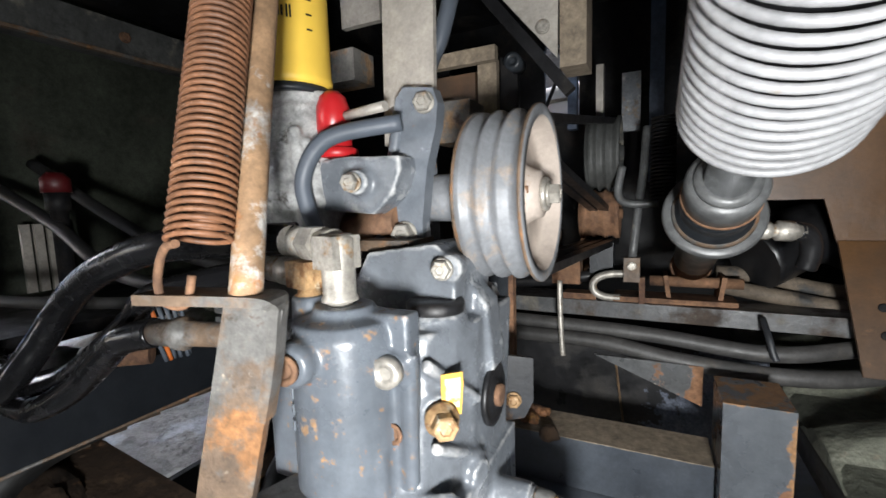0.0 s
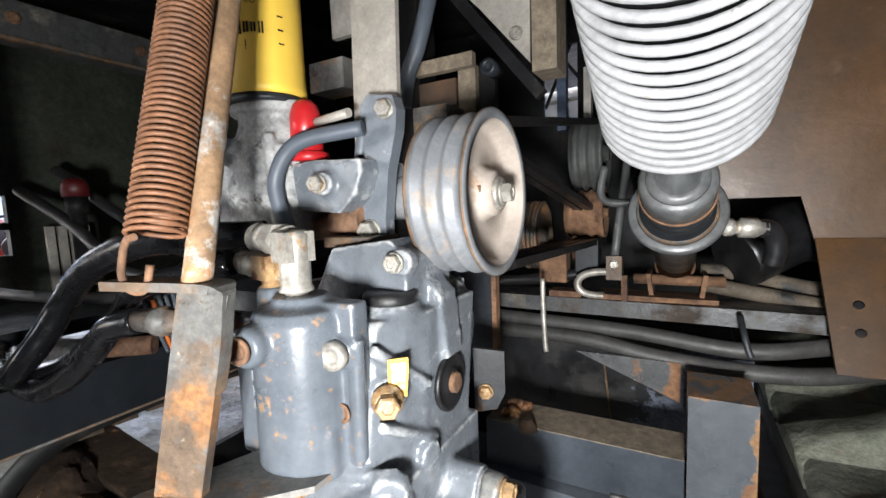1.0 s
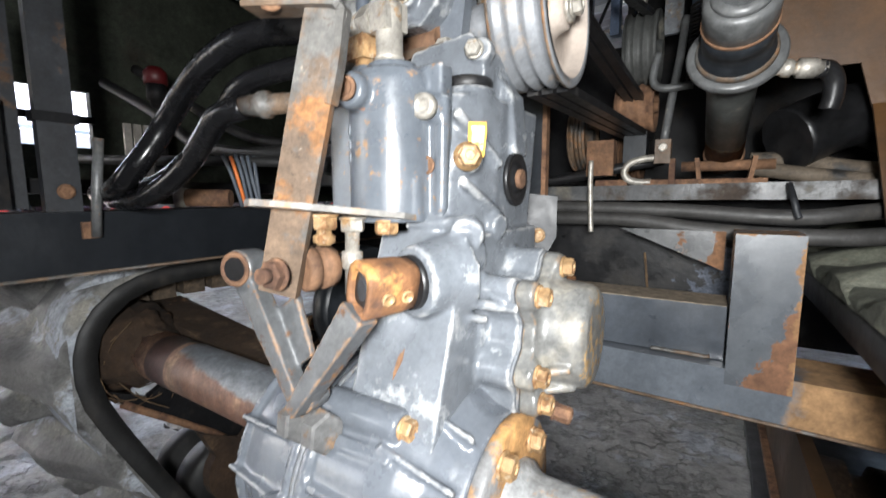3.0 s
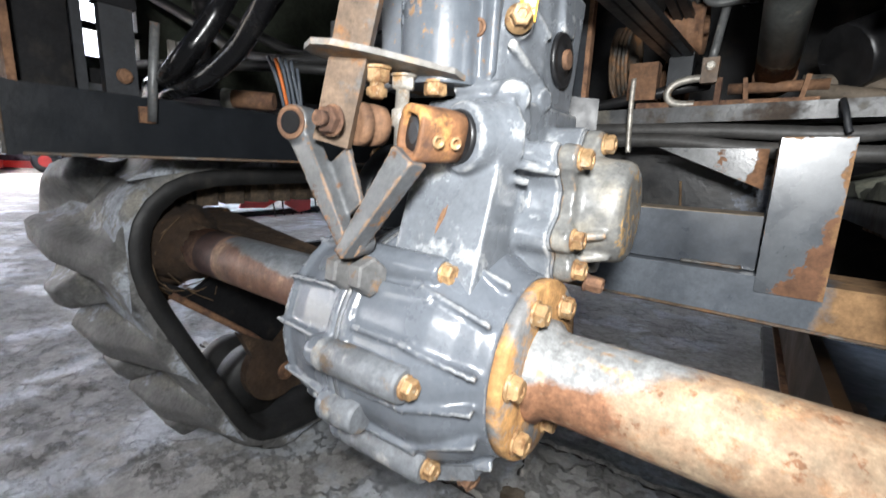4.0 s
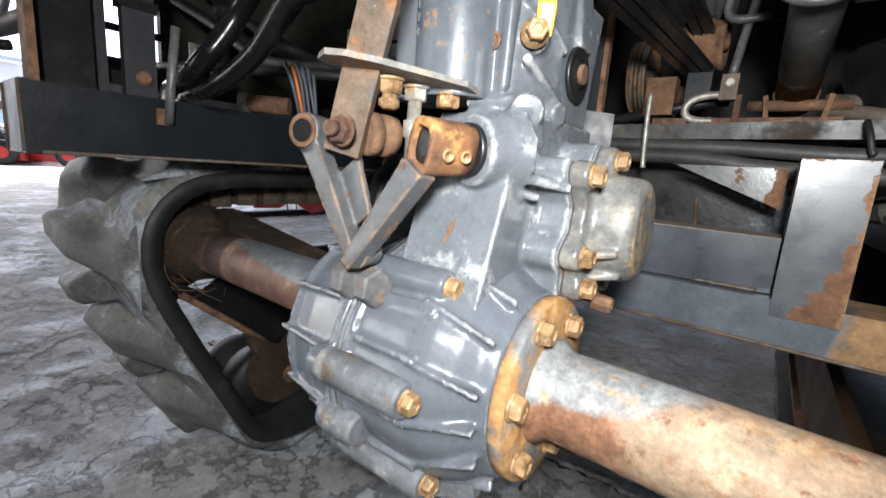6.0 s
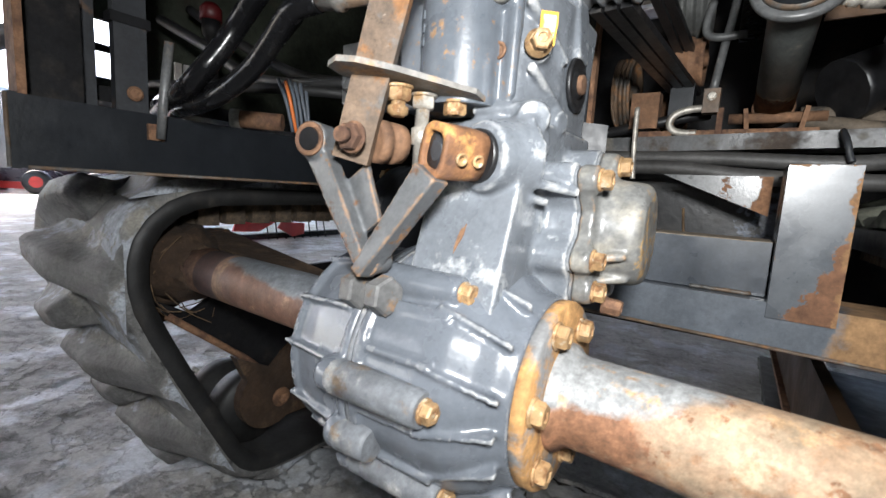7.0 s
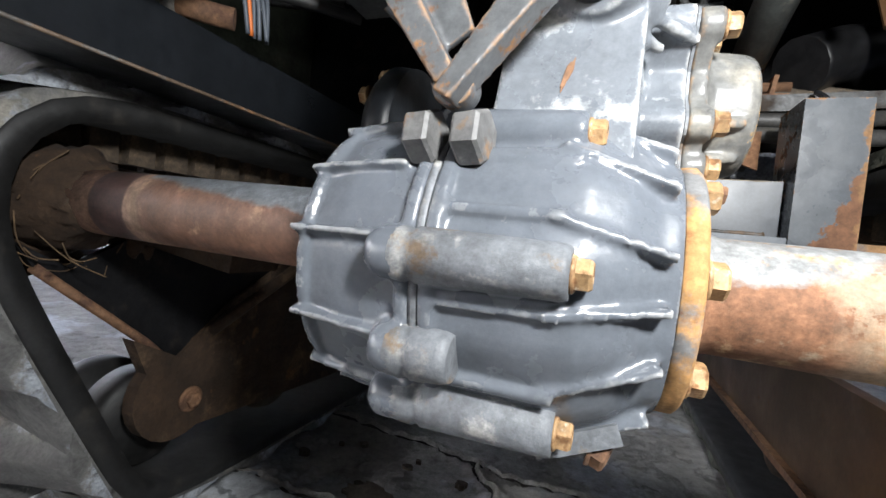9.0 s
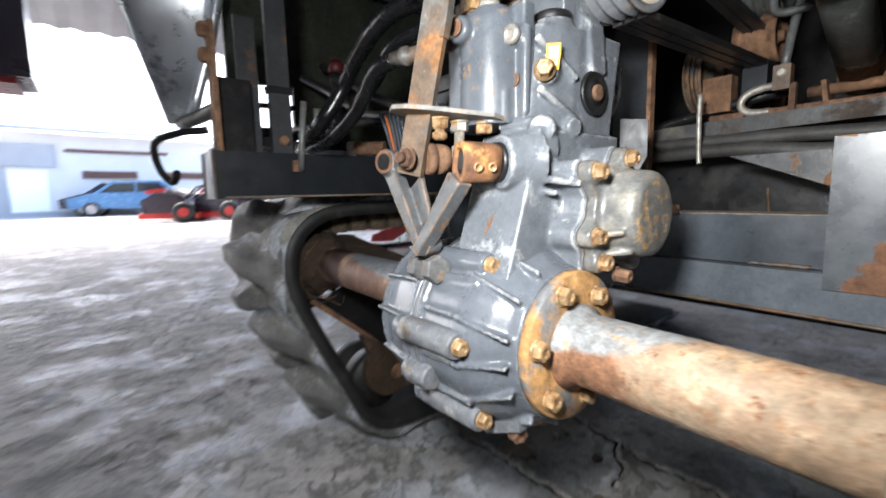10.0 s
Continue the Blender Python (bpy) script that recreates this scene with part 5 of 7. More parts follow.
cross = thing("cross_beam", (0.1, 0.33, 0.49), "grey painted steel cross beam with rusty lower edge", "beam")
part("upper_tube", box(B(), Matrix.Translation((0.017, 0.338, 0.5555)), 0.246, 0.066, 0.067, 0.003), frame_paint, cross)
part("lower_tube", box(B(), Matrix.Translation((0.15, 0.325, 0.4935)) @ pose(0, 0, 0, 0, 0, -2), 0.62, 0.09, 0.054, 0.003), frame_rust, cross, "grey tube with rust and yellow stains")
bm = B()
for k in range(16):
    r = 0.004 + 0.006 * R3.random()
    lathe(bm, [(-r * 0.6, r * 0.4), (-r * 0.2, r), (r * 0.4, r * 0.8), (r * 0.7, r * 0.2)], along((-0.085 + 0.022 * R3.random(), 0.318 + 0.04 * R3.random(), 0.5905 + 0.006 * R3.random()), (R3.uniform(-1, 1), R3.uniform(-1, 1), 2)), 9, shape=lambda th, a: 1 + 0.5 * noise.noise((2 * math.cos(th) + k, 2 * math.sin(th), a * 80)))
part("rust_scale", bm, rust_orange, cross, "crumbling orange rust scale")
bm = B()
pts = [(0.06 + 0.006 * k, 0.304 - 0.002 * R3.random(), 0.5225 + 0.002 * R3.random()) for k in range(12)]
pipe(bm, pts, 0.0026, 8, 2)
part("weld_bead", bm, bar_finish, cross, "dull brown weld bead")
part("edge_strip", pipe(B(), [(-0.10, 0.2835, 0.4685), (0.44, 0.262, 0.4685)], 0.0022, 6, 0), bar_finish, cross, "rusty tan lower edge")
stand = thing("bracket_post", (0.17, 0.3, 0.51), "grey steel box post with flaking paint and rust", "post")
part("tube", box(B(), Matrix.Translation((0.173, 0.314, 0.591)), 0.0625, 0.075, 0.176, 0.0045), post_paint, stand)
gus = thing("gusset_plate", (0.1, 0.4, 0.64), "grey triangular steel gusset with flaking paint", "plate")
part("sheet", prism(B(), [(0.0, 0.672), (0.135, 0.672), (0.135, 0.618)], 0.005, Matrix.Translation((0, 0.40, 0)) @ pose(0, 0, 0, 90, 0, 0), 0.001), gusset_paint, gus)
sidep = thing("side_plate", (0.3, 0.45, 0.68), "brown rusty steel side plate with two holes", "plate")
bm = prism(B(), [(0.277, 0.830), (1.2, 0.830), (1.2, 1.45), (0.165, 1.45), (0.165, 0.885), (0.262, 0.885)], 0.004, Matrix.Translation((0, 0.454, 0)) @ pose(0, 0, 0, 90, 0, 0), 0.001)
part("sheet", bm, rust_brown, sidep)
TAB = Matrix.Translation((0, 0.450, 0.832)) @ pose(0, 0, 0, 90 - 22.5, 0, 0)
bm = prism(B(), [(0.2765, 0.0), (0.288, -0.160), (1.2, -0.160), (1.2, 0.0)], 0.004, TAB, 0.001)
part("lower_sheet", bm, rust_brown, sidep, "bent lower edge of the rusty plate")
# not cut through: black discs give the shade of the holes
for x, q in ((0.311, -0.080), (0.311, -0.112)):
    part("hole", lathe(B(), [(0.004, 0.0050), (0.0055, 0.0050), (0.0055, 0.003)], TAB @ Matrix.Translation((x, q, 0)), 18), black_paint, sidep, "black disc for the shade in a bolt hole")
spar = thing("rear_bar", (0.06, 0.46, 0.70), "dirty grey steel bar along the rear", "beam")
part("tube", box(B(), along((0.09, 0.482, 0.726), (1, -0.06, 0.01), (0, 0, 1)), 0.070, 0.024, 0.60, 0.004), spar_paint, spar)
part("lug", box(B(), Matrix.Translation((-0.03, 0.475, 0.741)), 0.05, 0.03, 0.010, 0.002), rust_metal, spar)
part("lug", box(B(), Matrix.Translation((0.10, 0.482, 0.7415)), 0.16, 0.05, 0.008, 0.002), rust_metal, spar, "rusty seat plate")
hook = thing("u_hook", (0.01, 0.47, 0.77), "bent rusty steel U hook", "hook")
part("bar", pipe(B(), [(0.055, 0.462, 0.779), (0.02, 0.462, 0.779), (-0.002, 0.462, 0.772), (-0.010, 0.462, 0.759), (-0.004, 0.462, 0.747), (0.012, 0.462, 0.742), (0.03, 0.462, 0.742)], 0.0058, 12, 8), zinc, hook)
clev = thing("link_rod", (0.046, 0.46, 0.8), "grey link rod with square clevis", "rod")
part("clevis", box(B(), Matrix.Translation((0.046, 0.456, 0.788)), 0.022, 0.02, 0.036, 0.002), bar_finish, clev)
part("pin", hexbolt(B(), (0.046, 0.446, 0.794), (0, -1, 0), 0.010, 0.006), zinc, clev)
part("shaft", pipe(B(), [(0.046, 0.458, 0.804), (0.052, 0.47, 0.87), (0.058, 0.49, 0.93), (0.062, 0.51, 1.0)], 0.0060, 12, 4), ram_finish, clev)
part("tab", box(B(), Matrix.Translation((0.06, 0.455, 0.757)), 0.008, 0.012, 0.04, 0.001), rust_metal, clev)


def hose(name, pts, r, mat, label, parent_label="hose"):
    h = thing(name, pts[0], label, "hose", "hydraulic hoses")
    part("tube", pipe(B(), pts, r, 14, 10), mat, h)
    return h


hose("hydraulic_hose", [(-0.16, 0.44, 0.702), (0.06, 0.43, 0.699), (0.2, 0.415, 0.692), (0.28, 0.43, 0.700), (0.36, 0.47, 0.71)], 0.0105, hose_rubber, "thick dusty black rubber hydraulic hose")
hose("hydraulic_hose", [(-0.16, 0.43, 0.682), (0.0, 0.42, 0.684), (0.1, 0.41, 0.673), (0.2, 0.405, 0.668), (0.28, 0.415, 0.670), (0.36, 0.45, 0.68)], 0.0110, hose_rubber, "thick dusty black rubber hydraulic hose")
hose("hydraulic_hose", [(0.16, 0.53, 0.775), (0.22, 0.53, 0.772), (0.30, 0.52, 0.755), (0.5, 0.52, 0.74)], 0.012, dusty_rubber, "dusty tan rubber hose")
hose("hydraulic_hose", [(0.16, 0.50, 0.762), (0.24, 0.50, 0.748), (0.34, 0.49, 0.735), (0.5, 0.49, 0.73)], 0.011, dusty_rubber, "dusty tan rubber hose")
hose("hydraulic_hose", [(-0.17, 0.52, 0.745), (-0.08, 0.50, 0.757), (0.0, 0.50, 0.772), (0.04, 0.52, 0.78)], 0.009, rubber, "black rubber hose over the bar")
hose("hydraulic_hose", [(0.20, 0.50, 0.80), (0.28, 0.55, 0.835), (0.34, 0.58, 0.82), (0.40, 0.62, 0.78)], 0.045, rubber, "wide black rubber boot")
tie = thing("wire_tie", (-0.05, 0.40, 0.67), "thin bent steel wire tie round the hoses", "wire")
part("wire", pipe(B(), [(-0.05, 0.405, 0.775), (-0.049, 0.402, 0.74), (-0.047, 0.400, 0.70), (-0.045, 0.398, 0.674), (-0.044, 0.398, 0.664)], 0.0040, 8, 6), zinc, tie)
tie = thing("wire_tie", (0.2, 0.38, 0.7), "thin rusty steel wire tie round the hoses", "wire")
part("wire", pipe(B(), [(0.201, 0.425, 0.735), (0.203, 0.398, 0.718), (0.207, 0.392, 0.700), (0.210, 0.390, 0.692)], 0.0038, 8, 6), dark_rust, tie)
vp = thing("guard_plate", (-0.12, 0.36, 0.62), "dark guard plate with rusty brown edge", "plate")
part("sheet", box(B(), Matrix.Translation((-0.145, 0.365, 0.775)), 0.065, 0.004, 0.32, 0.001), dark_paint, vp)
part("edge", box(B(), Matrix.Translation((-0.109, 0.36, 0.775)), 0.007, 0.014, 0.32, 0.001), rust_metal, vp, "rusty plate edge")
part("tab", prism(B(), [(-0.020, -0.045), (0.006, -0.040), (0.016, -0.020), (0.016, 0.030), (-0.020, 0.034)], 0.005, Matrix.Translation((-0.062, 0.224, 0.690)) @ pose(0, 0, 0, 90, 0, 20), 0.001), dark_rust, vp)
part("bolt", hexbolt(B(), (-0.066, 0.216, 0.672), (0.3, -1, 0), 0.014, 0.008), ochre_bolt, vp)
mudc = thing("mud_clod", (-0.03, 0.28, 0.59), "dried brown mud clump on the beam", "mud")
part("clump", lathe(B(), [(0.585, 0.014), (0.593, 0.012), (0.600, 0.006)], Matrix.Translation((-0.045, 0.305, 0)), 14, shape=lambda th, a: 1 + 0.4 * noise.noise((2 * math.cos(th), 2 * math.sin(th), a * 90))), mud_rust, mudc)

# ---- belt drive behind ----
drive = thing("belt_drive", (-0.03, 0.5, 0.8), "rusty belt pulleys with black drive belts", "pulley")
for (x, y, z, r, w, mat) in ((0.0, 0.53, 0.965, 0.060, 0.05, dusty_steel), (-0.005, 0.52, 0.868, 0.040, 0.06, rust_metal), (-0.10, 0.55, 0.83, 0.062, 0.03, bar_finish), (-0.03, 0.66, 0.80, 0.05, 0.04, rust_metal)):
    prof = [(-w / 2, r * 0.4), (-w / 2, r), (-w / 2 + 0.004, r)]
    for k in range(3):
        a = -w / 2 + 0.004 + (w - 0.008) * k / 3
        prof += [(a, r), (a + w * 0.08, r * 0.9), (a + w * 0.18, r * 0.9), (a + w * 0.26, r)]
    prof += [(w / 2, r), (w / 2, r * 0.86), (w / 2 - 0.006, r * 0.8), (w / 2 - 0.006, r * 0.25), (w / 2 + 0.004, r * 0.2)]
    part("pulley", lathe(B(), prof, along((x, y, z), (1, 0, 0)), 40), mat, drive)
for a, b in (((-0.052, 0.185, 0.952), (-0.010, 0.50, 0.875)), ((-0.036, 0.185, 0.952), (0.006, 0.50, 0.875)), ((-0.052, 0.15, 0.831), (-0.016, 0.545, 0.822)), ((-0.036, 0.15, 0.831), (0.0, 0.545, 0.822)), ((-0.020, 0.15, 0.831), (0.016, 0.545, 0.822)), ((-0.020, 0.16, 0.968), (0.014, 0.55, 1.02))):
    a, b = Vector(a), Vector(b)
    part("belt", box(B(), along((a + b) / 2, b - a, (0, 0, 1)), 0.0125, 0.009, (b - a).length, 0.002), rubber, drive, "black rubber drive belt")
part("mount", box(B(), Matrix.Translation((-0.055, 0.50, 0.785)), 0.045, 0.03, 0.06, 0.003), rust_metal, drive, "rusty bearing mount")
part("mount", box(B(), Matrix.Translation((0.0, 0.50, 0.80)), 0.035, 0.03, 0.05, 0.003), dark_paint, drive, "dark bearing mount")
part("tension_hook", pipe(B(), [(0.03, 0.47, 0.94), (0.025, 0.465, 0.90), (0.04, 0.462, 0.885), (0.08, 0.462, 0.885)], 0.006, 10, 6), ram_finish, drive)
dark_spring = thing("tension_spring", (0.06, 0.5, 0.9), "dark greasy tension spring", "spring")
pts = [Vector((0.085 + 0.016 * math.cos(a), 0.50 + 0.016 * math.sin(a), 0.89 + 0.0055 * a / (2 * math.pi))) for a in [2 * math.pi * i / 14 for i in range(14 * 22)]]
part("coil", pipe(B(), pts, 0.0022, 6, 0), black_paint, dark_spring)

# ---- upper structure ----
def slab(name, x, y, z, sx, sy, sz, mat, label, category, rot=(0, 0, 0), w=0.003):
    t = thing(name, (x, y, z - sz / 2), label, category)
    part("sheet", box(B(), Matrix.Translation((x, y, z)) @ pose(0, 0, 0, *rot), sx, sy, sz, w), mat, t)
    return t


slab("hanger_tab", -0.305, 0.30, 1.23, 0.066, 0.01, 0.16, zinc_plate, "pale steel hanger tab", "bracket")
slab("white_case", -0.355, 0.32, 1.10, 0.07, 0.05, 0.045, plate_finish, "small dirty white plastic case", "box")
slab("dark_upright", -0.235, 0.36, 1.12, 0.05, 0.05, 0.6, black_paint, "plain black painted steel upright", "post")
wedge = thing("chute_panel", (-0.06, 0.3, 1.07), "pale grey steel chute panel with dark lip", "panel")
part("face", prism(B(), [(-0.098, 1.14), (-0.033, 1.062), (-0.030, 1.30), (-0.25, 1.30)], 0.004, Matrix.Translation((0, 0.31, 0)) @ pose(0, 0, 0, 90, 0, 0)), zinc_plate, wedge)
part("lip", box(B(), along((-0.085, 0.298, 1.105), (0.062, 0, -0.078), (0, -1, 0)), 0.014, 0.012, 0.22, 0.002), black_paint, wedge)
part("side", box(B(), Matrix.Translation((-0.015, 0.33, 1.17)), 0.03, 0.05, 0.24, 0.003), frame_paint, wedge)
for z in (1.10, 1.16):
    part("bolt", hexbolt(B(), (-0.050, 0.306, z), (0, -1, 0), 0.013, 0.006), zinc, wedge)
slab("cross_bracket", -0.155, 0.31, 1.082, 0.09, 0.012, 0.018, frame_paint, "dark steel cross bracket", "bracket")
slab("wood_block", -0.175, 0.34, 1.05, 0.06, 0.03, 0.035, rust_brown, "brown rusty spacer block", "block")
slab("grey_hanger", -0.128, 0.33, 1.035, 0.026, 0.012, 0.09, frame_paint, "grey flat hanger bar", "bracket")
slab("grey_hanger", -0.098, 0.33, 1.02, 0.022, 0.012, 0.12, black_paint, "dark flat hanger bar", "bracket")
slab("pale_box", -0.155, 0.29, 0.995, 0.05, 0.05, 0.05, plate_finish, "pale weathered steel box end", "box")
part_eye = thing("eye_bolt", (-0.09, 0.30, 1.06), "grey steel eye bolt", "bolt")
bm = lathe(B(), [(0, 0.006), (0, 0.0105), (0.03, 0.0105), (0.03, 0.005), (0.02, 0.005)], along((-0.087, 0.33, 1.066), (0, -1, 0)), 20)
part("ring", bm, dark_paint, part_eye)
hose("grey_hose", [(-0.185, 0.25, 1.02), (-0.175, 0.25, 1.06), (-0.155, 0.25, 1.10), (-0.13, 0.26, 1.2)], 0.010, grey_rubber, "dull grey rubber hose")
slab("dark_upright", -0.062, 0.60, 1.14, 0.016, 0.02, 0.24, blue_steel, "narrow blue-grey steel upright", "post")
slab("dark_upright", -0.013, 0.58, 1.075, 0.012, 0.02, 0.09, zinc_plate, "short pale steel stub upright", "post")
slab("dusty_plate", 0.035, 0.615, 1.06, 0.030, 0.01, 0.10, barrel_finish, "grey plate mottled with white dust", "plate")
slab("dark_upright", 0.075, 0.60, 1.13, 0.022, 0.03, 0.42, blue_steel, "dark blue-grey steel upright with chipped paint", "post")
slab("dark_upright", -0.45, 0.7, 1.1, 0.06, 0.06, 0.8, black_paint, "plain black painted steel upright", "post")
diag = thing("floor_member", (-0.90, 0.5, 1.20), "long dusty grey steel floor member", "beam")
part("web", box(B(), Matrix.Translation((-0.90, 0.62, 1.238)), 0.05, 1.7, 0.066, 0.003), dusty_steel, diag)
part("lip", box(B(), Matrix.Translation((-0.872, 0.62, 1.2025)), 0.012, 1.7, 0.006, 0.001), bar_finish, diag, "worn lower lip")
for k in range(3):
    part("bolt", hexbolt(B(), (-0.8745, 0.10 + 0.2 * k, 1.24), (1, 0, 0), 0.016, 0.008), rust_metal, diag)
upper = thing("cross_member", (-0.6, 0.2, 1.30), "black painted upper cross member", "beam")
part("tube", box(B(), Matrix.Translation((-0.62, 0.30, 1.325)), 0.06, 1.0, 0.045, 0.003), black_paint, upper)

# hoses on the far side of the valve
hose("hydraulic_hose", [(-0.17, 0.01, 0.873), (-0.25, -0.035, 0.872), (-0.31, -0.046, 0.857), (-0.37, -0.043, 0.835), (-0.412, -0.043, 0.808), (-0.428, -0.054, 0.780), (-0.440, -0.068, 0.755), (-0.465, -0.074, 0.736), (-0.51, -0.068, 0.727), (-0.60, -0.05, 0.725), (-0.75, 0.0, 0.73)], 0.0125, black_hose, "thick glossy black hydraulic hose")
hose("hydraulic_hose", [(-0.265, -0.045, 0.806), (-0.295, -0.053, 0.799), (-0.33, -0.050, 0.779), (-0.367, -0.050, 0.754), (-0.405, -0.058, 0.731), (-0.45, -0.062, 0.718), (-0.55, -0.05, 0.716), (-0.7, 0.0, 0.72)], 0.0115, black_hose, "thick glossy black hydraulic hose")
hose("hydraulic_hose", [(-0.20, 0.0, 0.85), (-0.28, -0.032, 0.832), (-0.33, -0.030, 0.803), (-0.38, -0.034, 0.770), (-0.42, -0.044, 0.744), (-0.48, -0.05, 0.730), (-0.60, -0.03, 0.725), (-0.75, 0.02, 0.73)], 0.0100, black_hose, "thick glossy black hydraulic hose")
hose("hydraulic_hose", [(-0.95, 0.1, 0.95), (-0.8, 0.12, 0.88), (-0.65, 0.12, 0.81), (-0.5, 0.14, 0.79), (-0.38, 0.2, 0.80)], 0.010, belt_rubber, "black rubber hose in the dark bay")
hose("hydraulic_hose", [(-0.95, 0.16, 0.99), (-0.78, 0.18, 0.90), (-0.62, 0.2, 0.83), (-0.45, 0.22, 0.80)], 0.010, belt_rubber, "black rubber hose in the dark bay")
hose("hydraulic_hose", [(-0.9, 0.0, 0.79), (-0.7, 0.03, 0.78), (-0.5, 0.12, 0.775), (-0.4, 0.2, 0.77)], 0.008, belt_rubber, "black rubber hose in the dark bay")
noz = thing("hose_fitting", (-0.25, -0.045, 0.80), "tan rusty hose end fitting", "fitting")
part("ferrule", lathe(B(), [(0, 0.0095), (0.022, 0.0105), (0.024, 0.0125), (0.031, 0.0125), (0.032, 0.0095), (0.055, 0.009), (0.10, 0.009)], along((-0.268, -0.046, 0.806), (1, 0.25, 0.0)), 20), bar_finish, noz)
pipe_t = thing("brown_pipe", (-0.53, 0.05, 0.70), "short brown steel pipe with chrome band", "pipe")
part("tube", lathe(B(), [(0, 0.013), (0.075, 0.013)], along((-0.555, 0.03, 0.719), (0.75, 0.65, -0.02)), 24), rust_metal, pipe_t)
part("band", lathe(B(), [(0.0, 0.0142), (0.014, 0.0142)], along((-0.555, 0.03, 0.719), (0.75, 0.65, -0.02)), 24), zinc, pipe_t)
wires = thing("wire_bundle", (-0.49, 0.09, 0.74), "loose bundle of grey and orange wires", "wires")
for k in range(6):
    q = [Vector((-0.50 + 0.012 * R3.random(), 0.07 + 0.01 * k, 0.775 + 0.01 * R3.random())), Vector((-0.485, 0.075 + 0.008 * k, 0.75)), Vector((-0.49 + 0.01 * R3.random(), 0.09 + 0.006 * k, 0.705))]
    part("wire", pipe(B(), q, 0.0028, 6, 6), orange_wire if k == 1 else grey_rubber, wires)
manif = thing("valve_manifold", (-0.24, 0.06, 0.74), "dark grey ribbed hydraulic manifold block", "manifold")
for k in range(3):
    part("section", box(B(), Matrix.Translation((-0.30 + 0.0, 0.10, 0.745 + 0.026 * k)), 0.10, 0.07, 0.022, 0.004), ram_finish, manif)
for k in range(3):
    part("plug", hexbolt(B(), (-0.33 + 0.03 * k, 0.065, 0.757), (0, -1, 0), 0.018, 0.012), ram_finish, manif)
cov = thing("rear_cover", (-0.33, 0.1, 0.56), "dark grey rear gear cover with rusty bolts", "cover")
bm = lathe(B(), [(-0.02, 0.075), (0.0, 0.078), (0.012, 0.07)], along((-0.27, 0.11, 0.58), (-1, 0, 0)), 40)
part("disc", bm, dark_paint, cov)
for d in (150, 190, 110, 230):
    a = radians(d)
    part("bolt", hexbolt(B(), (-0.282, 0.11 + 0.066 * math.cos(a), 0.58 + 0.066 * math.sin(a)), (-1, 0, 0), 0.015, 0.01), ochre_bolt, cov)
red_b = thing("red_valve_cap", (-0.8, 0.16, 0.75), "small red plastic valve cap", "cap")
part("cap", lathe(B(), [(0, 0.020), (0.022, 0.020), (0.032, 0.012)], Matrix.Translation((-0.80, 0.128, 0.932)), 20), dull_red, red_b)
part("stem", lathe(B(), [(-0.21, 0.012), (-0.03, 0.012), (-0.028, 0.017), (0, 0.017)], Matrix.Translation((-0.80, 0.128, 0.932)), 12), black_paint, red_b)

# ---- crawler tracks ----
LOOP = [(1.7, 0.60), (1.2, 0.604), (0.7, 0.61), (0.3, 0.613), (0.18, 0.613), (0.1, 0.612), (0.04, 0.610), (0.0, 0.603), (-0.035, 0.588), (-0.065, 0.562), (-0.085, 0.53), (-0.094, 0.495), (-0.094, 0.455), (-0.086, 0.415), (-0.066, 0.365), (-0.035, 0.297), (0.0, 0.225), (0.03, 0.163), (0.055, 0.113), (0.078, 0.078), (0.105, 0.056), (0.14, 0.044), (0.2, 0.038), (0.3, 0.035), (0.7, 0.035), (1.2, 0.035), (1.7, 0.035)]


def loop_frames(step, off=0.0):
    """Places along the outer line of the belt: point, tangent, outward normal."""
    P = [Vector((0, y, z)) for y, z in LOOP]
    out, left = [], off
    for a, b in zip(P, P[1:]):
        d = b - a
        L = d.length
        while left < L:
            t = d.normalized()
            out.append((a + t * left, t, Vector((0, t.z, -t.y))))
            left += step
        left -= L
    return out


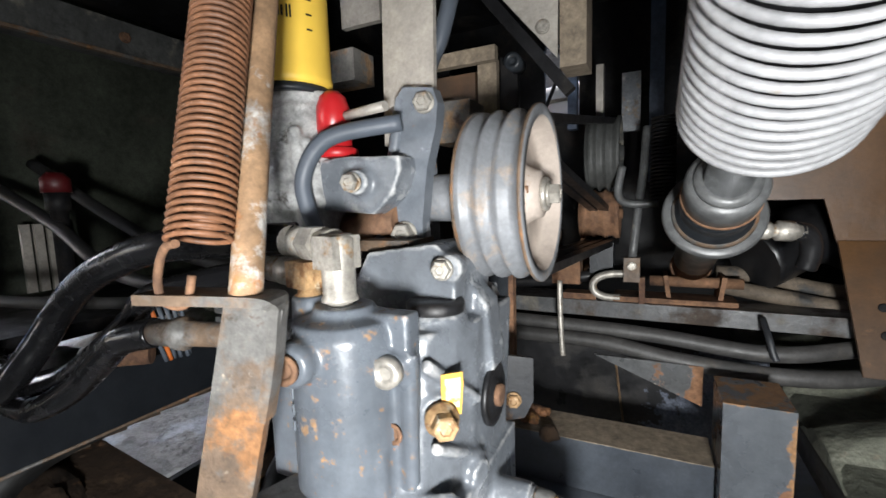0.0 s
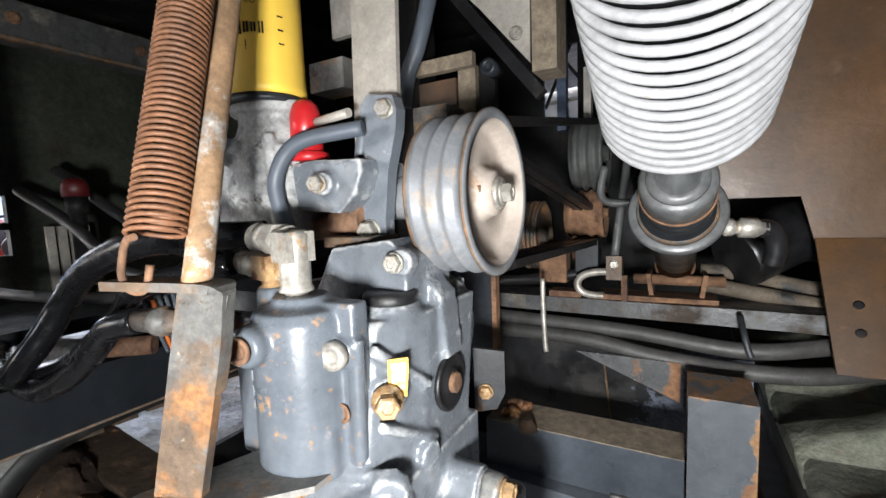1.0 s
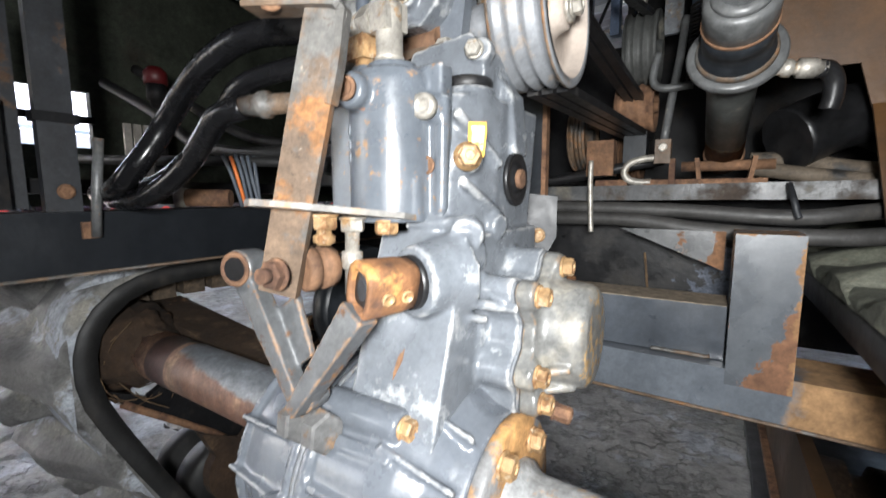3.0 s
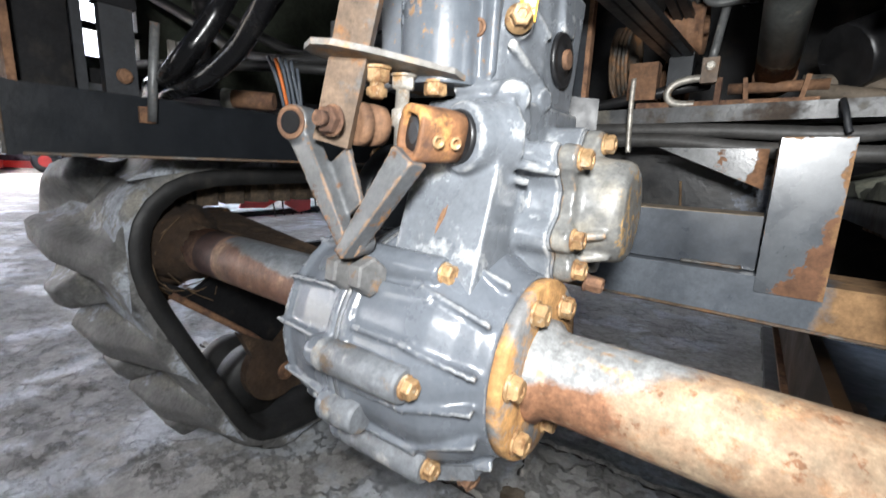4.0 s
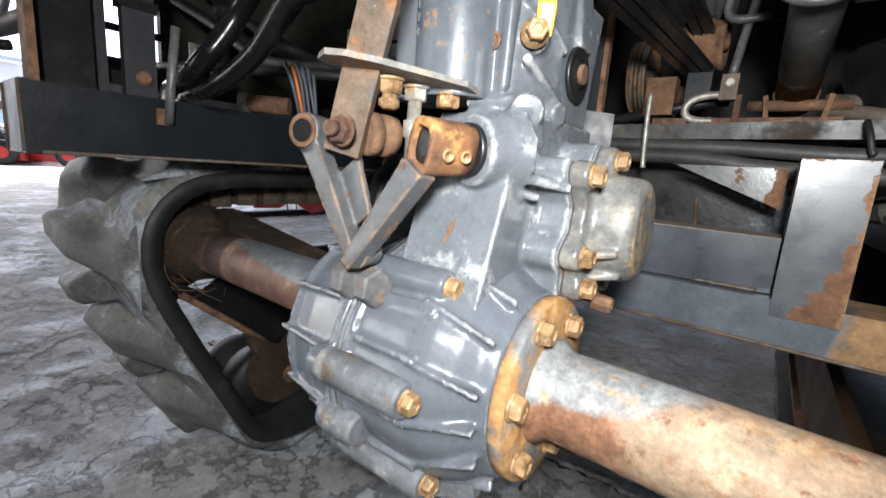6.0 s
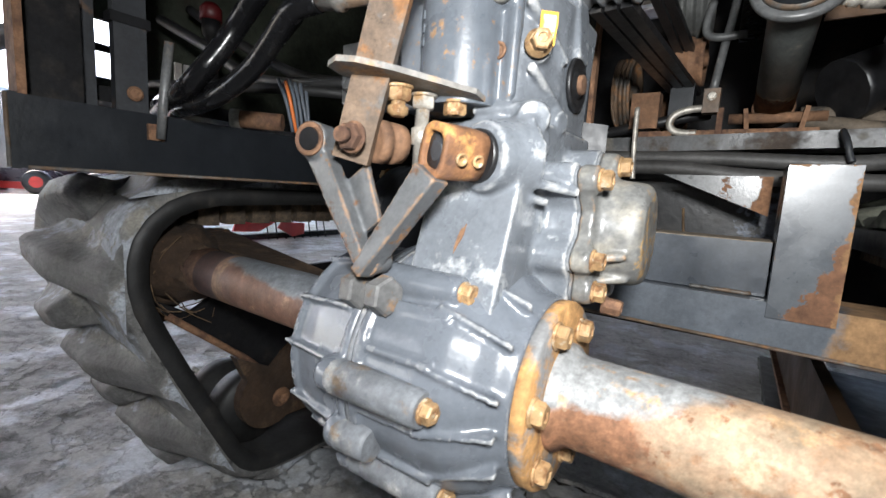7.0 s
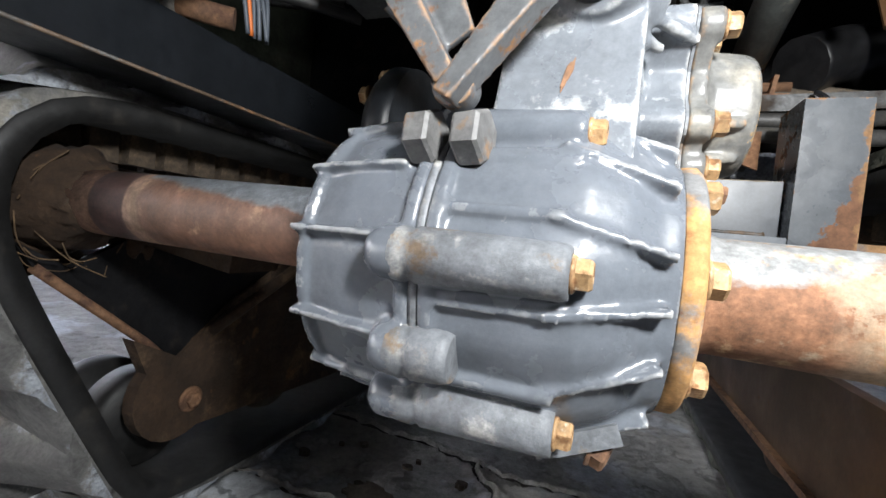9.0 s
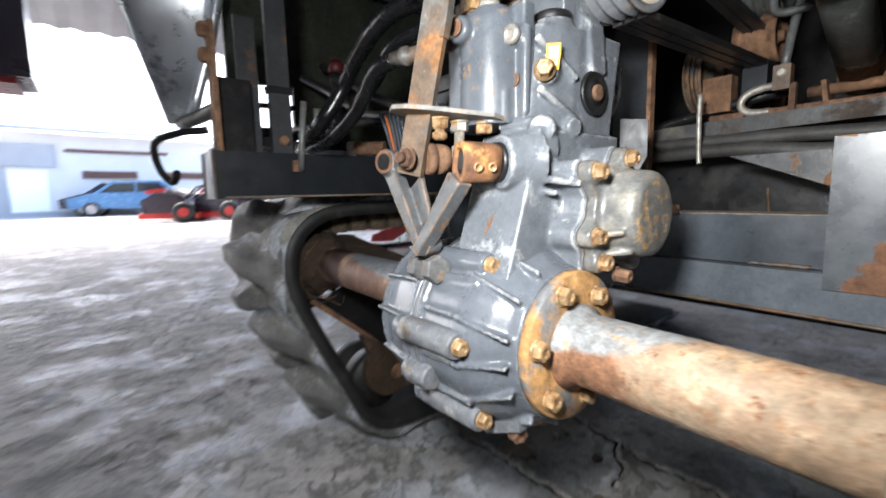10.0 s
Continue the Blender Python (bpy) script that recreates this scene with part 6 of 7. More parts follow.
def crawler(x_in, x_out, label, mud):
    tr = thing("crawler_track", ((x_in + x_out) / 2, 0.5, 0), label, "track", "crawler tracks")
    fr = loop_frames(0.012)
    bm = B()
    rows = []
    sgn = 1 if x_out > x_in else -1
    w = abs(x_out - x_in)
    for p, t, n in fr:
        n = -n if (p - Vector((0, 0.5, 0.33))).dot(n) < 0 else n
        prof = [(0, -0.030), (0, -0.004), (0.006, 0.0), (w - 0.006, 0.0), (w, -0.004), (w, -0.030)]
        rows.append([bm.verts.new((x_in + sgn * u, 0, 0)) for u, v in prof])
        for vert, (u, v) in zip(rows[-1], prof):
            vert.co = Vector((x_in + sgn * u, p.y, p.z)) + n * v
    for a, b in zip(rows, rows[1:]):
        for k in range(6):
            f = bm.faces.new((a[k], a[(k + 1) % 6], b[(k + 1) % 6], b[k]))
            f.smooth = True
    bm.faces.new(rows[0])
    bm.faces.new(rows[-1][::-1])
    part("belt", bm, belt_rubber, tr, "dark smooth rubber belt edge")
    # muddy outer skin of the belt
    bm = B()
    rows = []
    for p, t, n in fr:
        n = -n if (p - Vector((0, 0.5, 0.33))).dot(n) < 0 else n
        prof = [(0.004, -0.010), (0.003, 0.008), (0.012, 0.015), (w - 0.012, 0.015), (w - 0.003, 0.008), (w - 0.004, -0.010)]
        rows.append([bm.verts.new(Vector((x_in + sgn * u, p.y, p.z)) + n * (v + 0.003 * noise.noise((u * 30, p.y * 30, p.z * 30)))) for u, v in prof])
    for a, b in zip(rows, rows[1:]):
        for k in range(5):
            f = bm.faces.new((a[k], a[k + 1], b[k + 1], b[k]))
            f.smooth = True
    part("tread_skin", bm, mud, tr, "mud-caked outer skin of the belt")
    # lugs: broad flat-topped paddles, each over two thirds of the width, staggered
    meshes = {}
    PROF = ((-0.078, -0.004), (-0.062, 0.003), (-0.048, 0.014), (-0.038, 0.034), (-0.029, 0.048), (-0.020, 0.0515), (0.010, 0.0515), (0.019, 0.046), (0.029, 0.018), (0.042, 0.004), (0.058, -0.004))
    for half in (0, 1):
        bm = B()
        u0, u1 = (0.001, w * 0.64) if half == 0 else (w * 0.36, w - 0.001)
        grid = []
        for i in range(15):
            f = i / 14 if half == 0 else 1 - i / 14
            u = u0 + (u1 - u0) * i / 14
            rise = min(1.15, 0.30 + 1.6 * f) if f < 0.93 else 1.15 - 5.0 * (f - 0.93)
            skew = 0.040 * (f - 0.4)
            row = []
            for q, h in PROF:
                jit = 0.0035 * noise.noise((u * 22, q * 40, half * 7.0)) + 0.0012 * noise.noise((u * 90, q * 120, half * 3.0))
                row.append(bm.verts.new((sgn * u, q * (1.0 - 0.12 * f) + skew + jit, h * (rise if h > 0 else 1.0) + jit + 0.006)))
            grid.append(row)
        for a, b in zip(grid, grid[1:]):
            for k in range(len(PROF) - 1):
                f = bm.faces.new((a[k], a[k + 1], b[k + 1], b[k]))
                f.smooth = True
        bm.faces.new(grid[0])
        bm.faces.new(grid[-1][::-1])
        bmesh.ops.recalc_face_normals(bm, faces=bm.faces)
        me = bpy.data.meshes.new("lug")
        bm.to_mesh(me)
        bm.free()
        me.materials.append(mud)
        meshes[half] = me
    for half in (0, 1):
        for p, t, n in loop_frames(0.172, 0.146 if half == 0 else 0.06):
            n = -n if (p - Vector((0, 0.5, 0.33))).dot(n) < 0 else n
            ob = new("lug", meshes[half])
            xx = Vector((1, 0, 0))
            yy = n.cross(xx)
            ob.parent = tr
            ob.matrix_parent_inverse = Matrix.Translation(-Vector(tr.location))
            ob.matrix_basis = Matrix.Translation((x_in, p.y, p.z)) @ Matrix((xx, yy, n)).transposed().to_4x4()
    # inner guide teeth
    gm_ = B()
    box(gm_, Matrix.Identity(4), 0.052, 0.034, 0.042, 0.011, 3)
    for v in gm_.verts:
        v.co += Vector((noise.noise(v.co * 70), noise.noise(v.co * 70 + Vector((5, 0, 0))), noise.noise(v.co * 70 + Vector((9, 0, 0))))) * 0.005
    me = bpy.data.meshes.new("guide_tooth")
    gm_.to_mesh(me)
    gm_.free()
    me.materials.append(mud_tooth)
    for p, t, n in loop_frames(0.054, 0.01):
        n = -n if (p - Vector((0, 0.5, 0.33))).dot(n) < 0 else n
        if p.y < 0.9 and p.z > 0.58 and p.y > 0.0:
            for u in (0.30, 0.62, 0.86):
                ob = new("guide_tooth", me)
                ob.parent = tr
                ob.matrix_parent_inverse = Matrix.Translation(-Vector(tr.location))
                xx = Vector((1, 0, 0))
                ob.matrix_basis = Matrix.Translation(Vector((x_in + sgn * u * w, p.y, p.z)) - n * 0.050) @ Matrix((xx, n.cross(xx), n)).transposed().to_4x4()
    return tr


crawler(-0.62, -1.0, "muddy black rubber crawler track with heavy lugs", mud_rubber)
crawler(0.235, 0.615, "mud-covered rubber crawler track", mud_green)
sprk = thing("drive_sprocket", (-0.8, 0.0, 0.464), "muddy rusty drive sprocket inside the track", "sprocket")
bm = lathe(B(), [(-0.02, 0.05), (-0.02, 0.10), (0.02, 0.10), (0.02, 0.05)], along((-0.80, 0.0, 0.464), (1, 0, 0)), 30)
for k in range(9):
    a = 2 * math.pi * k / 9
    part("tooth", box(B(), along((-0.80, 0.106 * math.cos(a), 0.464 + 0.106 * math.sin(a)), (1, 0, 0), (0, math.cos(a), math.sin(a))), 0.028, 0.025, 0.036, 0.004), mud_rust, sprk)
part("wheel", bm, mud_rust, sprk)
part("hub", lathe(B(), [(-0.15, 0.06), (0.12, 0.062), (0.14, 0.05)], along((-0.80, 0, 0.466), (1, 0, 0)), 30, shape=lambda th, a: 1 + 0.1 * noise.noise((3 * math.cos(th), 3 * math.sin(th), a * 20))), mud_rust, sprk, "mud-caked hub")

tf = thing("track_frame", (-0.66, 0.3, 0.15), "dark rusty track frame with roller bracket", "track frame")
bm = prism(B(), [(-0.055, 0.432), (-0.035, 0.402), (0.10, 0.290), (0.145, 0.245), (0.17, 0.285), (0.30, 0.36), (0.9, 0.40), (0.9, 0.46), (0.10, 0.455), (0.0, 0.40)], 0.012, Matrix.Translation((-0.645, 0, 0)) @ YZ, 0.002)
part("side_plate", bm, black_paint, tf)
part("edge", pipe(B(), [(-0.634, -0.035, 0.402), (-0.634, 0.10, 0.290), (-0.634, 0.145, 0.245)], 0.006, 8, 0), rust_metal, tf, "rusty lower edge")
arc = [(0.150 + 0.068 * math.cos(radians(a)), 0.203 + 0.068 * math.sin(radians(a))) for a in range(140, 301, 16)]
bm = prism(B(), [(0.075, 0.300)] + arc + [(0.55, 0.125), (0.90, 0.135), (0.90, 0.40), (0.36, 0.40), (0.235, 0.335), (0.145, 0.262)], 0.022, Matrix.Translation((-0.648, 0, 0)) @ YZ, 0.005)
part("roller_bracket", bm, mud_rust, tf, "brown rusty roller bracket")
part("washer", lathe(B(), [(0, 0.020), (0.003, 0.0195), (0.004, 0.016)], along((-0.6262, 0.170, 0.190), (1, 0, 0)), 24), rust_metal, tf)
part("bolt", hexbolt(B(), (-0.623, 0.170, 0.190), (1, 0, 0), 0.020, 0.010), rust_metal, tf)
part("strut", pipe(B(), [(-0.63, 0.20, 0.29), (-0.55, 0.30, 0.40)], 0.010, 10, 0), mud_rust, tf)
for y in (0.15, 0.42, 0.72):
    bm = lathe(B(), [(-0.07, 0.02), (-0.07, 0.070), (-0.055, 0.076), (-0.02, 0.076), (-0.012, 0.055), (0.012, 0.055), (0.02, 0.076), (0.055, 0.076), (0.07, 0.070), (0.07, 0.02)], along((-0.76, y, 0.150), (1, 0, 0)), 40)
    part("roller", bm, mud_rust if y > 0.2 else belt_rubber, tf, "worn steel track roller")
tf = thing("track_frame", (0.26, 0.6, 0.15), "brown rusty track frame side plate", "track frame")
part("side_plate", box(B(), Matrix.Translation((0.262, 0.86, 0.258)), 0.02, 1.30, 0.17, 0.003), rust_brown, tf)
part("brace", box(B(), along((0.262, 0.14, 0.355), (0, 0.75, -0.6), (1, 0, 0)), 0.05, 0.02, 0.30, 0.003), black_paint, tf)
part("pivot", lathe(B(), [(0, 0.022), (0.012, 0.022), (0.014, 0.012), (0.022, 0.012)], along((0.252, 0.30, 0.205), (-1, 0, 0)), 24), rust_metal, tf)
part("edge", box(B(), Matrix.Translation((0.254, 0.86, 0.176)), 0.03, 1.30, 0.012, 0.003), rust_metal, tf)
for y in (0.15, 0.42, 0.72):
    part("roller", lathe(B(), [(-0.07, 0.02), (-0.07, 0.070), (-0.055, 0.076), (-0.02, 0.076), (-0.012, 0.055), (0.012, 0.055), (0.02, 0.076), (0.055, 0.076), (0.07, 0.070), (0.07, 0.02)], along((0.375, y, 0.150), (1, 0, 0)), 32), mud_rust, tf, "worn steel track roller")

# ---- machine body, closing the bay ----
def wall(name, x, y, z, sx, sy, sz, mat, label):
    return tagged(part(name, box(B(), Matrix.Translation((x, y, z)), sx, sy, sz), mat), label, "panel", kind="structure")


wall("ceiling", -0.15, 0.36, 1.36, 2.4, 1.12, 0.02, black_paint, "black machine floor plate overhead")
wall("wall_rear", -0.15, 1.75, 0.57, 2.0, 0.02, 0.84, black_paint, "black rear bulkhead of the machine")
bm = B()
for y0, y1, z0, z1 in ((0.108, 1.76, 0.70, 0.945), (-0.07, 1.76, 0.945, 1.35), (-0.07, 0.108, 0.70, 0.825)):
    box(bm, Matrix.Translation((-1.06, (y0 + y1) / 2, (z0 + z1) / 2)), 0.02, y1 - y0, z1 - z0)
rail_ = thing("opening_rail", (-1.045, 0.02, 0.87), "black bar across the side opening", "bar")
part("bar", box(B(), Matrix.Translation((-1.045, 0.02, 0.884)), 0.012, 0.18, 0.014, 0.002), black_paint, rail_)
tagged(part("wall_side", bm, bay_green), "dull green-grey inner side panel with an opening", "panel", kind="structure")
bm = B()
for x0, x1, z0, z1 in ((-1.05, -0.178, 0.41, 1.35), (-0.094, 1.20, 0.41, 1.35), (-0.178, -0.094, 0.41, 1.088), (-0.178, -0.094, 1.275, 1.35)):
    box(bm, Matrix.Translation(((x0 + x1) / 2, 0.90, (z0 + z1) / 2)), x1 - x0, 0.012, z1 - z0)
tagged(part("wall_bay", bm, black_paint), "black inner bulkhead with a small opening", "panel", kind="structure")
brace = thing("cross_brace", (-0.136, 0.91, 1.09), "thin dark crossed brace bars over the opening", "brace")
for a, b, mat in (((-0.18, 0.915, 1.13), (-0.115, 0.915, 1.28), black_paint), ((-0.16, 0.922, 1.28), (-0.09, 0.922, 1.19), black_paint), ((-0.18, 0.93, 1.145), (-0.09, 0.93, 1.150), zinc_plate)):
    part("bar", pipe(B(), [a, b], 0.0045, 8, 0), mat, brace)
# unseen sheet, added to keep daylight off the ground below the drive
wall("shade_pan", -0.19, 1.12, 0.40, 0.80, 1.14, 0.012, black_paint, "black pan added to shade the ground under the drive")
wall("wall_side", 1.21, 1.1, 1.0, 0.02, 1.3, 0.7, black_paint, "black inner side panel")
slab("skid_plate", 0.03, 0.52, 0.575, 0.40, 0.006, 0.19, wet_glint_panel, "black shiny inner panel with bluish glints painted in", "panel")
streak = thing("hanging_stalk", (0.025, 0.514, 0.50), "dry tan plant stalk hanging on the inner panel", "straw")
part("stalk", pipe(B(), [(0.021, 0.5145, 0.622), (0.025, 0.5135, 0.590), (0.029, 0.5135, 0.555), (0.034, 0.514, 0.515)], 0.0021, 7, 4), mud_straw, streak)
bay = thing("bay_rib", (-1.0, 0.3, 0.72), "pale grey ribbed grille plates in the bay", "grille")
for k in range(4):
    part("rib", box(B(), Matrix.Translation((-0.99, 0.150 + 0.020 * k, 0.815)), 0.008, 0.014, 0.13, 0.002), zinc_plate, bay)
slab("lower_rail", -0.80, 0.3, 0.735, 0.3, 0.9, 0.02, black_paint, "black lower rail plate", "rail")

# ---- yard ----
yard = thing("shed_building", (-27, -4, 0), "white walled shed with louvred windows and pale roof", "building")
BM = Matrix.Translation((-26.5, -1.2, 0)) @ pose(0, 0, 0, 0, 0, 6)
part("wall", box(B(), BM @ Matrix.Translation((-0.15, 2.5, 1.9)), 0.3, 26, 3.8), white_wall, yard)
part("roof", prism(B(), [(-6.5, 7.6), (0.9, 3.95), (0.9, 3.80), (-6.5, 7.45)], 28, BM @ Matrix.Translation((0, 16, 0)) @ pose(0, 0, 0, 90, 0, 0)), white_roof, yard)
part("fascia", box(B(), BM @ Matrix.Translation((0.85, 2.5, 3.82)), 0.12, 27, 0.16), grey_wall, yard)
part("plinth", box(B(), BM @ Matrix.Translation((0.05, 2.5, 0.12)), 0.14, 26, 0.24), grey_wall, yard)
for y0, y1, z0, z1 in ((-0.1, 4.0, 2.95, 3.10), (0.45, 2.6, 1.75, 2.10), (3.7, 6.5, 1.75, 2.10)):
    win = part("window", box(B(), BM @ Matrix.Translation((0.03, (y0 + y1) / 2, (z0 + z1) / 2)), 0.10, y1 - y0, z1 - z0), louvre, yard, "brown louvred window strip")
    for k in range(4):
        part("slat", box(B(), BM @ Matrix.Translation((0.10, (y0 + y1) / 2, z0 + (k + 0.5) * (z1 - z0) / 4)), 0.05, y1 - y0, 0.03), louvre, win)
# no real opening: the daylight in the gateway is the slab's white colour
gate = part("gateway", box(B(), BM @ Matrix.Translation((0.02, -1.45, 1.10)), 0.08, 1.3, 2.0), white_roof, yard, "white slab painted as the bright open gateway")
part("jamb", box(B(), BM @ Matrix.Translation((0.05, -2.5, 1.12)), 0.10, 0.75, 2.2), grey_wall, yard)
part("lintel", box(B(), BM @ Matrix.Translation((0.08, -1.65, 2.75)), 0.12, 2.4, 1.0), grey_wall, yard, "grey shutter box over the gate")


def car(name, x, y, turn, mat, label):
    c = thing(name, (x, y, 0), label, "car", "parked cars")
    m = Matrix.Translation((x, y, 0)) @ pose(0, 0, 0, 0, 0, turn)
    m2 = m @ Matrix.Translation((0, 0.85, 0)) @ pose(0, 0, 0, 90, 0, 0)
    part("body", prism(B(), [(-2.05, 0.35), (-2.1, 0.75), (-1.3, 0.98), (1.9, 1.0), (2.05, 0.7), (2.0, 0.32)], 1.7, m2, 0.08, 3), mat, c)
    cab = part("cabin", prism(B(), [(-1.25, 0.97), (-0.55, 1.47), (1.25, 1.5), (1.9, 1.0)], 1.5, m @ Matrix.Translation((0, 0.75, 0)) @ pose(0, 0, 0, 90, 0, 0), 0.06, 3), mat, c)
    for s in (-1, 1):
        part("window", prism(B(), [(-0.95, 1.03), (-0.48, 1.38), (0.25, 1.40), (0.25, 1.03)], 0.02, m @ Matrix.Translation((0, 0.765 * s + 0.01, 0)) @ pose(0, 0, 0, 90, 0, 0)), dark_glass, cab)
        part("window", prism(B(), [(0.33, 1.03), (0.33, 1.40), (1.15, 1.41), (1.55, 1.05)], 0.02, m @ Matrix.Translation((0, 0.765 * s + 0.01, 0)) @ pose(0, 0, 0, 90, 0, 0)), dark_glass, cab)
        for wx in (-1.3, 1.25):
            wh = part("wheel", lathe(B(), [(-0.1, 0.2), (-0.1, 0.31), (0.1, 0.31), (0.1, 0.2)], m @ along((wx, 0.78 * s, 0.31), (0, 1, 0)), 24), rubber, c)
            part("rim", lathe(B(), [(-0.105, 0.19), (0.105, 0.19)], m @ along((wx, 0.78 * s, 0.31), (0, 1, 0)), 16), zinc_plate, wh)
        part("headlight", box(B(), m @ Matrix.Translation((-2.02, 0.6 * s, 0.72)), 0.12, 0.3, 0.14, 0.03), zinc_plate, c)
    return c


car("parked_car", -23.6, 0.9, 78, car_blue, "light blue hatchback parked by the shed")
car("parked_car", -25.4, 0.5, 85, car_dark, "dark maroon car parked by the shed")


def implement(x, y, turn, hood, label):
    t = thing("farm_implement", (x, y, 0), label, "farm machine", "row of farm machines")
    m = Matrix.Translation((x, y, 0)) @ pose(0, 0, 0, 0, 0, turn) @ Matrix.Scale(1.35, 4)
    part("skid", box(B(), m @ Matrix.Translation((0, 0, 0.14)), 1.1, 0.55, 0.12, 0.03), red_paint, t, "red base skid")
    part("engine", prism(B(), [(-0.45, 0.2), (-0.5, 0.45), (-0.2, 0.62), (0.25, 0.58), (0.42, 0.3), (0.4, 0.2)], 0.42, m @ Matrix.Translation((0, 0.21, 0)) @ pose(0, 0, 0, 90, 0, 0), 0.03), car_dark, t)
    part("hood", box(B(), m @ Matrix.Translation((-0.22, 0, 0.66)) @ pose(0, 0, 0, 0, -8, 0), 0.34, 0.30, 0.07, 0.02), hood, t)
    part("cover", box(B(), m @ Matrix.Translation((0.22, 0, 0.64)) @ pose(0, 0, 0, 0, 16, 0), 0.36, 0.34, 0.035, 0.01), zinc_plate, t)
    for k in (-1, 1):
        part("handle", pipe(B(), [m @ Vector(p) for p in ((0.3, 0.16 * k, 0.5), (0.62, 0.2 * k, 0.74), (0.85, 0.24 * k, 0.78))], 0.018, 8, 4), black_paint, t)
        wh = part("wheel", lathe(B(), [(-0.07, 0.1), (-0.07, 0.19), (-0.05, 0.21), (0.05, 0.21), (0.07, 0.19), (0.07, 0.1)], m @ along((0.28, 0.33 * k, 0.21), (0, 1, 0)), 18), rubber, t)
        part("rim", lathe(B(), [(-0.072, 0.1), (0.072, 0.1)], m @ along((0.28, 0.33 * k, 0.21), (0, 1, 0)), 12), red_paint, wh)
    return t


for k in range(30):
    implement(-14.6 - 1.1 * (k % 3) + 0.4 * R3.random(), 1.15 + 0.42 * k + 0.2 * R3.random(), 20 + 60 * R3.random(), (red_paint, car_dark, black_paint)[k % 3], "red and black walking farm machine in a row")
harrow = thing("red_harrow", (-4.0, 2.2, 0.0), "bright red tined farm harrow with pale frame tubes", "farm machine")
for y, z, sx, turn in ((1.86, 0.325, 0.26, 18), (2.22, 0.165, 0.42, -12), (2.66, 0.10, 0.30, 10)):
    part("wing", prism(B(), [(-sx / 2, 0.07), (sx / 2, 0.10), (sx * 0.55, -0.02), (0.02, -0.07), (-sx * 0.6, 0.0)], 0.02, Matrix.Translation((-4.0, y, z)) @ pose(0, 0, 0, 90, turn, 90), 0.004), red_paint, harrow, "bright red sheet wing")
for z in (0.27, 0.235):
    part("frame_tube", pipe(B(), [(-4.1, 1.6, z + 0.02), (-4.12, 3.6, z - 0.02)], 0.020, 10, 0), zinc_plate, harrow, "pale steel frame tube")
for k in range(8):
    part("tine", pipe(B(), [(-4.08, 2.4 + 0.11 * k, 0.26), (-4.06, 2.4 + 0.11 * k, 0.13), (-4.0, 2.38 + 0.11 * k, 0.0)], 0.007, 6, 3), black_paint, harrow)
part("skid", box(B(), Matrix.Translation((-4.15, 2.5, 0.03)), 0.10, 2.0, 0.06, 0.01), black_paint, harrow)
shed = thing("canopy_roof", (-8, 0, 5), "grey corrugated canopy roof on steel posts", "roof")
bm = B()
rowa, rowb = [], []
for k in range(260):
    y = -14 + 0.12 * k
    z = 4.5 + 0.03 * math.sin(k * math.pi / 2)
    rowa.append(bm.verts.new((-13.0, y, z)))
    rowb.append(bm.verts.new((7.0, y, z + 1.4)))
for k in range(259):
    bm.faces.new((rowa[k], rowa[k + 1], rowb[k + 1], rowb[k]))
part("sheet", bm, canopy_sheet, shed)
for y in (-13, 9, 16.5):
    for x in (-12.8, 6.8):
        part("post", box(B(), Matrix.Translation((x, y, 2.25 if x < 0 else 2.9)), 0.2, 0.2, 4.5 if x < 0 else 5.8), grey_wall, shed)
for y in (-9, -4, 1, 6, 11):
    part("purlin", box(B(), along((-3.0, y, 5.12), (1, 0, 0.07)), 0.10, 0.14, 20), grey_wall, shed)

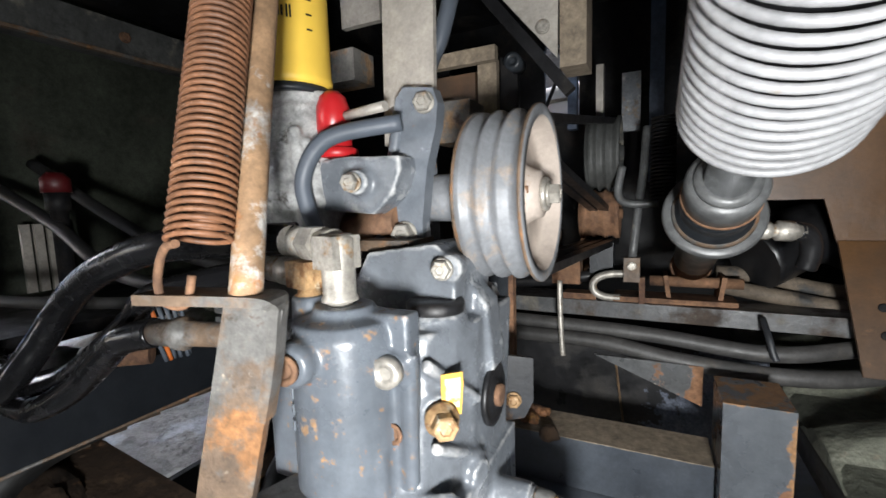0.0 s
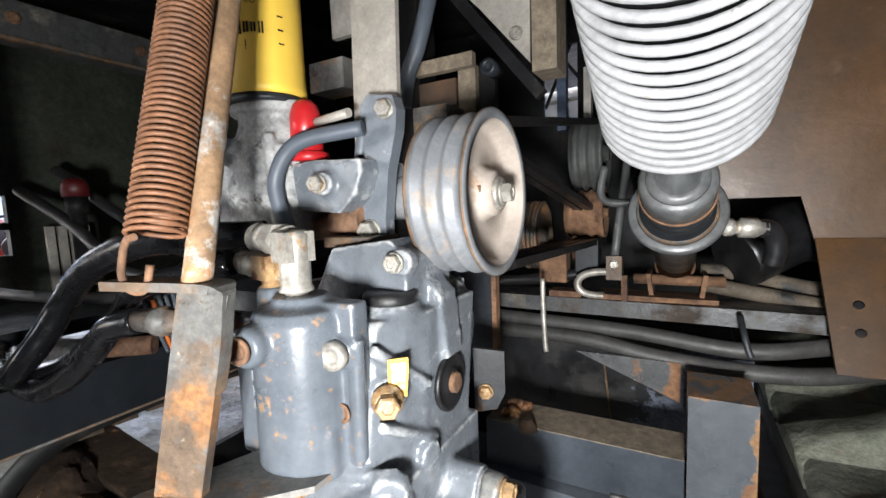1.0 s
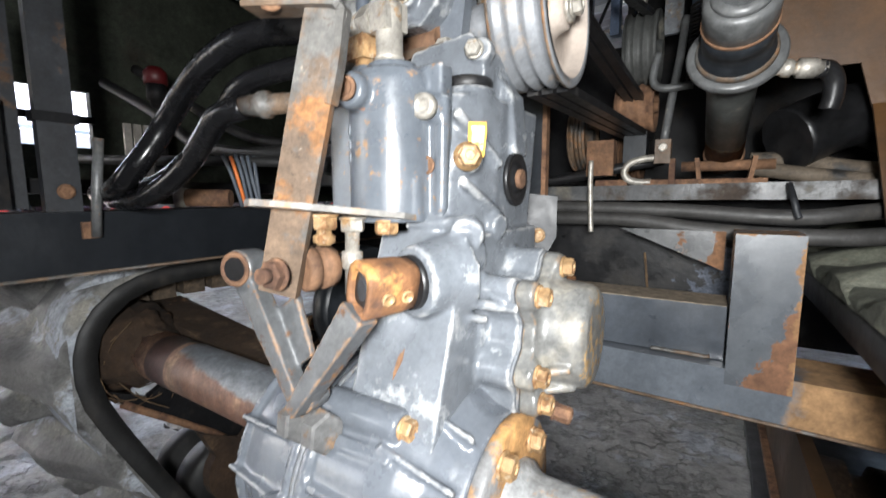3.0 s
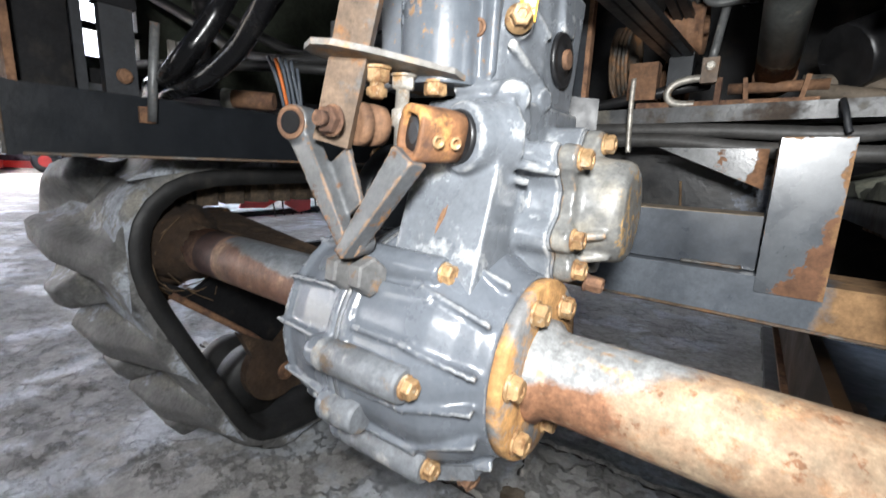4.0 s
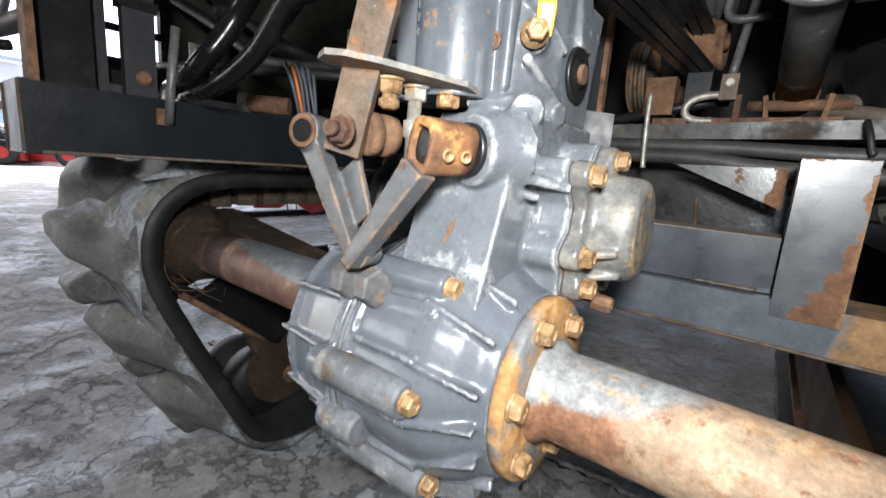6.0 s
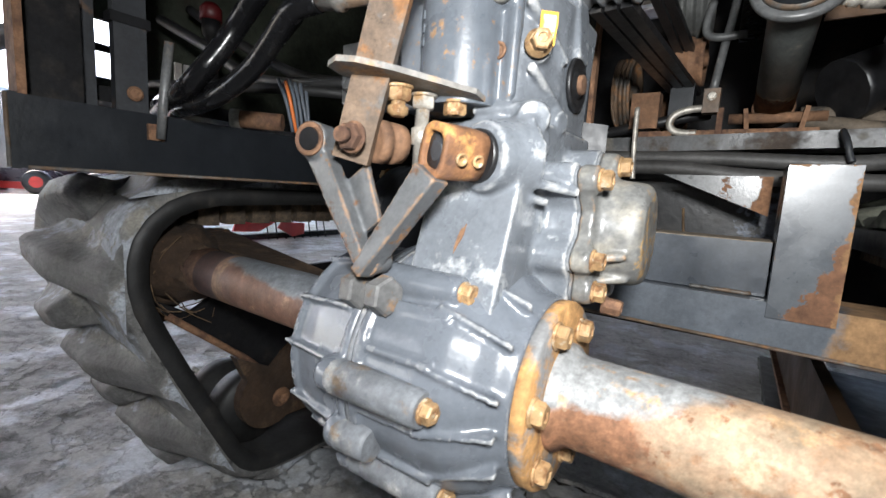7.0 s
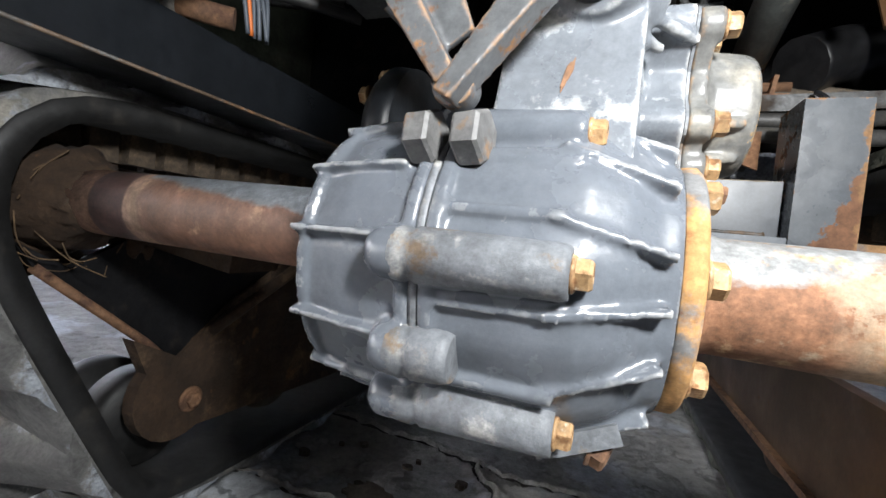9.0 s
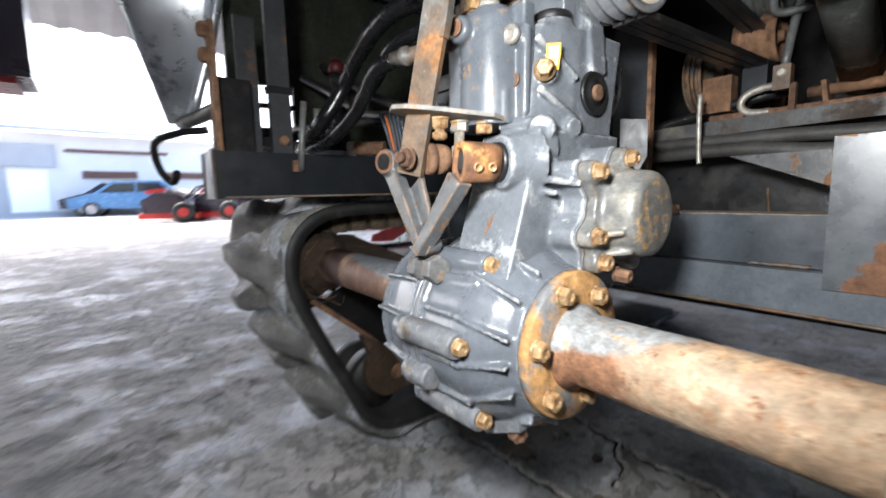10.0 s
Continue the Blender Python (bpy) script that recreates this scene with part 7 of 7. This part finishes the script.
# unseen walls added behind and beside the machine's place, to cut ambient light
tagged(part("added_wall", box(B(), Matrix.Translation((2.0, -5.5, 2.9)), 11.0, 0.15, 5.8), grey_wall), "plain grey added wall", "wall", kind="structure")
tagged(part("added_wall", box(B(), Matrix.Translation((7.4, 3.0, 2.9)), 0.15, 17.0, 5.8), grey_wall), "plain grey added wall", "wall", kind="structure")

# added backdrop for the small opening in the inner bulkhead
tagged(part("added_wall", box(B(), Matrix.Translation((-2.0, 17.2, 2.9)), 22.0, 0.15, 5.8), grey_wall), "plain grey added wall", "wall", kind="structure")

# front attachments beside the machine
feed = thing("feeder_chute", (-0.92, -0.2, 0.8), "curved galvanised steel chute at the machine's front", "chute")
bm = B()
prev = None
for k in range(13):
    a = radians(-70 + 140 * k / 12)
    top_p = Vector((-0.84 - 0.08 * math.cos(a), -0.23 + 0.27 * math.sin(a), 1.65))
    low_p = Vector((-0.93 - 0.02 * math.cos(a), -0.205 + 0.028 * math.sin(a), 0.80))
    cur = (bm.verts.new(top_p), bm.verts.new(low_p))
    if prev:
        f = bm.faces.new((prev[0], cur[0], cur[1], prev[1]))
        f.smooth = True
    prev = cur
ob = part("shell", bm, galv, feed)
ob.modifiers.new("thick", "SOLIDIFY").thickness = 0.006
part("rib", pipe(B(), [(-0.90, -0.19, 0.80), (-0.84, -0.13, 1.05), (-0.76, -0.04, 1.6)], 0.012, 10, 4), galv, feed)
part("stay", pipe(B(), [(-0.60, -0.16, 0.815), (-0.75, -0.18, 0.80), (-0.93, -0.205, 0.80)], 0.014, 10, 4), black_paint, feed, "black stay bar")
hood = thing("machine_hood", (-1.33, -0.66, 0.9), "dark hood with a red lower edge", "hood")
part("shell", box(B(), Matrix.Translation((-1.33, -0.66, 1.24)), 0.20, 0.38, 0.62, 0.05, 4), car_dark, hood)
part("trim", box(B(), Matrix.Translation((-1.33, -0.66, 0.926)), 0.16, 0.32, 0.02, 0.008), red, hood, "red lower trim")
part("leg", box(B(), Matrix.Translation((-1.36, -0.82, 0.46)), 0.05, 0.05, 0.93, 0.005), car_dark, hood)
